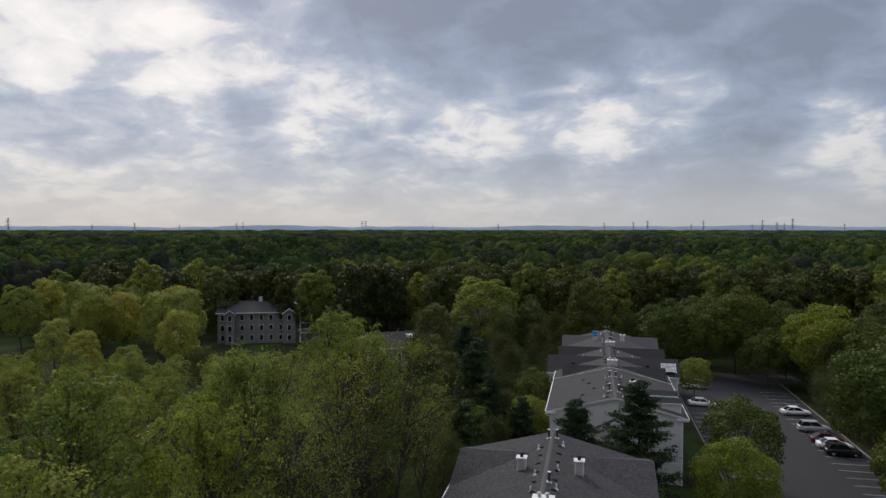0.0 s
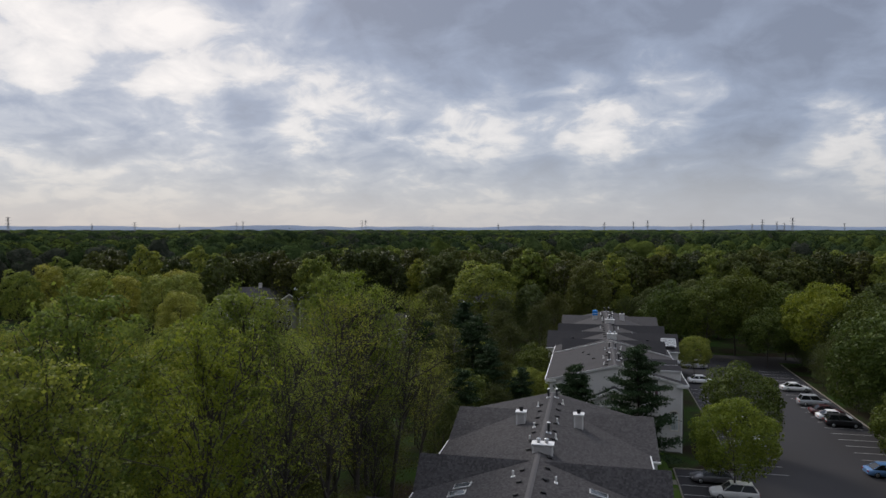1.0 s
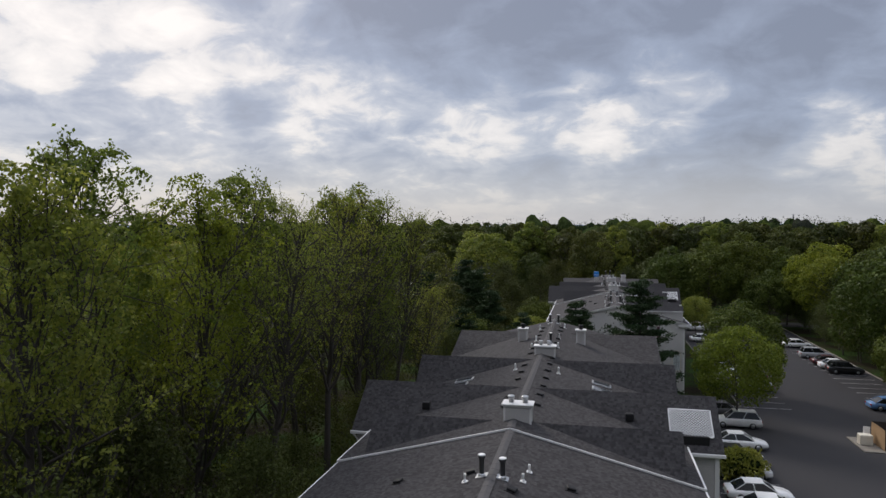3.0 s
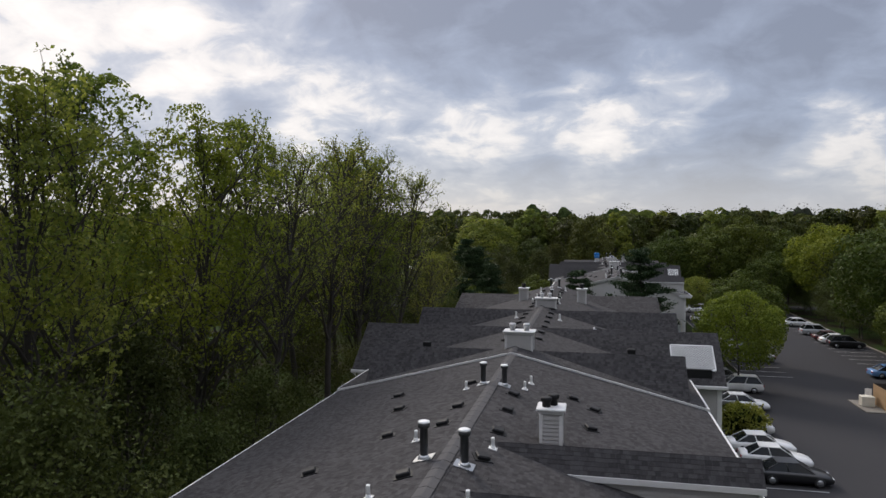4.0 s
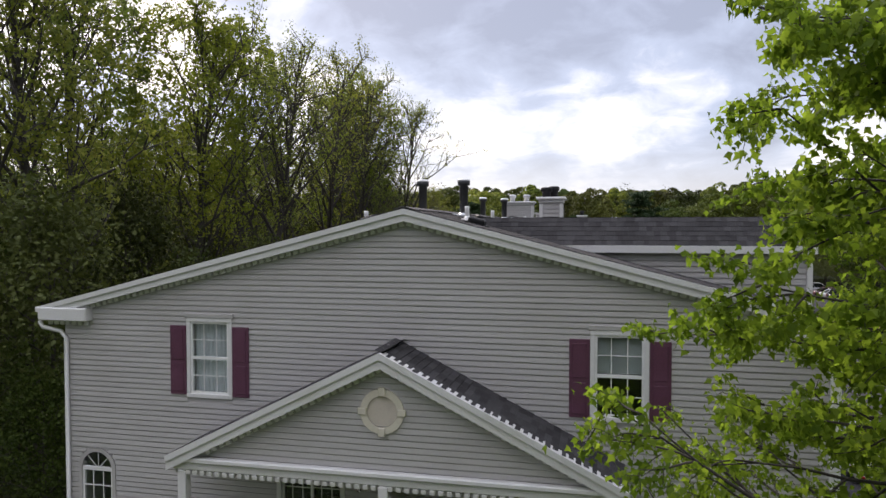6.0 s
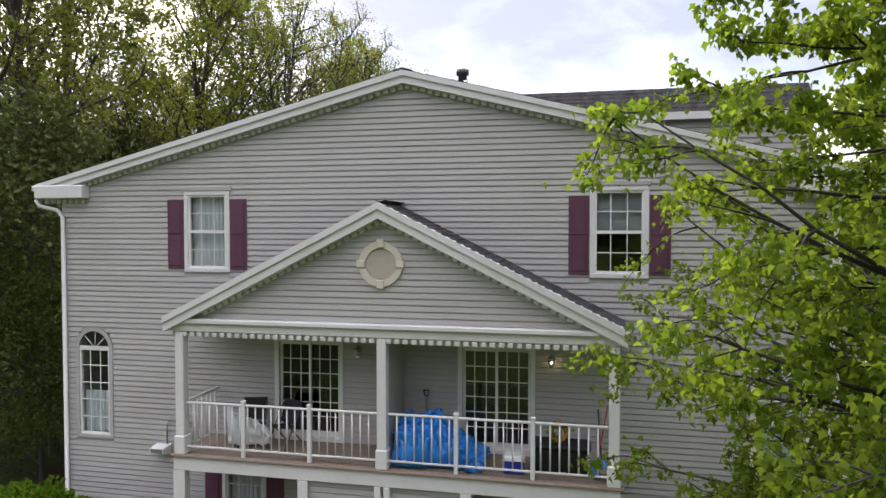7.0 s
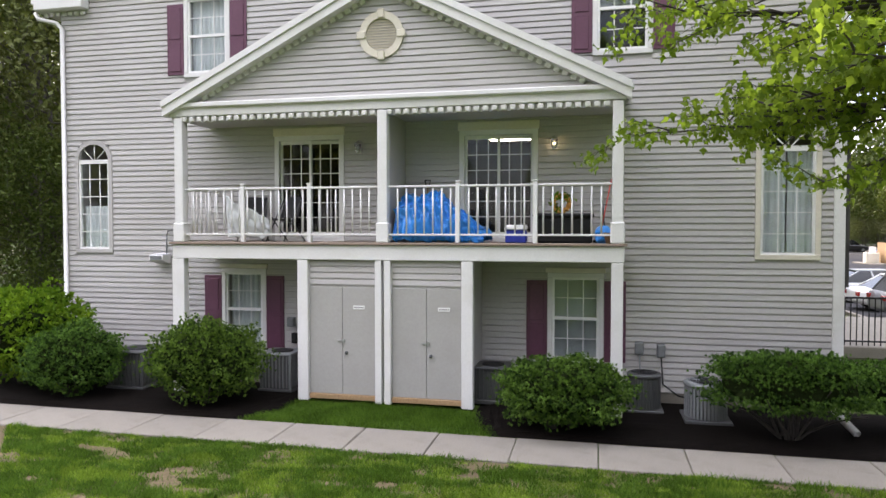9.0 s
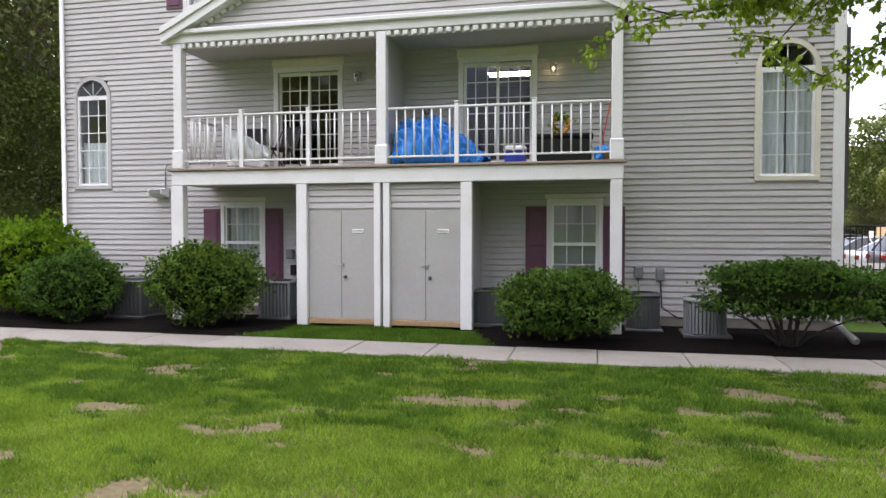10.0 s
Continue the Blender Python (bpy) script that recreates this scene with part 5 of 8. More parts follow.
def lobed_leaves(seed, h, crown_from, radius, lobes, per, size, lobe=(0.24, 0.38), tip=0.8):
    """A crown of many rounded lobes, each clad in outward leaves, on the tree's ellipsoid."""
    rng = np.random.default_rng(seed)
    zc, rz = h * (1 + crown_from) / 2, h * (1 - crown_from) / 2
    i = np.arange(lobes)
    u = 1.0 - 1.72 * (i + 0.5) / lobes
    az = i * 2.39996 + rng.uniform(-0.35, 0.35, lobes)
    q = np.sqrt(np.maximum(0.0, 1 - u * u))
    way = np.stack([q * np.cos(az), q * np.sin(az), u], 1)
    lean = rng.uniform(0.78, 1.08, (lobes, 1))
    cen = way * np.array((radius * 0.76, radius * 0.76, rz * tip)) * lean + (0, 0, zc)
    r = radius * rng.uniform(lobe[0], lobe[1], lobes)
    n = lobes * per
    out = np.repeat(way, per, axis=0)
    d = rng.normal(0, 1, (n, 3)) + out * 0.75 + (0, 0, 0.35)
    d /= np.linalg.norm(d, axis=1)[:, None]
    p = np.repeat(cen, per, axis=0) + d * np.repeat(r, per)[:, None] * rng.uniform(0.72, 1.08, (n, 1)) * (1.0, 1.0, 0.85)
    w = d + rng.normal(0, 0.5, (n, 3))
    w /= np.linalg.norm(w, axis=1)[:, None]
    a = np.cross(w, rng.normal(0, 1, (n, 3)))
    a /= np.linalg.norm(a, axis=1)[:, None]
    b = np.cross(w, a)
    sz = (size * rng.uniform(0.6, 1.35, n))[:, None]
    return np.stack([p - a * sz * 0.5, p + b * sz * 0.36, p + a * sz * 0.5, p - b * sz * 0.36], 1).reshape(-1, 3)


def crown_mesh(v, mat):
    return mesh_of("crown", v, np.arange(len(v)).reshape(-1, 4), mat)


def lobed_tree(seed, h, crown_from, radius, lobes, per, size, mat, **k):
    """Trunk and limbs inside a lobed crown."""
    wood_part, spare = tree_meshes("lobed", seed, h * 0.9, crown_from + 0.08, radius * 0.8, 40, size, mat, limbs=16, twig=3, upright=1.0, clump=0.3, shape=0.9)
    bpy.data.meshes.remove(spare)
    return wood_part, crown_mesh(lobed_leaves(seed, h, crown_from, radius, lobes, per, size, **k), mat)


def poplar(seed, mat, lobes=62, per=110):
    """A tall slender tree: bunched leaves on rising limbs below, a mounded top of small lobes."""
    limbs_, low = tree_meshes("tall", seed, 24.0, 0.26, 4.0, 6500, 0.20, mat, limbs=34, twig=6, upright=1.9, clump=0.15, shape=0.8)
    v = np.empty(len(low.vertices) * 3, dtype=np.float32)
    low.vertices.foreach_get("co", v)
    bpy.data.meshes.remove(low)
    top = lobed_leaves(seed, 24.0, 0.42, 3.7, lobes, per, 0.20, lobe=(0.15, 0.30), tip=0.92)
    return limbs_, crown_mesh(np.concatenate([v.reshape(-1, 3), top]), mat)


def make_tree(name, meshes, label, category, group, m):
    ob = new(name)
    ob.matrix_basis = m
    tagged(ob, label, category, group)
    for nm, me in zip(("trunk", "crown"), meshes):
        c = new(nm, me)
        c.parent = ob
    return ob


def spot(x, y, z=0.0, s=1.0, r=None, sz=None):
    return Matrix.Translation((x, y, z)) @ Matrix.Rotation(random.uniform(0, 6.28) if r is None else r, 4, "Z") @ Matrix.Diagonal((s, s, sz or s, 1))


# tall trees of the wood beside the building
tall = [poplar(11 + i, M_LEAF_TALL if i != 2 else M_LEAF_FRESH) for i in range(4)]
thin = [tree_meshes("thin", 31 + i, 23.0, 0.36, 3.6, 7000, 0.135, M_LEAF_TALL, limbs=30, twig=7, upright=1.7, clump=0.18, shape=0.8) for i in range(2)]
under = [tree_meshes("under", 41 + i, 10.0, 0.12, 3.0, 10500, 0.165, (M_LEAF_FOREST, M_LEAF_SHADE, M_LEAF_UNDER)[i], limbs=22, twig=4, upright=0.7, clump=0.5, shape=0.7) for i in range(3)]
# x, y, height, kind: 0-3 leafy, 4-5 thin
TALLS = [
    (-21.5, 22.5, 23.4, 0), (-24.5, 29.0, 25.1, 1), (-21.0, 32.0, 22.8, 2), (-27.5, 36.0, 18.5, 3), (-18.5, 36.5, 21.7, 4), (-23, 41, 24.3, 1), (-18.0, 44.0, 23.3, 4),
    (-21.5, 47.5, 23.7, 5), (-18.0, 50.5, 23.1, 4), (-18.6, 54.5, 23.5, 5), (-19.6, 56.5, 23.8, 2), (-18.2, 60.5, 22.7, 5), (-21.5, 65.0, 20.7, 4), (-23.5, 66, 21.2, 5),
    (-22.5, 69.5, 18.7, 5), (-30, 46, 18.5, 0), (-27, 54, 18.5, 3), (-33, 57, 18.5, 2), (-25, 64, 24.2, 1), (-33, 26, 18.5, 2), (-36, 38, 18.5, 1),
    (-40, 50, 18.5, 3), (-38, 66, 18.5, 0), (-30, 74, 18.5, 2), (-25, 78, 17, 5), (-17.0, 52.0, 15, 4), (-17.2, 66.0, 15, 5), (-17.5, 76, 14, 4),
    (-29, 18, 18.5, 3), (-45, 34, 18.5, 0), (-46, 58, 18.5, 2), (-43, 74, 17, 1), (-35, 84, 16, 3),
]
for x, y, h, k in TALLS:
    ms = (tall + thin)[k]
    make_tree("tree", ms, "tall slender deciduous tree in fresh spring leaf" if k < 4 else "tall thin tree with bare limbs and sparse leaves", "tree", "trees of the wood", spot(x, y, 0, h / (24.0 if k < 4 else 23.0)))
for x, y, h, k in ((-17.5, 19.0, 11.5, 0), (-15.5, 25.0, 9.0, 0), (-20, 26, 12, 1), (-17, 31, 9.5, 0), (-22, 36, 10, 1), (-15.6, 16.5, 6.0, 2), (-19, 16, 10, 2), (-23.5, 19, 12, 2), (-25, 22, 12, 0), (-17.0, 47, 8, 0), (-16, 73, 9, 0), (-22, 50, 10, 0), (-26, 58, 11, 1), (-20, 62, 9, 0), (-30, 40, 11, 0), (-28, 30, 11, 1), (-24, 70, 10, 0), (-34, 64, 11, 1), (-19, 40, 7, 0), (-17.5, 55, 6, 0), (-30, 80, 10, 0), (-22, 84, 9, 1), (-16.5, 36, 6, 1), (-40, 44, 12, 0), (-36, 54, 11, 1), (-15.8, 80, 8, 0), (-19, 92, 8, 0)):
    make_tree("small_tree", under[k], "low bushy tree under the tall wood", "tree", "understorey trees", spot(x, y, 0, h / 10.0))

# the depth of the wood behind them
rnd = random.Random(29)
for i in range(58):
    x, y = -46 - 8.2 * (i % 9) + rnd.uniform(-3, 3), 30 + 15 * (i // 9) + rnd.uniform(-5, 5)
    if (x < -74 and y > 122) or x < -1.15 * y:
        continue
    # lower with depth along the camera's view, so tops stay under its sight line
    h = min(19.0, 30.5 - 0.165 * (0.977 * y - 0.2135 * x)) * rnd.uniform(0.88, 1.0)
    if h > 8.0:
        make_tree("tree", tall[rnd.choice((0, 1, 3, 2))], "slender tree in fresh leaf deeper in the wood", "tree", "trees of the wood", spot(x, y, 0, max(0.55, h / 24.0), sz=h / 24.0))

# rounder trees by the lot and between the buildings
roundt = [lobed_tree(51 + i, 10.0, 0.14, 4.2, 46, 260, 0.24, (M_LEAF_UNDER, M_LEAF_FRESH, M_LEAF_TALL)[i]) for i in range(3)]
for x, y, h, k, lab in ((14.6, 74.0, 10.4, 1, "rounded green tree on a parking island"), (18.4, 88.6, 11.4, 0, "rounded green tree at the lot's edge"), (43.4, 142.0, 17.5, 1, "large rounded yellow-green tree behind the lot"),
                        (37.8, 96.0, 17.5, 0, "large green tree beside the kerb"), (33.5, 66.0, 10.6, 0, "green tree beside the dumpster pen"), (34.6, 146.0, 11.8, 0, "dark green tree at the end of the lot"), (19.0, 134.0, 7.8, 2, "small round tree beside the far building"),
                        (34.5, 80.5, 11.5, 0, "large green tree beside the kerb"), (45.5, 112, 15, 0, "large green tree beside the kerb"), (49, 134, 16, 0, "green tree behind the lot"), (47.0, 122, 13, 0, "green tree behind the lot"), (40, 73, 11, 0, "green tree beside the kerb"),
                        (24.5, 155, 17, 0, "dark green tree at the end of the lot"), (31, 159, 19, 0, "tall green tree at the end of the lot"), (17.5, 157, 16, 0, "dark green tree at the end of the lot"), (40.5, 156, 16, 0, "green tree at the end of the lot"),
                        (-8.5, 97, 8, 2, "green tree beside the far building"), (-9.0, 111, 9, 0, "bright green tree beside the far building"), (-12.0, 104, 7, 0, "bright green shrubby tree"), (-16, 88, 9, 0, "green tree at the edge of the wood")):
    make_tree("round_tree", roundt[k], lab, "tree", "rounded trees", spot(x, y, 0, h / 10.0, sz=h / 10.0 * 1.0))


def pine_meshes(seed, h):
    """A pine with uneven tiers of level boughs and flat needle sprays."""
    rng = np.random.default_rng(seed)
    trunk, rad = grow(rng, (0, 0, -0.1), (0, 0, 1), h, h * 0.013, h * 0.002, 8, 0.02, 0.0)
    segs, tips = [(trunk, rad)], []
    tiers = 13
    for t in range(tiers):
        f0 = 0.16 + 0.80 * t / (tiers - 1)
        for q in range(5 if t < tiers - 2 else 3):
            f = min(0.985, f0 + rng.uniform(-0.012, 0.012))
            j = min(int(f * 8), 7)
            base = trunk[j] + (trunk[j + 1] - trunk[j]) * (f * 8 - j)
            L = h * 0.31 * (1 - f) ** 0.62 * rng.uniform(0.45, 1.15) + 0.3
            az = q * 1.2566 + t * 0.8 + rng.uniform(-0.4, 0.4)
            pts, rd = grow(rng, base, (math.cos(az), math.sin(az), 0.10), L, 0.05, 0.01, 6, 0.08, 0.25)
            segs.append((pts, rd))
            for a in (2, 3, 4, 5, 6):
                side = np.array((-math.sin(az), math.cos(az), 0.0))
                for w in (-1, 0, 1):
                    tips.append(pts[a] + side * w * L * 0.13 * rng.uniform(0.5, 1.4) + rng.normal(0, 0.08, 3))
    v, f = leaf_cloud(rng, tips, 30, (0.26, 0.26, 0.10), 0.22)
    return branch_mesh("trunk", segs, M_DARKBARK, 5), mesh_of("crown", v, f, M_NEEDLE)


pines = [pine_meshes(71, 14.0), pine_meshes(72, 12.5)]
for x, y, h, k, wide in ((5.5, 80.8, 14.7, 0, 1.15), (-1.7, 81.6, 11.9, 1, 1.0), (-14, 92, 12, 1, 1.0), (-17, 100, 14, 1, 1.0), (-15.5, 80.5, 11, 0, 1.1), (-9.5, 92.5, 9, 1, 1.1), (-25, 101, 14, 0, 1.0), (-18, 109, 14, 0, 1.1), (-21, 118, 15, 1, 1.1)):
    f = h / (14.0 if k == 0 else 12.5)
    make_tree("pine_tree", pines[k], "dark green pine with layered boughs between the buildings", "tree", "pines", spot(x, y, 0, f * wide, sz=f))
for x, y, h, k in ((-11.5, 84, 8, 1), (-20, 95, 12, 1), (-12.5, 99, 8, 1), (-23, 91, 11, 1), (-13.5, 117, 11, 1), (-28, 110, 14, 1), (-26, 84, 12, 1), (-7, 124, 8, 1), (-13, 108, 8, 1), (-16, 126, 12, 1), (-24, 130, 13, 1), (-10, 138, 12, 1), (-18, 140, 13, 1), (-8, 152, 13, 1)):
    make_tree("small_tree", under[k], "dark deciduous tree between the blocks, with shade-tinted leaves", "tree", "understorey trees", spot(x, y, 0, h / 10.0))

# the yellow-green row and the big round tree in front of the far wood
mid = [lobed_tree(81 + i, 20.0, 0.08, 6.0, 52, 190, 0.42, (M_LEAF_FOREST, M_LEAF_LIME, M_LEAF_FOREST, M_LEAF_TALL)[i], lobe=(0.2, 0.36)) for i in range(4)]
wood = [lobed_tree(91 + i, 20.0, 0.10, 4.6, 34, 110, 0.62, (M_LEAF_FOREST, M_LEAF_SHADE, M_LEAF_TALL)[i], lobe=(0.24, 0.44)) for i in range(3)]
ROW = [(-125, 152, 18, 1), (-136, 160, 18.5, 1), (-146, 150, 18, 3), (-117, 142, 17, 3), (-152, 166, 18.5, 1), (-102, 146, 17.5, 1), (-0.5, 171, 21, 0), (-98, 150, 18.0, 1), (-100, 118, 12, 1), (-84, 110, 11, 3), (-114, 126, 13, 1), (-72, 116, 10, 0), (-106, 158, 18, 1), (-114, 148, 17, 1), (-122, 160, 17.5, 3), (-88, 132, 15, 1), (-40, 118, 13.0, 1), (-34, 146, 16, 0), (-30, 128, 12, 0), (-24, 112, 12, 0), (24, 176, 16, 2), (14, 172, 14, 2), (60, 160, 17, 2), (72, 170, 18, 0), (58, 120, 16, 0), (62, 140, 17, 2), (58, 96, 16, 2), (66, 108, 18, 0), (-14, 164, 15, 2)]
for x, y, h, k in ROW:
    make_tree("spreading_tree", mid[k], "broad spreading tree in yellow-green spring leaf" if k in (1, 3) else "broad dark green tree at the wood's edge", "tree", "spreading trees", spot(x, y, 0, h / 20.0))

make_tree("spreading_tree", mid[3], "broad round tree standing before the far wood", "tree", "spreading trees", spot(-25.5, 167, 0, 1.5, sz=1.03))

# low growth that closes the wood's edge
rnd = random.Random(23)
for i in range(64):
    if i < 40:
        x, y = -48 + 2.9 * i + rnd.uniform(-1.5, 1.5), 163 + rnd.uniform(-2, 20)
    else:
        x, y = 39.6 + rnd.uniform(0, 4), 60 + 4.0 * (i - 40) + rnd.uniform(-2, 2)
    make_tree("small_tree", under[rnd.choice((0, 1, 0))], "low bushy tree closing the wood's edge", "tree", "understorey trees", spot(x, y, 0, rnd.uniform(0.7, 1.15)))

# front rows of the far wood
rnd = random.Random(17)
for i in range(168):
    row = i // 42
    a = radians(-26 + 76 * ((i % 42) + rnd.uniform(0.1, 0.9)) / 42)
    d = 193 + row * 14 + rnd.uniform(-6, 6)
    x, y = -math.sin(a) * d, math.cos(a) * d
    if -190 < x < -55 and y < 172:
        continue
    make_tree("wood_tree", wood[rnd.choice((0, 1, 0, 1, 2))], "forest tree in dark spring green", "tree", "trees of the far wood", spot(x, y, 0, rnd.uniform(0.95, 1.2), rnd.uniform(0, 6.28)))


def dome_cloud(rng, centres, radius, high, per, size):
    """Leaf sprays over the upper side of rounded crowns, each turned outwards."""
    c = np.repeat(np.asarray(centres), per, axis=0)
    scale = np.repeat(rng.uniform(0.7, 1.3, len(centres)), per)[:, None]
    n = len(c)
    d = rng.normal(0, 1, (n, 3))
    d[:, 2] = np.abs(d[:, 2]) - 0.25
    d /= np.linalg.norm(d, axis=1)[:, None]
    p = c + d * np.array((radius, radius, high)) * scale * rng.uniform(0.8, 1.08, (n, 1))
    w = d + rng.normal(0, 0.28, (n, 3))
    w /= np.linalg.norm(w, axis=1)[:, None]
    a = np.cross(w, rng.normal(0, 1, (n, 3)))
    a /= np.linalg.norm(a, axis=1)[:, None]
    b = np.cross(w, a)
    s = (size * rng.uniform(0.6, 1.35, n))[:, None]
    v = np.stack([p - a * s * 0.5, p + b * s * 0.4, p + a * s * 0.5, p - b * s * 0.4], 1).reshape(-1, 3)
    return v, np.arange(n * 4).reshape(n, 4)


def crown_domes(rng, centres, radius, high, level):
    """Uneven mounded crowns: a ball drawn into lumps, one for each centre."""
    bm = bmesh.new()
    bmesh.ops.create_icosphere(bm, subdivisions=level, radius=1.0)
    ball = np.array([v.co[:] for v in bm.verts])
    tris = np.array([[v.index for v in f.verts] for f in bm.faces])
    bm.free()
    keep = ball[tris].mean(axis=1)[:, 2] > -0.45
    tris = tris[keep]
    c = np.asarray(centres)
    n = len(c)
    lump = np.ones((n, len(ball)))
    for freq, amp in ((3.0, 0.11), (5.0, 0.08), (9.0, 0.06 if level > 2 else 0.0)):
        k = rng.normal(0, freq, (n, 3))
        lump += amp * np.sin(k @ ball.T + rng.uniform(0, 6.28, (n, 1)))
    size = rng.uniform(0.7, 1.15, (n, 1, 1)) * np.stack([rng.uniform(0.85, 1.15, n), rng.uniform(0.85, 1.15, n), rng.uniform(0.75, 1.05, n)], 1)[:, None, :]
    v = c[:, None, :] + ball[None] * lump[:, :, None] * size * np.array((radius, radius, high))
    f = tris[None] + (np.arange(n) * len(ball))[:, None, None]
    return v.reshape(-1, 3), f.reshape(-1, 3)


def far_woods():
    """Crowns of the wood out towards the horizon, too many to count."""
    rng = np.random.default_rng(4)
    domes = [[[], []] for _ in FAR_LEAVES]
    sprays = [[[], []] for _ in FAR_LEAVES]
    # from, to, spacing, sprays a crown, spray size, crown radius, crown height, fineness
    for d0, d1, step, per, size, radius, high, level in ((244, 480, 9.0, 170, 0.7, 4.7, 8.0, 3), (480, 1000, 13.0, 50, 1.2, 6.8, 7.5, 2), (1000, 2200, 26.0, 0, 3.0, 14.0, 7.0, 2), (2200, 4600, 75.0, 0, 8.0, 42.0, 7.0, 2)):
        groups = [[] for _ in FAR_LEAVES]
        d = d0
        while d < d1:
            n = int(d * radians(84) / step)
            for i in range(n):
                a = radians(-30 + 84 * (i + rng.uniform(0, 1)) / n)
                dd = d + rng.uniform(-0.5, 0.5) * step
                px, py = -math.sin(a) * dd, math.cos(a) * dd
                z = 12.5 + 5.0 * noise.noise((px * 0.007, py * 0.007, 0.3)) + rng.uniform(-3.5, 2.5)
                g = noise.noise((px * 0.010, py * 0.010, 6.0)) * 1.3 + rng.normal(0, 0.3)
                groups[2 if g > 0.42 else 0 if g > -0.05 else 1 if g > -0.5 else 3].append((px, py, z))
            d += step * 0.9
        for k, pts in enumerate(groups):
            for store, vf in ((domes[k], crown_domes(rng, pts, radius, high, level)), (sprays[k], dome_cloud(rng, pts, radius * 1.06, high * 1.06, per, size) if per else None)):
                if vf:
                    store[1].append(vf[1] + sum(len(q) for q in store[0]))
                    store[0].append(vf[0])
    for dm, sp, mat, lab in zip(domes, sprays, FAR_LEAVES, ("mid green", "deep green", "fresh green", "grey-green, barely leafed")):
        ob = new("far_woods", mesh_of("far_woods", np.concatenate(dm[0]), np.concatenate(dm[1]), mat, True))
        tagged(ob, "endless woodland canopy of " + lab + " crowns", "woodland", kind="stuff")
        leaf = new("leaf_sprays", mesh_of("leaf_sprays", np.concatenate(sp[0]), np.concatenate(sp[1]), mat))
        leaf.parent = ob
        leaf["kind"] = "stuff"


far_woods()
# flat dark sheet below the crowns, paints the shade between them
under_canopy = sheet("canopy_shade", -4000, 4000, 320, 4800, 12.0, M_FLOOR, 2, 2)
tagged(under_canopy, "dark sheet painting the shade below the far crowns", "woodland", kind="stuff")
# the trees across the lawn, mirrored in the window panes, with a gap in their row
# out of view; its height also keeps low sky light off the porch
for i in range(26):
    x = -80 + 6.4 * i + rnd.uniform(-2, 2)
    if -14.0 < x < -3.5:
        continue
    make_tree("wood_tree", wood[i % 3], "leafy tree of the wood across the lawn", "tree", "trees across the lawn", spot(x, -33 - rnd.uniform(0, 9), 0, rnd.uniform(0.85, 1.1)))
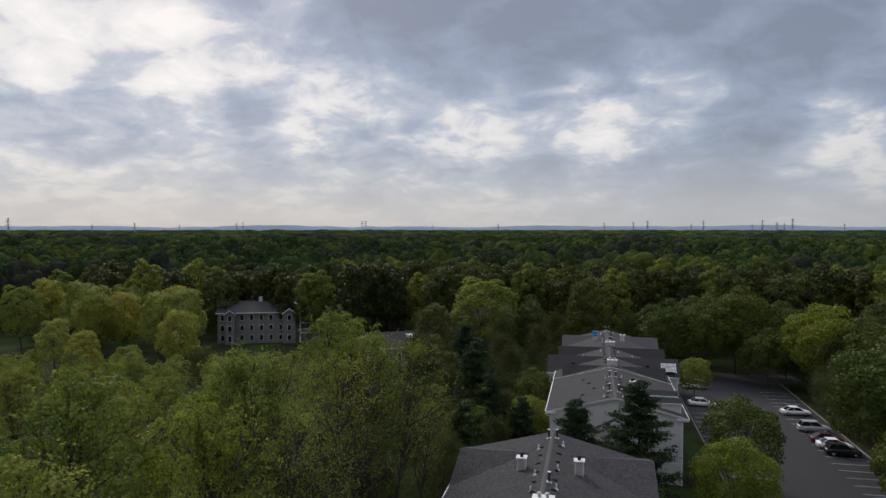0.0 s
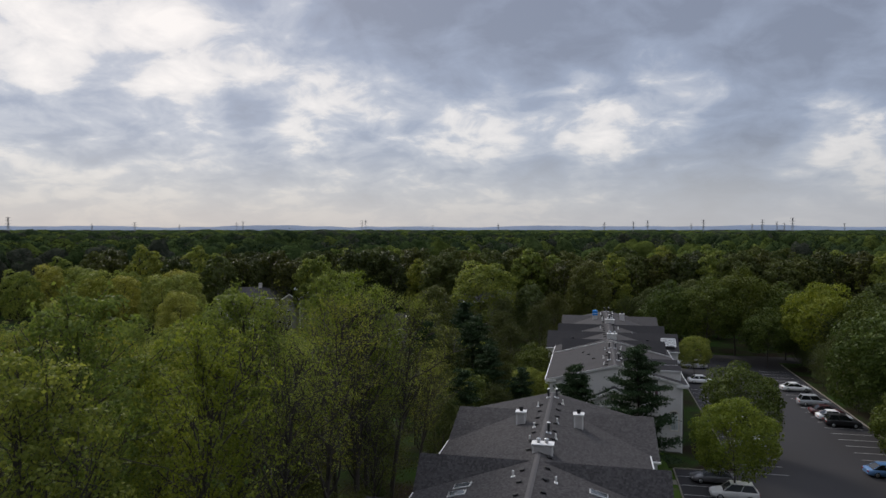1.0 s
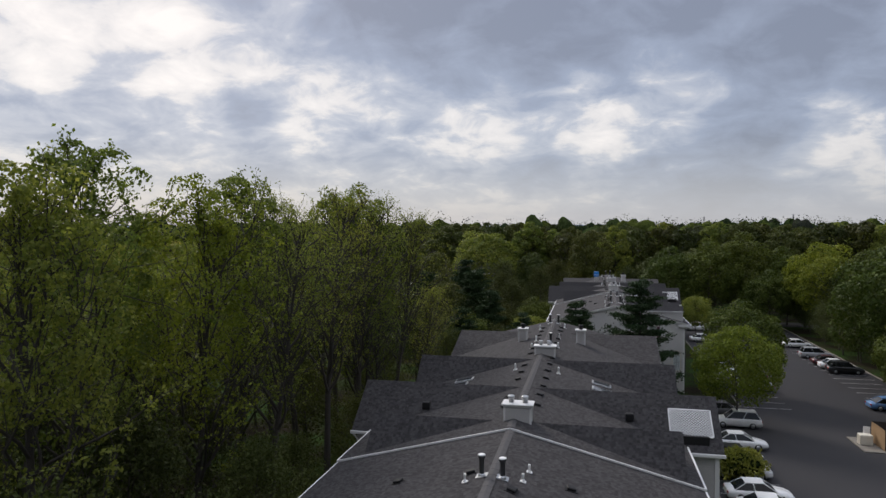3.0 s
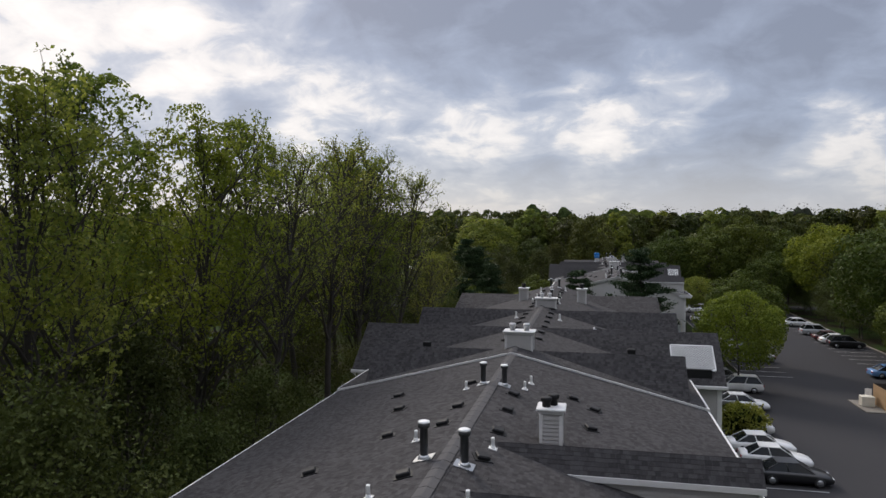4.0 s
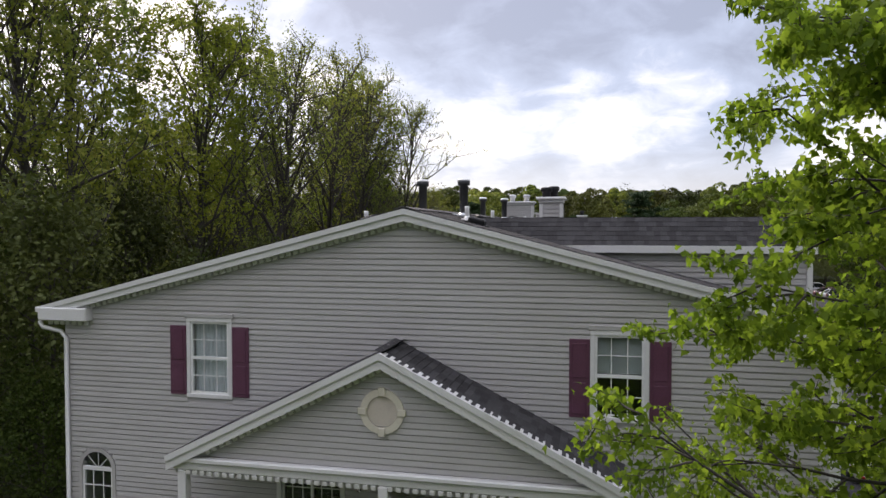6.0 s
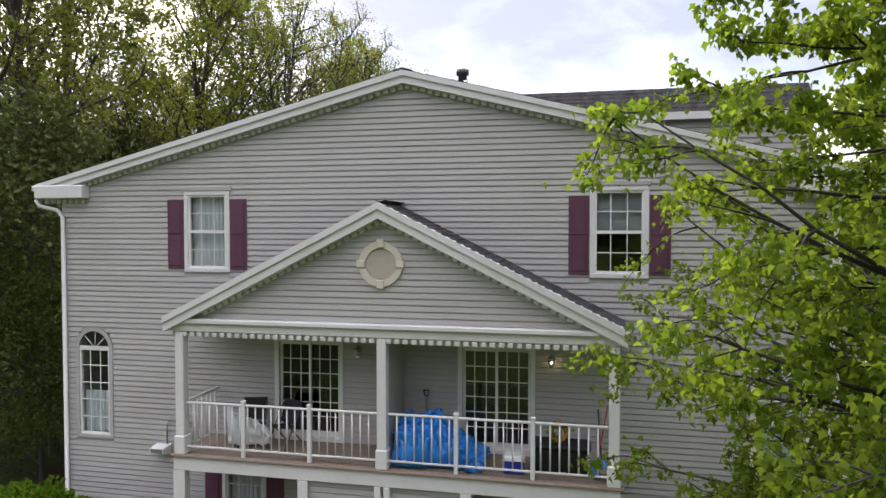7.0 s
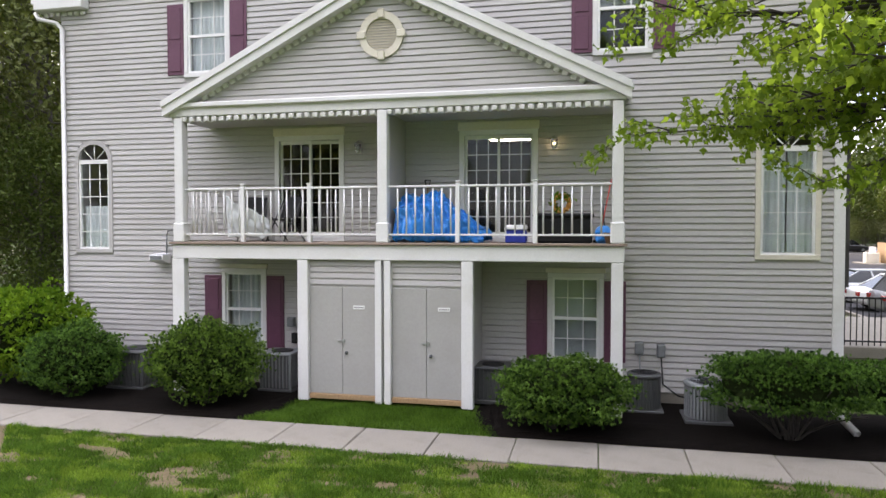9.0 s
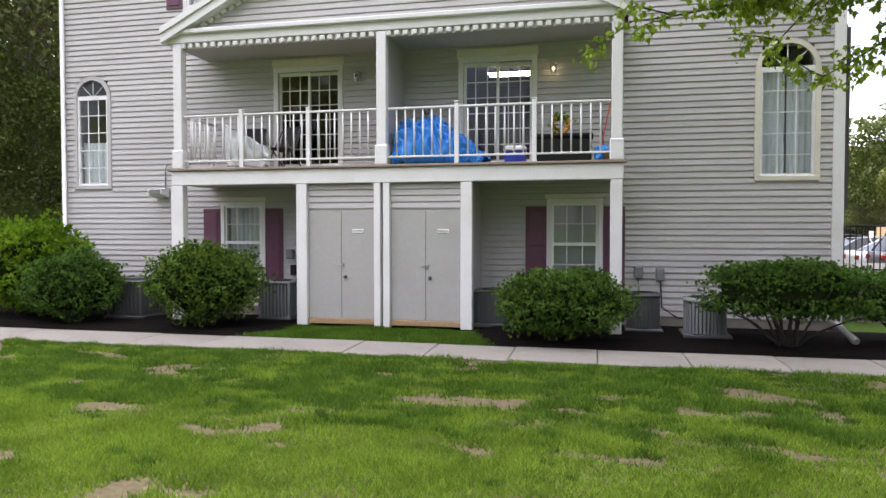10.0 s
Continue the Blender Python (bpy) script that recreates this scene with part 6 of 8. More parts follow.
# ---- the young tree at the gable's corner ----
def maple():
    rng = np.random.default_rng(7)
    T = thing("maple_tree", "young tree with bright fresh green lobed leaves", "tree", "", 4.6, 6.9, 0.0)
    h = 13.4
    trunk, rad = grow(rng, (0, 0, -0.1), (0.0, 0.02, 1), h, 0.17, 0.02, 12, 0.03, 0.05)
    segs, tips, ways = [(trunk, rad)], [], []
    limbs = 156
    for i in range(limbs):
        f = 0.32 + 0.62 * min(1.0, max(0.0, (i + rng.uniform(-2, 2)) / (limbs - 30))) ** 1.05
        j = min(int(f * 12), 11)
        base = trunk[j] + (trunk[j + 1] - trunk[j]) * (f * 12 - j)
        az = i * 2.4 + rng.uniform(-0.5, 0.5)
        if i >= limbs - 30:
            f, az = 0.33 + 0.17 * rng.uniform(), math.pi + rng.uniform(-1.0, 1.0)
            j = min(int(f * 12), 11)
            base = trunk[j] + (trunk[j + 1] - trunk[j]) * (f * 12 - j)
        L = (3.95 * math.sqrt(max(0.0, 1 - ((f - 0.52) / 0.50) ** 2)) + 0.4) * rng.uniform(0.5, 1.05)
        L *= 1.06 if f < 0.52 else 1.0
        if math.sin(az) < -0.35:
            L *= 0.66
        if i >= limbs - 30:
            L *= 1.02
        elif math.cos(az) < -0.5:
            L *= 0.88
        out = np.array((math.cos(az), math.sin(az), 0.0))
        rise = 0.10 if f < 0.42 else 0.34 if f < 0.7 else 0.42
        pts, rd = grow(rng, base, out + (0, 0, rise), L, 0.060 * (1.2 - f), 0.007, 8, 0.10, -0.16)
        segs.append((pts, rd))
        for q in range(9):
            k = 2 + (q * 7) // 9 + int(rng.integers(0, 2))
            turn = (0.5 + 0.35 * rng.uniform()) * (1 if q % 2 else -1)
            w = np.array((math.cos(az + turn), math.sin(az + turn), rng.uniform(-0.45, 0.6)))
            l2 = L * rng.uniform(0.16, 0.34) * (1.15 - 0.07 * k)
            p2, r2 = grow(rng, pts[min(k, 8)], w, l2, 0.014, 0.005, 5, 0.16, -0.22)
            segs.append((p2, r2))
            for m in (2, 3, 4, 5):
                tips.append(p2[m])
                if m > 2:
                    p3, r3 = grow(rng, p2[m], w + rng.normal(0, 0.6, 3), 0.22 * rng.uniform(0.5, 1.3), 0.005, 0.003, 3, 0.2, -0.3)
                    segs.append((p3, r3))
                    tips += [p3[2], p3[3]]
        tips += [pts[6], pts[7], pts[8], pts[8]]
    c = new("trunk", branch_mesh("trunk", segs, M_DARKBARK, 5))
    c.parent = T
    # lobed leaves that hang from the twigs in loose bunches
    tips = np.asarray(tips)
    cen = np.repeat(tips, np.where(tips[:, 2] > 8.6, 9, 5), axis=0)
    n = len(cen)
    p = cen + rng.normal(0, 1, (n, 3)) * (0.075, 0.075, 0.055) - (0, 0, 0.03)
    a = rng.normal(0, 0.55, (n, 3)) + (0, 0, -0.75)
    a /= np.linalg.norm(a, axis=1)[:, None]
    b = np.cross(a, rng.normal(0, 1, (n, 3)))
    b /= np.linalg.norm(b, axis=1)[:, None]
    s = rng.uniform(0.045, 0.092, n)[:, None]
    outline = [(0.0, -0.35), (0.30, -0.12), (0.62, 0.18), (0.30, 0.34), (0.0, 1.05), (-0.30, 0.34), (-0.62, 0.18), (-0.30, -0.12)]
    up = np.cross(a, b)
    v = np.stack([p + b * s * u + a * s * w + up * s * (0.30 * abs(u)) for u, w in outline], 1).reshape(-1, 3)
    c = new("crown", mesh_of("crown", v, np.arange(n * 8).reshape(n, 8), M_LEAF_MAPLE))
    c.parent = T


maple()
# ---- planting and things round the gable end ----
def shrub_mesh(seed, rx, ry, z0, z1, tufts, size, mat, flat_top=False, tuft=1.0, blades=20, slim=0.11):
    """A clipped shrub: outward sprays of needles or leaves over an uneven rounded body, and its stems."""
    rng = np.random.default_rng(seed)
    zc, rz = (z0 + z1) / 2, (z1 - z0) / 2
    n = tufts
    d = rng.normal(0, 1, (n, 3))
    d[:, 2] += 0.25
    d /= np.linalg.norm(d, axis=1)[:, None]
    if flat_top:
        d[:, 2] = np.sign(d[:, 2]) * np.abs(d[:, 2]) ** 0.55
    lump = np.array([0.82 + 0.24 * noise.noise(Vector(q) * 2.6 * tuft + Vector((seed, 0, 0))) + 0.13 * noise.noise(Vector(q) * 8.0) + 0.17 * noise.noise(Vector((q[0] * 4.5, q[1] * 4.5, q[2] * 11.0))) for q in d])
    depth = 1.05 - 0.25 * rng.uniform(0, 1, n) ** 0.9
    base = d * np.array((rx, ry, rz)) * (lump * depth)[:, None] * 1.16 + (0, 0, zc)
    base[:, 2] = np.maximum(base[:, 2], 0.06)
    lead = d + rng.normal(0, 0.35, (n, 3)) + (0, 0, 0.15)
    lead /= np.linalg.norm(lead, axis=1)[:, None]
    m = n * blades
    stem = np.repeat(base, blades, axis=0)
    way = np.repeat(lead, blades, axis=0) + rng.normal(0, 0.45, (m, 3))
    way /= np.linalg.norm(way, axis=1)[:, None]
    side = np.cross(way, rng.normal(0, 1, (m, 3)))
    side /= np.linalg.norm(side, axis=1)[:, None]
    s = (size * rng.uniform(0.7, 1.5, m))[:, None]
    tri = np.stack([stem + way * s * 0.55 + side * s * slim, stem + way * s, stem + way * s * 0.55 - side * s * slim], 1).reshape(-1, 3)
    k = n + 3 * np.arange(m)
    faces = np.stack([np.repeat(np.arange(n), blades), k, k + 1, k + 2], 1)
    crown = mesh_of("crown", np.concatenate([base, tri]), faces, mat)
    segs = []
    for i in range(16):
        a = rng.uniform(0, 6.28)
        r = rng.uniform(0.1, 0.75)
        segs.append(grow(rng, (0.12 * math.cos(a), 0.12 * math.sin(a), 0), (rx * r * math.cos(a), ry * r * math.sin(a), zc + 0.1), zc * 1.3, 0.022, 0.008, 5, 0.12, 0.1))
    # dark core that paints the shade inside the bush and stops see-through
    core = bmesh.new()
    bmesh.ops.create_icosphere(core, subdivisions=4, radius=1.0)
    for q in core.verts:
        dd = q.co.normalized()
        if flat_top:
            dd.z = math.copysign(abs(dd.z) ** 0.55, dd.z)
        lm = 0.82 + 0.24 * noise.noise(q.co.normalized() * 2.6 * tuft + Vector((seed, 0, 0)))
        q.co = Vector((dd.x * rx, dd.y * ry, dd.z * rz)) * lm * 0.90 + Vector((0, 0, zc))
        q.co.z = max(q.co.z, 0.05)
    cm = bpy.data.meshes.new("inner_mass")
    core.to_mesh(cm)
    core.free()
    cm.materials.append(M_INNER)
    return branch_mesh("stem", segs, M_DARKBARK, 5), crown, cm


# near-black green of the cores: inner shade put into colour
M_INNER = surface("painted_inner_shade", (0.012, 0.018, 0.006), 1.0, 0.5, 30, 4.0, 0.9, spec=0.0)


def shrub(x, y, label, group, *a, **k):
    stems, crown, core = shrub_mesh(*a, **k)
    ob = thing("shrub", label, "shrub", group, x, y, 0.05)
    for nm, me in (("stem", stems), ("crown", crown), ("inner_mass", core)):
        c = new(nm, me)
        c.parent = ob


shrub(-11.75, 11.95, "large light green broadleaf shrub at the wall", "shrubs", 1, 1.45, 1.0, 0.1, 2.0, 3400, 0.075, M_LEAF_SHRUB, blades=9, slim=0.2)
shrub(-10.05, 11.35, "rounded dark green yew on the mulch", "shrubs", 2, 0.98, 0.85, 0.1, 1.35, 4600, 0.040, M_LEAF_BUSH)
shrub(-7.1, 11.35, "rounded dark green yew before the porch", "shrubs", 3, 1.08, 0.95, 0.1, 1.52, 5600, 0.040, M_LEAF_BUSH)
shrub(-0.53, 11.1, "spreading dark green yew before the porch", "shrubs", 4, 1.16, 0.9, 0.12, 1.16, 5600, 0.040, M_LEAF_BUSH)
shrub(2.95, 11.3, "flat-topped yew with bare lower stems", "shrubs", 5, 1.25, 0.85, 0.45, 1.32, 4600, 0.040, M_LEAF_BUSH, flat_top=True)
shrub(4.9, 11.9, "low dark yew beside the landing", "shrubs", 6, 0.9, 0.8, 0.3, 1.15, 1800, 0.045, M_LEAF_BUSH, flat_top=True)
shrub(11.8, 58.0, "loose shrub with pale blossom beside the cars", "shrubs", 7, 2.0, 1.6, 0.2, 2.6, 700, 0.2, M_LEAF_LIME, blades=8, slim=0.2)


def condenser_round(x, y, r, h, mat, label):
    ob = thing("air_conditioner", label, "air conditioner", "condensers", x, y, 0.07)
    part("pad", boxed(-r - 0.03, r + 0.03, -r - 0.03, r + 0.03, -0.03, 0.04, bev=0.01), M_DARKMETAL, ob)
    bm = bmesh.new()
    lathe(bm, [(r * 0.93, 0.04), (r * 0.93, h - 0.05)], (0, 0, 0), 24)
    part("coil", bm, M_DARKMETAL, ob)
    fin = bmesh.new()
    box(fin, r * 0.93, r, -0.02, 0.02, 0.05, h - 0.06)
    me = bpy.data.meshes.new("louvre_fin")
    fin.to_mesh(me)
    fin.free()
    me.materials.append(mat)
    for k in range(36):
        piece("louvre_fin", me, pose(0, 0, 0, 0, 0, 10 * k), ob)
    bm = bmesh.new()
    lathe(bm, [(r * 1.03, h - 0.07), (r * 1.05, h - 0.03), (r * 1.0, h), (r * 0.8, h + 0.01), (r * 0.78, h - 0.04)], (0, 0, 0), 24)
    part("rim", bm, mat, ob)
    bm = bmesh.new()
    for k in range(5):
        rr = r * (0.15 + 0.14 * k)
        tube(bm, [(rr * math.cos(t), rr * math.sin(t), h + 0.012) for t in np.linspace(0, 2 * math.pi, 20)], 0.005, 4, False)
    for k in range(6):
        t = k * math.pi / 3
        tube(bm, [(0, 0, h + 0.012), (r * 0.82 * math.cos(t), r * 0.82 * math.sin(t), h + 0.012)], 0.006, 4)
    part("fan_guard", bm, M_BLACK, ob)


def condenser_square(x, y, w, h, mat, label):
    ob = thing("air_conditioner", label, "air conditioner", "condensers", x, y, 0.07)
    part("pad", boxed(-w / 2 - 0.06, w / 2 + 0.06, -w / 2 - 0.06, w / 2 + 0.06, -0.03, 0.04, bev=0.01), M_DARKMETAL, ob)
    part("coil", boxed(-w / 2 + 0.03, w / 2 - 0.03, -w / 2 + 0.03, w / 2 - 0.03, 0.04, h - 0.05), M_DARKMETAL, ob)
    for sx in (-1, 1):
        for sy in (-1, 1):
            part("corner_post", boxed(sx * w / 2 - 0.025, sx * w / 2 + 0.025, sy * w / 2 - 0.025, sy * w / 2 + 0.025, 0.04, h - 0.04, bev=0.006), mat, ob)
    me = bpy.data.meshes.new("louvre_fin")
    fin = boxed(-0.012, 0.012, -w / 2 - 0.005, -w / 2 + 0.03, 0.06, h - 0.05)
    fin.to_mesh(me)
    fin.free()
    me.materials.append(mat)
    n = 8
    for s in range(4):
        for k in range(1, n):
            piece("louvre_fin", me, pose(0, 0, 0, 0, 0, 90 * s) @ pose(-w / 2 + w * k / n, 0, 0), ob)
    bm = boxed(-w / 2 - 0.03, w / 2 + 0.03, -w / 2 - 0.03, w / 2 + 0.03, h - 0.05, h, bev=0.015)
    part("lid", bm, mat, ob)
    bm = bmesh.new()
    lathe(bm, [(w * 0.36, h + 0.002), (w * 0.36, h + 0.012), (w * 0.30, h + 0.02)], (0, 0, 0), 20)
    part("fan_guard", bm, M_BLACK, ob)


condenser_square(-9.35, 12.35, 0.76, 0.76, M_DARKMETAL, "dark grey square air conditioner condenser")
condenser_square(-6.25, 12.72, 0.62, 0.76, M_ACGREY, "pale grey slatted air conditioner condenser")
condenser_round(0.87, 12.62, 0.29, 0.66, M_DARKMETAL, "round dark air conditioner condenser with grey rim")
condenser_round(1.86, 12.18, 0.35, 0.64, M_ACGREY, "round grey finned air conditioner condenser")
condenser_square(-1.9, 12.75, 0.6, 0.66, M_DARKMETAL, "dark air conditioner condenser behind the yew")

# wall boxes and lamps
def wall_box(name, x0, x1, z0, z1, mat, label, category, deep=0.10):
    ob = part(name, boxed(x0, x1, WALL_Y - 0.025 - deep, WALL_Y - 0.02, z0, z1, bev=0.012), mat)
    lid = part("cover", boxed(x0 + 0.02, x1 - 0.02, WALL_Y - 0.04 - deep, WALL_Y - 0.026 - deep, z0 + 0.02, z1 - 0.02, bev=0.005), mat, ob)
    return tagged(ob, label, category)


wall_box("meter_box", 0.74, 0.90, 0.94, 1.18, M_ACGREY, "grey electrical disconnect box on the wall", "electrical box")
wall_box("meter_box", 1.14, 1.29, 0.90, 1.15, M_ACGREY, "pale grey electrical box on the wall", "electrical box")
wall_box("meter_box", -6.38, -6.22, 1.25, 1.45, M_ACGREY, "grey electrical box beside the shutter", "electrical box")
wall_box("meter_box", -6.28, -6.14, 0.90, 1.12, M_BLACK, "black cable box beside the shutter", "electrical box")
bm = bmesh.new()
tube(bm, [(0.82, 13.2, 0.94), (0.84, 13.15, 0.6), (0.86, 12.9, 0.45)], 0.018, 6)
tagged(part("conduit", bm, M_ACGREY), "grey conduit from box to condenser", "conduit")
bm = bmesh.new()
tube(bm, [(1.22, 13.22, 0.90), (1.25, 13.2, 0.4), (1.5, 12.95, 0.25), (1.75, 12.5, 0.3)], 0.015, 6)
tagged(part("conduit", bm, M_BLACK), "black flexible conduit to the condenser", "conduit")

F = thing("flood_light", "white box flood light with a grey face and conduit loop", "wall light", "", -9.35, 13.29, 2.62)
bm = bmesh.new()
slab(bm, [(-0.17, -0.30, 0.02), (-0.17, -0.02, -0.06), (-0.17, -0.02, 0.16), (-0.17, -0.30, 0.13)], (0.34, 0, 0))
part("housing", bm, M_WHITE_PVC, F)
part("lens", boxed(-0.14, 0.14, -0.310, -0.302, 0.03, 0.115), M_ACGREY, F)
bm = bmesh.new()
tube(bm, [(0.08, -0.03, 0.14), (0.08, -0.03, 0.55), (0.12, -0.03, 0.66), (0.26, -0.04, 0.68), (0.7, -0.05, 0.66)], 0.014, 6)
part("conduit", bm, M_ACGREY, F)


def wall_lantern(x, z, lit):
    ob = thing("wall_lantern", "small wall lantern, lit, beside the balcony door" if lit else "small unlit wall lantern beside the balcony door", "wall light", "balcony lanterns", x, WALL_Y - 0.02, z)
    part("back_plate", boxed(-0.05, 0.05, -0.03, 0.0, -0.10, 0.12, bev=0.01), M_METAL, ob)
    bm = bmesh.new()
    tube(bm, [(0, -0.02, 0.06), (0, -0.08, 0.12), (0, -0.13, 0.10)], 0.01, 6)
    part("arm", bm, M_METAL, ob)
    bm = bmesh.new()
    lathe(bm, [(0.02, 0.10), (0.085, 0.05), (0.08, 0.04), (0.075, 0.04)], (0, -0.13, 0.0), 12)
    part("cap", bm, M_METAL, ob)
    bm = bmesh.new()
    lathe(bm, [(0.07, 0.04), (0.065, -0.06), (0.035, -0.13), (0.03, -0.13)], (0, -0.13, 0.0), 12)
    g = part("glass", bm, M_GLASS, ob)
    g.visible_shadow = False
    bm = bmesh.new()
    bmesh.ops.create_uvsphere(bm, u_segments=10, v_segments=8, radius=0.032, matrix=Matrix.Translation((0, -0.13, -0.03)))
    part("bulb", bm, M_BULB if lit else M_WHITE_PVC, ob)


wall_lantern(-0.79, 5.0, True)
wall_lantern(-4.77, 5.02, False)

# ---- things on the balcony ----
def draped(name, fn, nx, ny, mat, label, category):
    """A cloth or sheet heaped over things: fn(u, v) gives its points."""
    vs = [fn(i / (nx - 1), j / (ny - 1)) for j in range(ny) for i in range(nx)]
    fs = [(j * nx + i, j * nx + i + 1, (j + 1) * nx + i + 1, (j + 1) * nx + i) for j in range(ny - 1) for i in range(nx - 1)]
    ob = new(name, mesh_of(name, vs, fs, mat, True))
    md = ob.modifiers.new("thick", "SOLIDIFY")
    md.thickness = 0.008
    return tagged(ob, label, category)


def tarp(u, v):
    x = -3.70 + 1.72 * u
    ridge = 4.10 - 0.16 * abs(math.sin(7 * u)) if u < 0.44 else 4.02 - 1.35 * (u - 0.44)
    ridge -= 2.2 * max(0.0, 0.10 - u)
    a = v * math.pi
    half = 0.40 + 0.06 * math.sin(9 * u)
    y = 12.62 - half * math.cos(a) * (0.85 + 0.3 * (1 - math.sin(a)))
    z = 3.085 + max(0.0, ridge - 3.085) * math.sin(a) ** 0.5
    crease = abs(noise.noise((u * 7 + v * 4, v * 6, 1.0))) + 0.55 * abs(noise.noise((u * 15, v * 11 + u * 5, 4.0))) + 0.3 * abs(noise.noise((u * 31, v * 23, 8.0)))
    fold = 0.24 * (0.35 - crease)
    return (x + 0.09 * noise.noise((u * 7, v * 7, 7)), y - fold * (1 if v < 0.5 else -1), max(3.075, z + fold * 0.7))


draped("blue_tarp", tarp, 96, 80, M_TARP, "bright blue plastic tarpaulin heaped over things", "tarpaulin")


def cloth(u, v):
    x = -7.35 + 0.95 * u
    z = 4.0 - 0.85 * v - 0.5 * u * (1 - v) + 0.05 * noise.noise((u * 6, v * 6, 0))
    y = 12.45 + 0.10 * v + 0.07 * noise.noise((u * 8, v * 3, 3)) - 0.08 * math.sin(6 * u)
    return (x, y, max(3.08, z))


draped("dust_sheet", cloth, 26, 26, M_CURTAIN, "white cloth draped over folded chairs", "cloth")


def folding_chair(x, y, rz):
    ob = thing("folding_chair", "dark folded camping chair on the balcony", "chair", "balcony chairs", x, y, 3.07, rz)
    for s in (-0.25, 0.25):
        for a, b in (((s, -0.3, 0), (s, 0.2, 0.85)), ((s, 0.3, 0), (s, -0.2, 0.55))):
            bm = bmesh.new()
            tube(bm, [a, b], 0.014, 6)
            part("leg", bm, M_DARKMETAL, ob)
    bm = bmesh.new()
    slab(bm, [(-0.25, 0.10, 0.48), (0.25, 0.10, 0.48), (0.25, 0.25, 0.92), (-0.25, 0.25, 0.92)], (0, 0.01, 0))
    part("backrest", bm, M_BLACK, ob)
    bm = bmesh.new()
    slab(bm, [(-0.25, -0.22, 0.45), (0.25, -0.22, 0.45), (0.25, 0.16, 0.40), (-0.25, 0.16, 0.40)], (0, 0, 0.012))
    part("seat", bm, M_BLACK, ob)


folding_chair(-6.95, 12.85, 15)
folding_chair(-6.2, 12.8, -20)
M_COOLER = surface("blue_plastic", (0.02, 0.04, 0.35), 0.4, 0.1, 30, 2.0, 0.05)
C = thing("cooler", "small blue cooler with a white lid", "cooler", "", -1.42, 12.35, 3.068)
part("tub", boxed(-0.19, 0.19, -0.14, 0.14, 0.0, 0.24, bev=0.02), M_COOLER, C)
part("lid", boxed(-0.20, 0.20, -0.15, 0.15, 0.24, 0.33, bev=0.03), M_WHITE_PVC, C)
bm = bmesh.new()
tube(bm, [(-0.2, 0, 0.2), (-0.2, -0.16, 0.26), (0.2, -0.16, 0.26), (0.2, 0, 0.2)], 0.012, 6)
part("handle", bm, M_WHITE_PVC, C)
box_ = thing("deck_box", "black plastic storage chest on the balcony", "storage box", "", -0.58, 12.6, 3.068)
part("body", boxed(-0.52, 0.52, -0.27, 0.27, 0.0, 0.46, bev=0.03), M_BLACK, box_)
part("lid", boxed(-0.55, 0.55, -0.29, 0.29, 0.46, 0.54, bev=0.03), M_BLACK, box_)
M_STRAW = surface("orange_straw", (0.55, 0.25, 0.06), 0.8, 0.3, 40, 6.0, 0.4)
bm = bmesh.new()
rg = random.Random(2)
for k in range(60):
    t = 2 * math.pi * k / 60
    c = Vector((-0.62 + 0.14 * math.cos(t), 12.6, 3.79 + 0.14 * math.sin(t)))
    bmesh.ops.create_icosphere(bm, subdivisions=1, radius=rg.uniform(0.03, 0.05), matrix=Matrix.Translation(c + Vector((rg.uniform(-.02, .02), rg.uniform(-.03, .03), rg.uniform(-.02, .02)))))
tagged(part("wreath", bm, M_STRAW), "orange and straw-coloured wreath on the chest", "wreath")
vs, fs = leaf_cloud(np.random.default_rng(3), [(-0.62 + 0.15 * math.cos(t), 12.55, 3.79 + 0.15 * math.sin(t)) for t in np.linspace(0.5, 4.5, 9)], 14, (0.04, 0.04, 0.04), 0.07)
lv = new("leaves", mesh_of("leaves", vs, fs, M_LEAF_SHRUB))
lv.parent = bpy.data.objects["wreath"]
M_RED = surface("faded_red_paint", (0.42, 0.05, 0.04), 0.5, 0.1, 30, 2.0, 0.05)
for a, b, mat, lab in (((0.05, 12.7, 3.07), (0.28, 12.95, 4.25), M_RED, "red-handled garden tool leaning on the wall"), ((0.18, 12.6, 3.07), (0.10, 13.2, 4.1), M_DARKMETAL, "dark garden tool leaning on the wall"), ((-3.30, 12.95, 3.07), (-3.30, 13.2, 4.18), M_WOOD, "shovel with a wooden handle behind the tarpaulin")):
    ob = thing("garden_tool", lab, "garden tool", "garden tools", *a)
    bm = bmesh.new()
    d = Vector(b) - Vector(a)
    tube(bm, [(0, 0, 0), d], 0.015, 6)
    part("handle", bm, mat, ob)
    bm = bmesh.new()
    if mat == M_WOOD:
        tube(bm, [d + Vector((-0.06, 0, 0.12)), d + Vector((-0.03, 0, 0.02)), d, d + Vector((0.03, 0, 0.02)), d + Vector((0.06, 0, 0.12)), d + Vector((-0.06, 0, 0.12))], 0.013, 6)
    else:
        box(bm, -0.1, 0.1, -0.02, 0.02, 0.0, 0.05)
    part("grip", bm, M_BLACK, ob)
bag = bmesh.new()
bmesh.ops.create_icosphere(bag, subdivisions=3, radius=0.17, matrix=Matrix.Translation((0.12, 12.35, 3.22)) @ Matrix.Diagonal((0.9, 0.8, 1.0, 1)))
for v in bag.verts:
    v.co += 0.04 * noise.noise(v.co * 9) * Vector((1, 1, 1))
    v.co.z = max(v.co.z, 3.069)
tagged(part("plastic_bag", bag, M_TARP), "crumpled blue plastic bag by the post", "bag")
pot = bmesh.new()
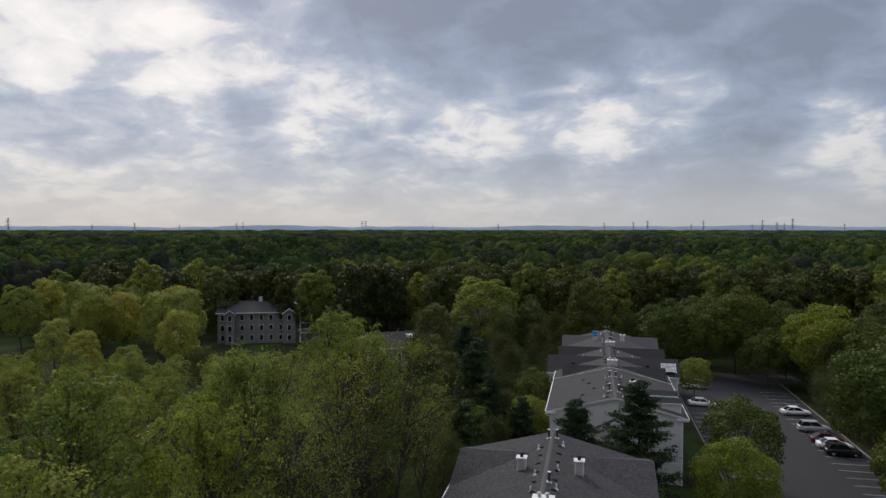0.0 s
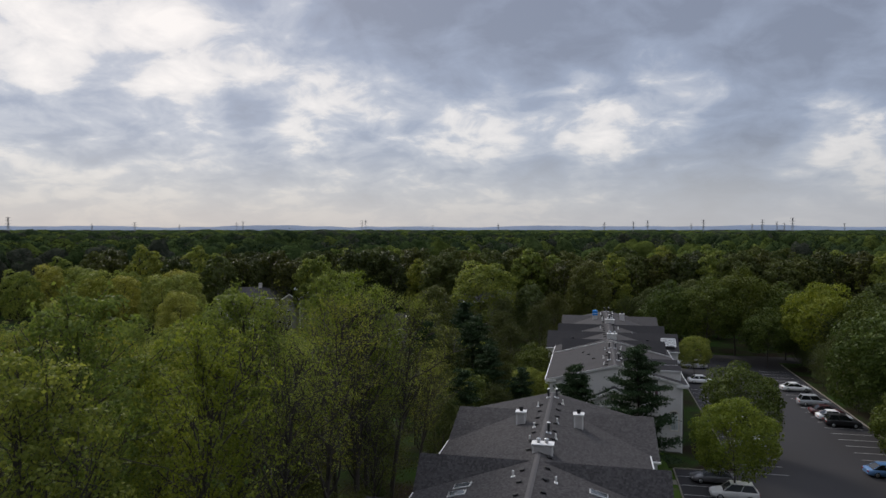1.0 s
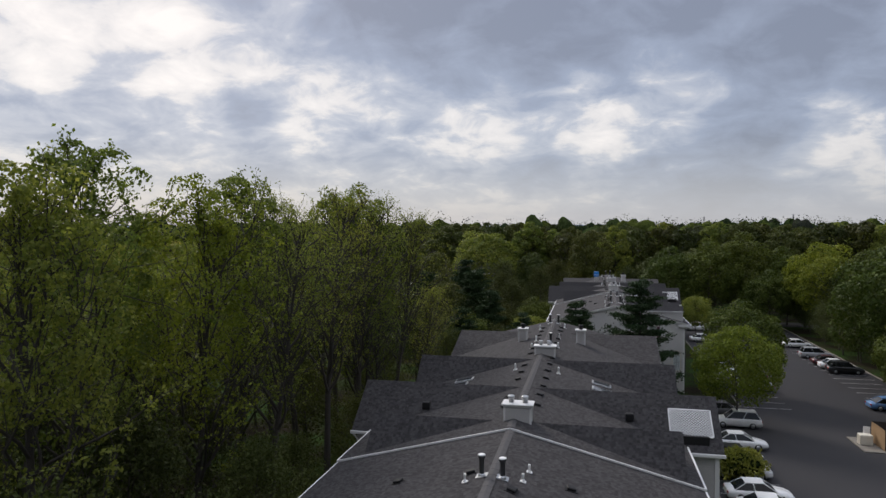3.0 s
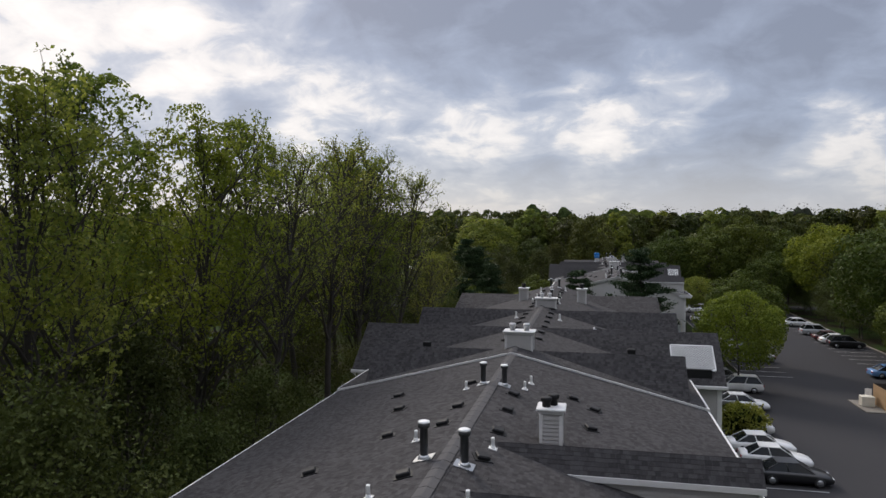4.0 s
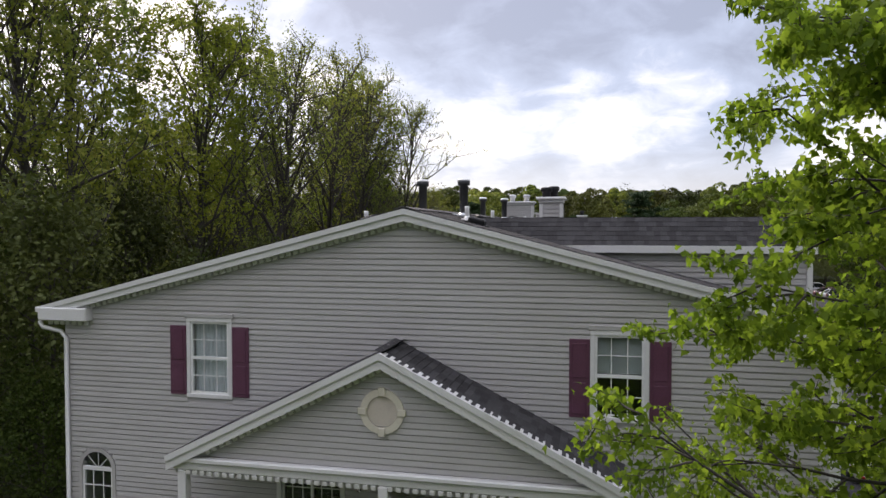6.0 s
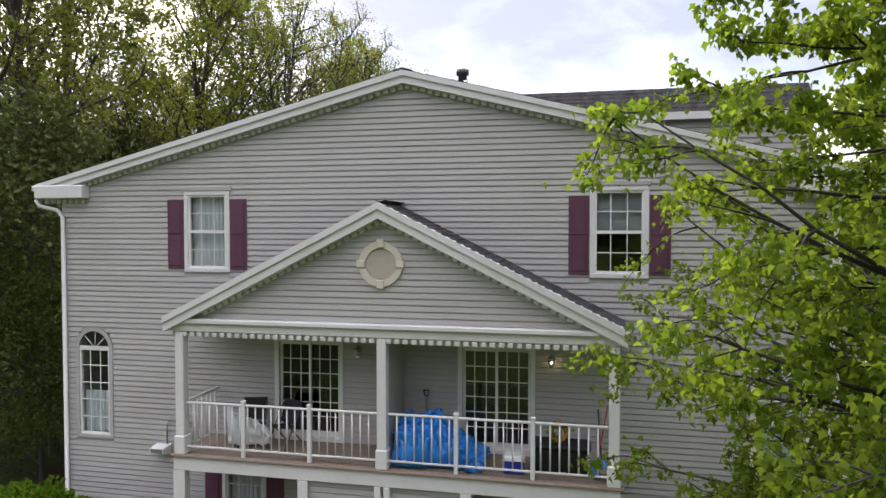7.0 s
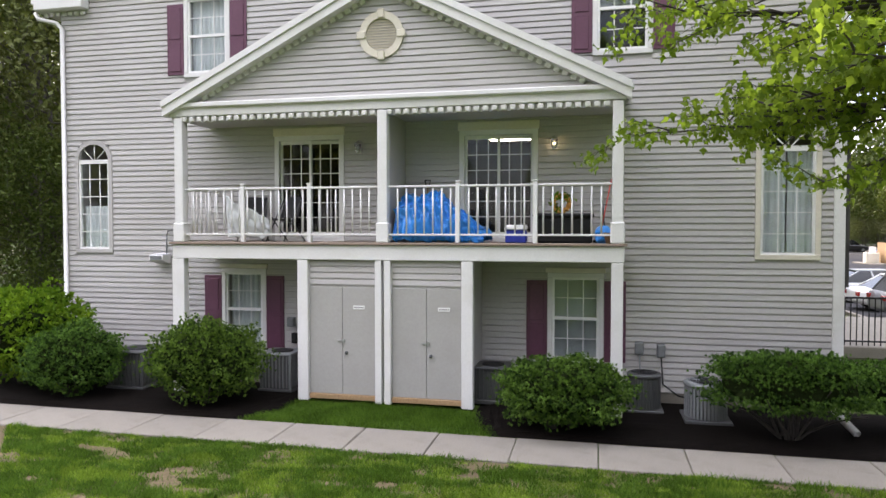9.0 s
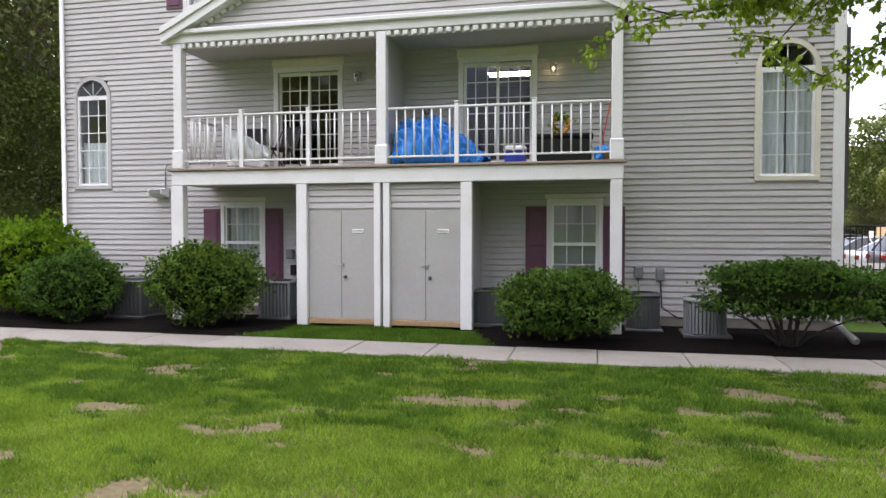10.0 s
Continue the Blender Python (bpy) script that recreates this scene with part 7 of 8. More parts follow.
lathe(pot, [(0.07, 0.0), (0.10, 0.16), (0.11, 0.16), (0.11, 0.19), (0.09, 0.19)], (0.24, 12.2, 3.069), 14)
tagged(part("flower_pot", pot, M_WOOD), "small terracotta pot by the post", "flower pot")

# drain pipe on the mulch
M_CORR = surface("white_corrugated_pipe", (0.55, 0.54, 0.52), 0.5, 0.1, 30, 3.0, 0.1, stain=(0.3, 0.28, 0.25))
bm = bmesh.new()
a, b = Vector((3.72, 12.45, 0.50)), Vector((4.0, 11.55, 0.12))
n = 40
tube(bm, [a.lerp(b, i / n) for i in range(n + 1)], [0.055 + (0.008 if i % 2 else 0.0) for i in range(n + 1)], 12, False)
tagged(part("drain_pipe", bm, M_CORR), "white corrugated drain pipe lying on mulch", "drain pipe")

# raised landing with a black fence beside the building
land = thing("landing", "raised concrete landing with a black metal fence", "landing", "", 0, 0, 0)
part("landing_slab", boxed(4.5, 9.0, 14.9, 20.0, 0.72, 0.97, bev=0.02), M_CONCRETE, land)
part("landing_base", boxed(4.6, 8.9, 15.0, 19.9, 0.0, 0.715), M_CONCRETE, land)
bar = bmesh.new()
box(bar, -0.009, 0.009, -0.009, 0.009, 0.0, 0.94)
bar_me = bpy.data.meshes.new("picket")
bar.to_mesh(bar_me)
bar.free()
bar_me.materials.append(M_BLACK)
fence = thing("fence", "black metal picket fence on the landing", "fence", "", 4.65, 15.0, 0.97)
bm = bmesh.new()
box(bm, 0, 4.2, -0.02, 0.02, 0.08, 0.11)
part("rail", bm, M_BLACK, fence)
bm = bmesh.new()
box(bm, 0, 4.2, -0.025, 0.025, 0.95, 0.99, bev=0.008)
part("rail", bm, M_BLACK, fence)
for k in range(38):
    piece("picket", bar_me, Matrix.Translation((0.05 + 0.11 * k, 0, 0.01)), fence)
for k in range(3):
    part("fence_post", boxed(2.1 * k - 0.03, 2.1 * k + 0.03, -0.03, 0.03, 0.0, 1.05), M_BLACK, fence)


# ---- cars ----
M_TYRE = surface("tyre_rubber", (0.02, 0.02, 0.02), 0.8, 0.2, 40, 4.0, 0.2)
M_CARGLASS = surface("tinted_car_glass", (0.012, 0.014, 0.016), 0.06, 0.0, 10, 1.0, 0.0, spec=0.8)
M_LAMP_RED = surface("red_lamp_lens", (0.30, 0.01, 0.01), 0.2, 0.05, 20, 2.0, 0.0)
M_LAMP_CLEAR = surface("clear_lamp_lens", (0.6, 0.62, 0.64), 0.15, 0.05, 20, 2.0, 0.0)


def paint(name, c):
    return surface(name, c, 0.28, 0.03, 20, 1.0, 0.0, spec=0.6)


PAINTS = {"white": paint("white_car_paint", (0.72, 0.72, 0.71)), "silver": paint("silver_car_paint", (0.33, 0.34, 0.35)), "black": paint("black_car_paint", (0.012, 0.012, 0.014)), "grey": paint("grey_car_paint", (0.10, 0.10, 0.11)), "blue": paint("blue_car_paint", (0.10, 0.22, 0.42)), "red": paint("dark_red_car_paint", (0.06, 0.018, 0.02))}


def car_meshes(suv):
    """Meshes of one car, nose towards +x, 4.7 m long: body, cabin glass, wheel, lamps."""
    L, W = 4.7, 1.84
    H = 1.70 if suv else 1.45
    belt = 1.02 if suv else 0.90
    # stations along the car: x, half width, sill, top of the body side
    st = [(-2.35, 0.74, 0.42, 0.72), (-2.28, 0.84, 0.30, belt - 0.04), (-1.7, 0.91, 0.24, belt), (-0.6, 0.92, 0.22, belt), (0.6, 0.92, 0.22, belt - 0.02), (1.2, 0.92, 0.22, belt - 0.05), (1.9, 0.88, 0.24, belt - 0.16), (2.28, 0.78, 0.30, belt - 0.30), (2.35, 0.66, 0.38, 0.56)]
    bm = bmesh.new()
    rings = []
    for x, w, lo, hi in st:
        prof = [(-w * 0.93, lo), (-w, lo + (hi - lo) * 0.35), (-w * 0.985, lo + (hi - lo) * 0.75), (-w * 0.90, hi), (0, hi + 0.035), (w * 0.90, hi), (w * 0.985, lo + (hi - lo) * 0.75), (w, lo + (hi - lo) * 0.35), (w * 0.93, lo)]
        rings.append([bm.verts.new((x, y, z)) for y, z in prof])
    for a, b in zip(rings, rings[1:]):
        for k in range(len(a)):
            f = bm.faces.new((a[k], a[(k + 1) % len(a)], b[(k + 1) % len(a)], b[k]))
            f.smooth = True
    bm.faces.new(rings[0][::-1])
    bm.faces.new(rings[-1])
    bmesh.ops.recalc_face_normals(bm, faces=bm.faces[:])
    body = bm
    # cabin: glass band and roof
    xs = (-2.15, -1.75, 0.35, 1.15) if suv else (-1.85, -1.05, 0.25, 1.15)
    g = bmesh.new()
    lo = [g.verts.new(p) for p in ((xs[0], -0.80, belt), (xs[3], -0.80, belt - 0.04), (xs[3], 0.80, belt - 0.04), (xs[0], 0.80, belt))]
    hi = [g.verts.new(p) for p in ((xs[1], -0.62, H - 0.05), (xs[2], -0.62, H - 0.04), (xs[2], 0.62, H - 0.04), (xs[1], 0.62, H - 0.05))]
    for k in range(4):
        g.faces.new((lo[k], lo[(k + 1) % 4], hi[(k + 1) % 4], hi[k]))
    g.faces.new(hi)
    g.faces.new(lo[::-1])
    bmesh.ops.recalc_face_normals(g, faces=g.faces[:])
    r = bmesh.new()
    slab(r, [(xs[1] - 0.06, -0.63, H - 0.05), (xs[2] + 0.05, -0.63, H - 0.04), (xs[2] + 0.05, 0.63, H - 0.04), (xs[1] - 0.06, 0.63, H - 0.05)], (0, 0, 0.05))
    bmesh.ops.bevel(r, geom=r.edges[:], offset=0.02, segments=2, affect="EDGES")
    bars = []
    for k in range(4):
        bars.append((tuple(lo[k].co), tuple(hi[k].co)))
    for sd in (-1, 1):
        bars.append((((xs[0] + xs[3]) / 2 - 0.05, sd * 0.81, belt), ((xs[1] + xs[2]) / 2 - 0.15, sd * 0.63, H - 0.04)))
    pillars = []
    for a, b in bars:
        q = bmesh.new()
        tube(q, [a, b], 0.035, 5)
        pillars.append(q)
    w = bmesh.new()
    lathe(w, [(0.20, -0.10), (0.31, -0.11), (0.335, -0.06), (0.335, 0.06), (0.31, 0.11), (0.20, 0.10)], (0, 0, 0), 18)
    rim = bmesh.new()
    lathe(rim, [(0.05, -0.115), (0.21, -0.10), (0.215, 0.10), (0.05, 0.115)], (0, 0, 0), 12)
    lf, lr = boxed(2.16, 2.34, -0.74, -0.42, belt - 0.42, belt - 0.28, bev=0.03), boxed(-2.37, -2.24, -0.80, -0.50, belt - 0.30, belt - 0.12, bev=0.02)
    out = []
    for b_ in (body, g, r, w, rim, lf, lr, *pillars):
        me = bpy.data.meshes.new("car_piece")
        b_.to_mesh(me)
        b_.free()
        out.append(me)
    out[1].materials.append(M_CARGLASS)
    out[3].materials.append(M_TYRE)
    out[4].materials.append(M_METAL)
    out[5].materials.append(M_LAMP_CLEAR)
    out[6].materials.append(M_LAMP_RED)
    return out


CAR_SHAPES = {False: car_meshes(False), True: car_meshes(True)}


def car(x, y, rz, colour, suv, label):
    ob = thing("car", label, "car", "parked cars", x, y, 0.03, rz)
    body, glass, roof, tyre, rim, lf, lr, *pillars = CAR_SHAPES[suv]
    for nm, me in (("body", body), ("roof", roof), *(("pillar", q) for q in pillars)):
        m2 = me.copy()
        m2.materials.clear()
        m2.materials.append(PAINTS[colour])
        c = new(nm, m2)
        c.parent = ob
    piece("glass", glass, Matrix(), ob)
    for wx in (-1.42, 1.42):
        for s in (-1, 1):
            t = piece("wheel", tyre, pose(wx, s * 0.82, 0.335, 90, 0, 0), ob)
            piece("rim", rim, Matrix(), t)
    for s in (0, 1):
        piece("headlight", lf, Matrix() if s == 0 else Matrix.Diagonal((1, -1, 1, 1)), ob)
        piece("tail_light", lr, Matrix() if s == 0 else Matrix.Diagonal((1, -1, 1, 1)), ob)


for x, y, rz, c, suv, lab in ((12.6, 30.6, 0, "white", False, "white saloon car beyond the fence"), (12.4, 27.6, 0, "grey", True, "dark grey car beyond the fence"), (12.5, 34.0, 0, "silver", False, "silver saloon car beyond the fence"), (34.4, 126.2, 4, "white", False, "white saloon car parked in a bay"), (34.4, 116.4, 2, "silver", True, "silver sport utility car in a bay"), (34.6, 110.9, 0, "red", False, "dark red saloon car in a bay"), (34.7, 108.0, 0, "white", False, "white saloon car under the trees"), (34.8, 104.9, 0, "black", True, "black car under the trees"),
                              (32.8, 84.6, 3, "blue", False, "light blue saloon car parked in a bay"),
                              (14.6, 74.2, 178, "white", True, "white sport utility car below a tree"), (13.5, 67.0, 0, "white", False, "white saloon car parked in a bay"), (13.3, 78.6, 180, "grey", False, "dark car shaded by a tree"),
                              (12.3, 54.3, 2, "white", False, "white saloon car near the shrub"), (12.6, 51.4, -2, "white", False, "white saloon car beside another"), (12.9, 48.2, 0, "black", False, "black saloon car parked in a bay"), (12.2, 62.0, 0, "black", True, "black sport utility car in a bay"), (12.0, 59.2, 0, "white", True, "white car behind the shrub"),
                              (20.4, 97.2, 180, "black", True, "black sport utility car under a tree"), (20.6, 101.0, 180, "white", False, "white saloon car under a tree"), (20.5, 104.8, 0, "silver", False, "silver saloon car under a tree"), (19.9, 91.6, 180, "silver", False, "silver saloon car on the lot"),
                              (19.6, 129.0, 0, "white", False, "white saloon car by the far building"), (20.3, 143.0, 180, "white", True, "white sport utility car by the far building"), (17.0, 146.2, 180, "white", True, "white sport utility car by the far building")):
    car(x, y, rz, c, suv, lab)

# ---- dumpster pen on its concrete pad ----
pen = thing("dumpster_pen", "timber-fenced dumpster pen on a concrete pad", "dumpster pen", "", 26.9, 70.3, 0.03)
part("pad", boxed(-2.6, 4.0, -2.4, 2.2, 0.0, 0.10, bev=0.03), M_CONCRETE, pen)
plank = boxed(-0.07, 0.07, -0.012, 0.012, 0.0, 1.9, bev=0.004)
plank_me = bpy.data.meshes.new("plank")
plank.to_mesh(plank_me)
plank.free()
plank_me.materials.append(M_WOOD)
dark_me = plank_me.copy()
dark_me.materials.clear()
dark_me.materials.append(M_DARKBARK)
for k in range(20):
    piece("plank", plank_me, pose(-0.8, -1.9 + 0.155 * k, 0.10, 0, 0, 90), pen)
    piece("plank", dark_me, pose(-0.7 + 0.155 * k, -1.95, 0.10), pen)
    piece("plank", dark_me, pose(-0.7 + 0.155 * k, 1.25, 0.10), pen)
part("bin", boxed(-2.3, -1.2, -0.5, 0.4, 0.1, 1.05, bev=0.05), M_CREAM, pen)
part("white_board", boxed(-1.7, -1.1, 0.6, 0.65, 0.1, 1.6, bev=0.01), M_WHITE_PVC, pen)
# ---- the buildings beyond the wood ----
def far_block(x, y, rz, wide, deep, eave, storeys, gables, label, chimneys=(), skylights=()):
    """A three-storey block with a long ridge, street-side gables, windows with white frames."""
    B = thing("apartment_block", label, "apartment building", "far apartment blocks", x, y, 0, rz)
    ridge = eave + 2.6
    w2, d2 = wide / 2, deep / 2
    part("wall", boxed(-w2, w2, -d2, d2, 0.0, eave), M_FARWALL, B)
    bm = bmesh.new()
    slab(bm, [(-w2 - 0.4, -d2 - 0.4, eave), (w2 + 0.4, -d2 - 0.4, eave), (w2 + 0.4, 0, ridge), (-w2 - 0.4, 0, ridge)], (0, 0, -0.2))
    slab(bm, [(-w2 - 0.4, d2 + 0.4, eave), (-w2 - 0.4, 0, ridge), (w2 + 0.4, 0, ridge), (w2 + 0.4, d2 + 0.4, eave)], (0, 0, -0.2))
    R = part("roof", bm, M_SHINGLE_PIECE, B)
    for s in (-1, 1):
        bm = bmesh.new()
        slab(bm, [(s * w2, -d2, eave), (s * w2, d2, eave), (s * w2, 0, ridge - 0.1)], (-s * 0.2, 0, 0))
        part("gable_wall", bm, M_FARWALL, B)
    part("fascia", boxed(-w2 - 0.42, w2 + 0.42, -d2 - 0.46, -d2 - 0.40, eave - 0.25, eave + 0.02), M_TRIM, B)
    for gx, gw, porch in gables:
        h = eave + gw * 0.36
        yf = -d2 - 1.6
        part("bay", boxed(gx - gw / 2, gx + gw / 2, yf + (1.2 if porch else 0), -d2, 0, eave), M_FARWALL, B)
        bm = bmesh.new()
        for s in (-1, 1):
            slab(bm, [(gx + s * (gw / 2 + 0.3), yf - 0.3, eave - 0.2), (gx, yf - 0.3, h), (gx, 0, h), (gx + s * (gw / 2 + 0.3), 0, eave - 0.2)], (0, 0, 0.15))
        part("gable_roof", bm, M_SHINGLE_PIECE, B)
        bm = bmesh.new()
        slab(bm, [(gx - gw / 2, yf, eave - 0.2), (gx + gw / 2, yf, eave - 0.2), (gx, yf, h - 0.15)], (0, 0.15, 0))
        part("gable_wall", bm, M_FARWALL, B)
        for s in (-1, 1):
            bm = bmesh.new()
            slab(bm, [(gx + s * (gw / 2 + 0.3), yf - 0.34, eave - 0.18), (gx, yf - 0.34, h + 0.02), (gx, yf - 0.34, h - 0.35), (gx + s * (gw / 2 + 0.3), yf - 0.34, eave - 0.55)], (0, 0.08, 0))
            part("rake_board", bm, M_TRIM, B)
        if porch:
            for s in (-1, 1):
                part("column", boxed(gx + s * (gw / 2 - 0.15) - 0.15, gx + s * (gw / 2 - 0.15) + 0.15, yf, yf + 0.3, 0, eave - 0.2), M_TRIM, B)
            for z in (2.9, 5.7):
                rl = part("balcony_rail", boxed(gx - gw / 2, gx + gw / 2, yf + 0.05, yf + 0.12, z + 0.95, z + 1.05), M_TRIM, B)
                part("balcony_floor", boxed(gx - gw / 2, gx + gw / 2, yf, -d2 - 0.4, z - 0.25, z), M_TRIM, B)
                part("balcony_panel", boxed(gx - gw / 2, gx + gw / 2, yf + 0.06, yf + 0.10, z + 0.1, z + 0.9), M_FARWALL, B)
    n = int(wide / 2.6)
    for k in range(storeys):
        z = 0.9 + k * 2.8
        for i in range(n):
            wx = -w2 + wide * (i + 0.5) / n
            if any(abs(wx - g[0]) < g[1] / 2 + 0.5 for g in gables):
                continue
            W = part("window", boxed(wx - 0.55, wx + 0.55, -d2 - 0.08, -d2 + 0.02, z - 0.08, z + 1.5), M_TRIM, B)
            part("pane", boxed(wx - 0.45, wx + 0.45, -d2 - 0.10, -d2 - 0.085, z, z + 1.42), M_CARGLASS, W)
        for gx, gw, porch in gables:
            if not porch:
                W = part("window", boxed(gx - 0.6, gx + 0.6, -d2 - 1.68, -d2 - 1.58, z - 0.08, z + 1.5), M_TRIM, B)
                part("pane", boxed(gx - 0.5, gx + 0.5, -d2 - 1.70, -d2 - 1.685, z, z + 1.42), M_CARGLASS, W)
    for cx in chimneys:
        ch = part("chimney", boxed(cx - 0.5, cx + 0.5, -0.5, 0.5, ridge - 0.4, ridge + 1.0, bev=0.03), M_TRIM, B)
        part("cap", boxed(cx - 0.6, cx + 0.6, -0.6, 0.6, ridge + 1.0, ridge + 1.15, bev=0.03), M_TRIM, ch)
    for sx in skylights:
        bm = bmesh.new()
        t = 2.6 / (d2 + 0.4)
        slab(bm, [(sx - 0.7, -2.6, ridge - 2.6 * t + 0.06), (sx + 0.7, -2.6, ridge - 2.6 * t + 0.06), (sx + 0.7, -1.2, ridge - 1.2 * t + 0.06), (sx - 0.7, -1.2, ridge - 1.2 * t + 0.06)], (0, 0, 0.06))
        part("skylight", bm, M_WHITE_PVC, B)


M_FARWALL = surface("brown_grey_siding", (0.17, 0.165, 0.165), 0.6, 0.06, 10, 0.4, 0.05)
far_block(-87.5, 182.0, 22, 34, 13, 8.6, 3, ((2.5, 3.4, False), (8.0, 5.5, True), (14.0, 4.4, False), (-13.5, 2.6, False)), "far brown-grey apartment block with white gable trim", (-6.0, 9.0), (10.0, 4.0))
far_block(-42.0, 146.0, 30, 16, 11, 6.4, 2, ((4.5, 4.0, False),), "low grey apartment block behind the trees", (5.0,), (2.0,))
far_block(-31.0, 186.0, 14, 18, 12, 8.4, 3, ((5.0, 4.0, False),), "grey apartment block half hidden by the wood", (0.0,))
far_block(44.0, 268.0, 0, 22, 12, 10.5, 3, (), "grey roofed block showing over the wood", (0.0,))


# ---- pylons and hills on the horizon ----
M_STEEL = surface("weathered_steel", (0.16, 0.17, 0.18), 0.6, 0.1, 5, 0.5, 0.0)


def pylon_mesh():
    bm = bmesh.new()
    H = 50.0
    levels = [(0, 4.5), (14, 2.8), (27, 1.7), (38, 1.2), (50, 0.9)]
    cor = [(-1, -1), (1, -1), (1, 1), (-1, 1)]
    for (z0, r0), (z1, r1) in zip(levels, levels[1:]):
        for i in range(4):
            a, b = cor[i], cor[(i + 1) % 4]
            tube(bm, [(a[0] * r0, a[1] * r0, z0), (a[0] * r1, a[1] * r1, z1)], 0.28, 4)
            tube(bm, [(a[0] * r0, a[1] * r0, z0), (b[0] * r1, b[1] * r1, z1)], 0.18, 4)
    for z, w in ((36, 6.5), (42, 7.5), (48, 6.0)):
        tube(bm, [(-w, 0, z), (0, 0, z + 1.2), (w, 0, z)], 0.25, 4)
    me = bpy.data.meshes.new("pylon")
    bm.to_mesh(me)
    bm.free()
    me.materials.append(M_STEEL)
    return me


PYLON = pylon_mesh()
# azimuth to the left of +y in degrees, distance, scale
for az, d, s in ((44.9, 1700, 1.1), (39.6, 3000, 0.98), (36.7, 2300, 1.0), (33.5, 3200, 0.95), (29.2, 2700, 1.05), (28.7, 2500, 1.1), (19.1, 2300, 1.15), (18.8, 2300, 1.15), (13.2, 3400, 0.95), (7.7, 2900, 1.0), (-1.0, 2500, 1.05), (-3.3, 2200, 1.05), (-4.4, 2100, 1.1), (-7.7, 2900, 1.0), (-8.6, 2000, 1.1), (-12.1, 3000, 1.0), (-12.8, 2000, 1.1), (-13.8, 2400, 1.05), (-14.3, 2700, 1.0), (-14.85, 1900, 1.15), (-18.2, 2900, 1.0)):
    ob = thing("pylon", "steel lattice pylon far on the horizon", "pylon", "pylons", -math.sin(radians(az)) * d, math.cos(radians(az)) * d, 0.0, 20)
    c = piece("tower", PYLON, Matrix.Diagonal((1.0, 1.0, s * 0.97, 1)), ob)

# the blue-grey base colour paints the haze of distance onto the hills
M_HILL = surface("haze_tinted_hills", (0.17, 0.22, 0.30), 1.0, 0.05, 0.01, 0.002, 0.0)
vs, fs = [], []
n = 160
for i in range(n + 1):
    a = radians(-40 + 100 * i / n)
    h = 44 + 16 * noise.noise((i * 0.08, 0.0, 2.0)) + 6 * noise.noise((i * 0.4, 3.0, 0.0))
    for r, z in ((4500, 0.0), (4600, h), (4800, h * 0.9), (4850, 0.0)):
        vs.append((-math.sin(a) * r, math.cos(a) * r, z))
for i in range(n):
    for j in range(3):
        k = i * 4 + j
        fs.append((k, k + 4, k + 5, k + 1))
tagged(new("backdrop", mesh_of("backdrop", vs, fs, M_HILL, True)), "low hills along the horizon, distance haze put into their blue colour", "hills", kind="structure")

# ---- grass ----
M_TURF = surface("thin_turf_and_soil", (0.105, 0.083, 0.048), 0.95, 0.35, 14, 1.2, 0.7, stain=(0.07, 0.072, 0.026), spec=0.1)
turf = sheet("turf", -14, 12, 3.0, 9.38, 0.005, M_TURF, 2, 2)
tagged(turf, "thin worn turf and bare soil", "lawn", kind="structure")
M_GRASS_DARK = leaf_material("coarse_dark_grass", (0.040, 0.092, 0.012), (0.115, 0.205, 0.028), through=0.3, patch=1.6, contrast=0.62, spec=0.05)


def field(x, y, sx, sy, seed):
    return np.array([noise.noise((float(a) * sx + seed, float(b) * sy, seed)) for a, b in zip(x, y)])


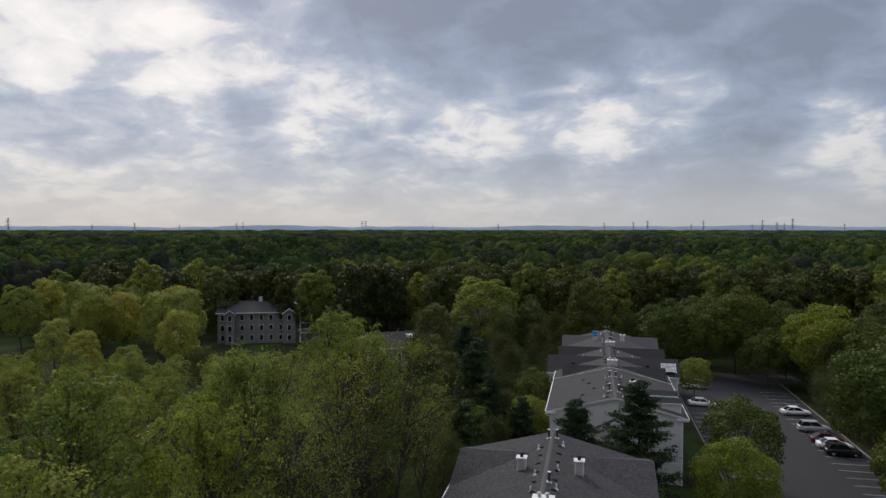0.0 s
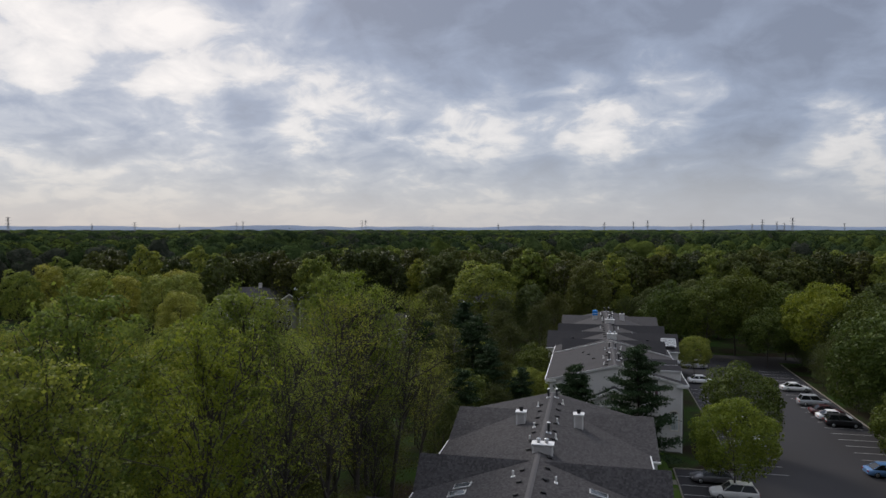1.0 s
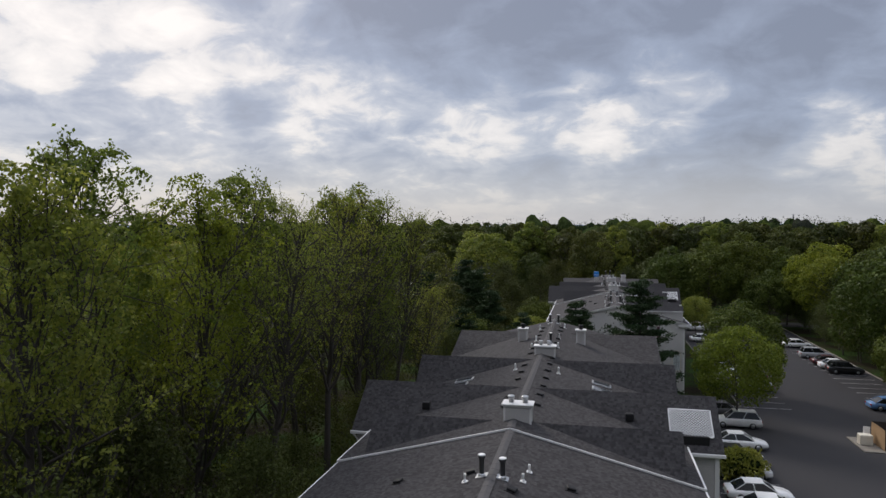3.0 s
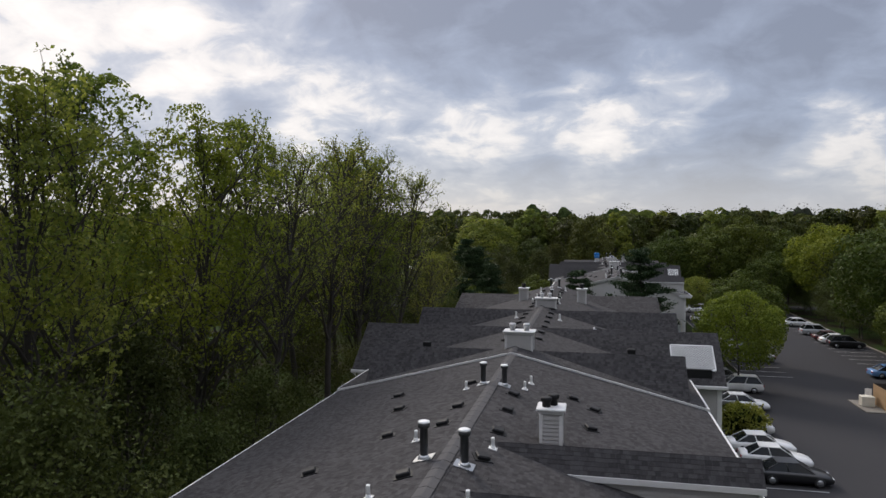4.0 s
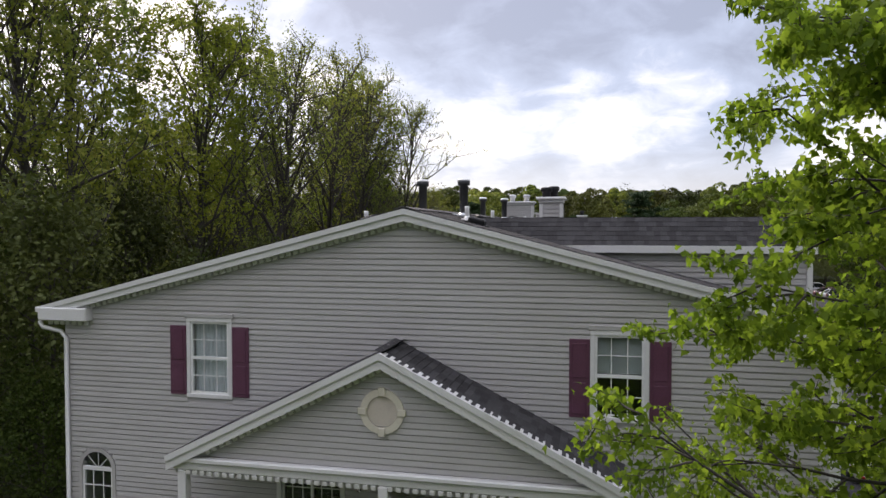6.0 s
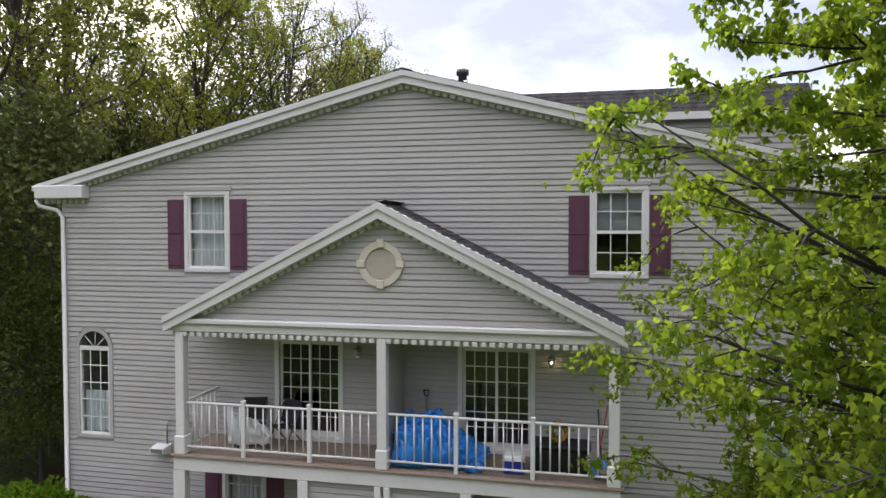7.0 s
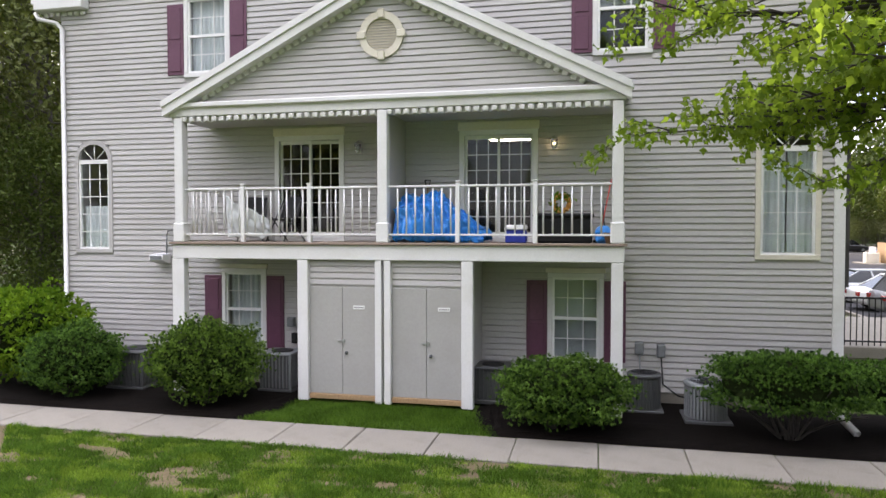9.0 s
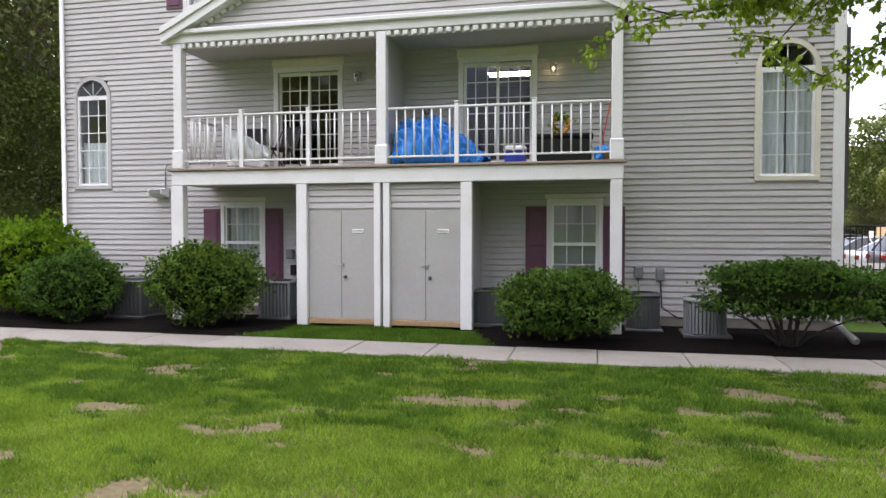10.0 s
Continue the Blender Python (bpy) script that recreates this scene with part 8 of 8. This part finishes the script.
def blades(name, x, y, low, high, wide, mat, label, rng):
    """Grass blades, one bent triangle each, rooted at x, y."""
    n = len(x)
    p = np.stack([x, y, np.zeros(n)], 1)
    a = rng.uniform(0, 2 * math.pi, n)
    side = np.stack([np.cos(a), np.sin(a), np.zeros(n)], 1)
    tall_ = 0.75 + 0.7 * (0.5 + field(x, y, 1.1, 1.1, 9.0))
    h = (rng.uniform(low, high, n) * tall_)[:, None]
    tip = p + np.concatenate([rng.normal(0, 0.5, (n, 2)) * h, h], 1)
    wd = wide * (1 + (y / 18.0))[:, None]
    v = np.stack([p - side * wd, p + side * wd, tip], 1).reshape(-1, 3)
    tagged(new(name, mesh_of(name, v, np.arange(n * 3).reshape(n, 3), mat)), label, "grass", kind="stuff")


def lawn():
    rng = np.random.default_rng(12)
    n = 400000
    y = 3.1 + 6.3 * rng.uniform(0, 1, n) ** 0.8
    x = -0.22 * y + rng.uniform(-1, 1, n) * (0.68 * y + 1.2)
    bare = field(x, y, 0.8, 1.9, 3.0) + 0.7 * field(x, y, 2.8, 5.0, 5.0)
    band = np.clip((y - 5.3 - 0.35 * field(x, y, 0.5, 0.5, 2.0)) / 1.5, 0, 1)
    rough = rng.normal(0, 0.16, n)
    grows = bare + rough < 0.46 - 0.22 * band
    clump = field(x, y, 1.3, 2.4, 8.0) + 0.8 * field(x, y, 3.6, 6.0, 1.0) - rough > 0.78 - 0.80 * band
    # the tuft before the closet doors
    m = 26000
    tx, ty = rng.uniform(-6.1, -1.5, m), rng.uniform(10.54, 11.95, m)
    inside = (tx > -6.1 + 0.35 * (ty - 10.55)) & (tx < -1.45 - 0.45 * (ty - 10.55))
    inside &= rng.uniform(0, 1, m) < 0.25 + 1.3 * np.clip((np.minimum.reduce([tx + 6.1 - 0.35 * (ty - 10.55), -1.45 - 0.45 * (ty - 10.55) - tx, ty - 10.5]) / 0.45), 0, 1) * (0.6 + 0.6 * field(tx, ty, 2.0, 3.0, 4.0))
    fine = grows & ~clump
    blades("grass", x[fine], y[fine], 0.024, 0.055, 0.0058, M_GRASS_BLADE, "short bright green lawn grass with worn patches", rng)
    blades("grass", np.concatenate([x[grows & clump], tx[inside]]), np.concatenate([y[grows & clump], ty[inside]]), 0.04, 0.085, 0.0052, M_GRASS_DARK, "coarse darker grass in clumps by the path", rng)


lawn()
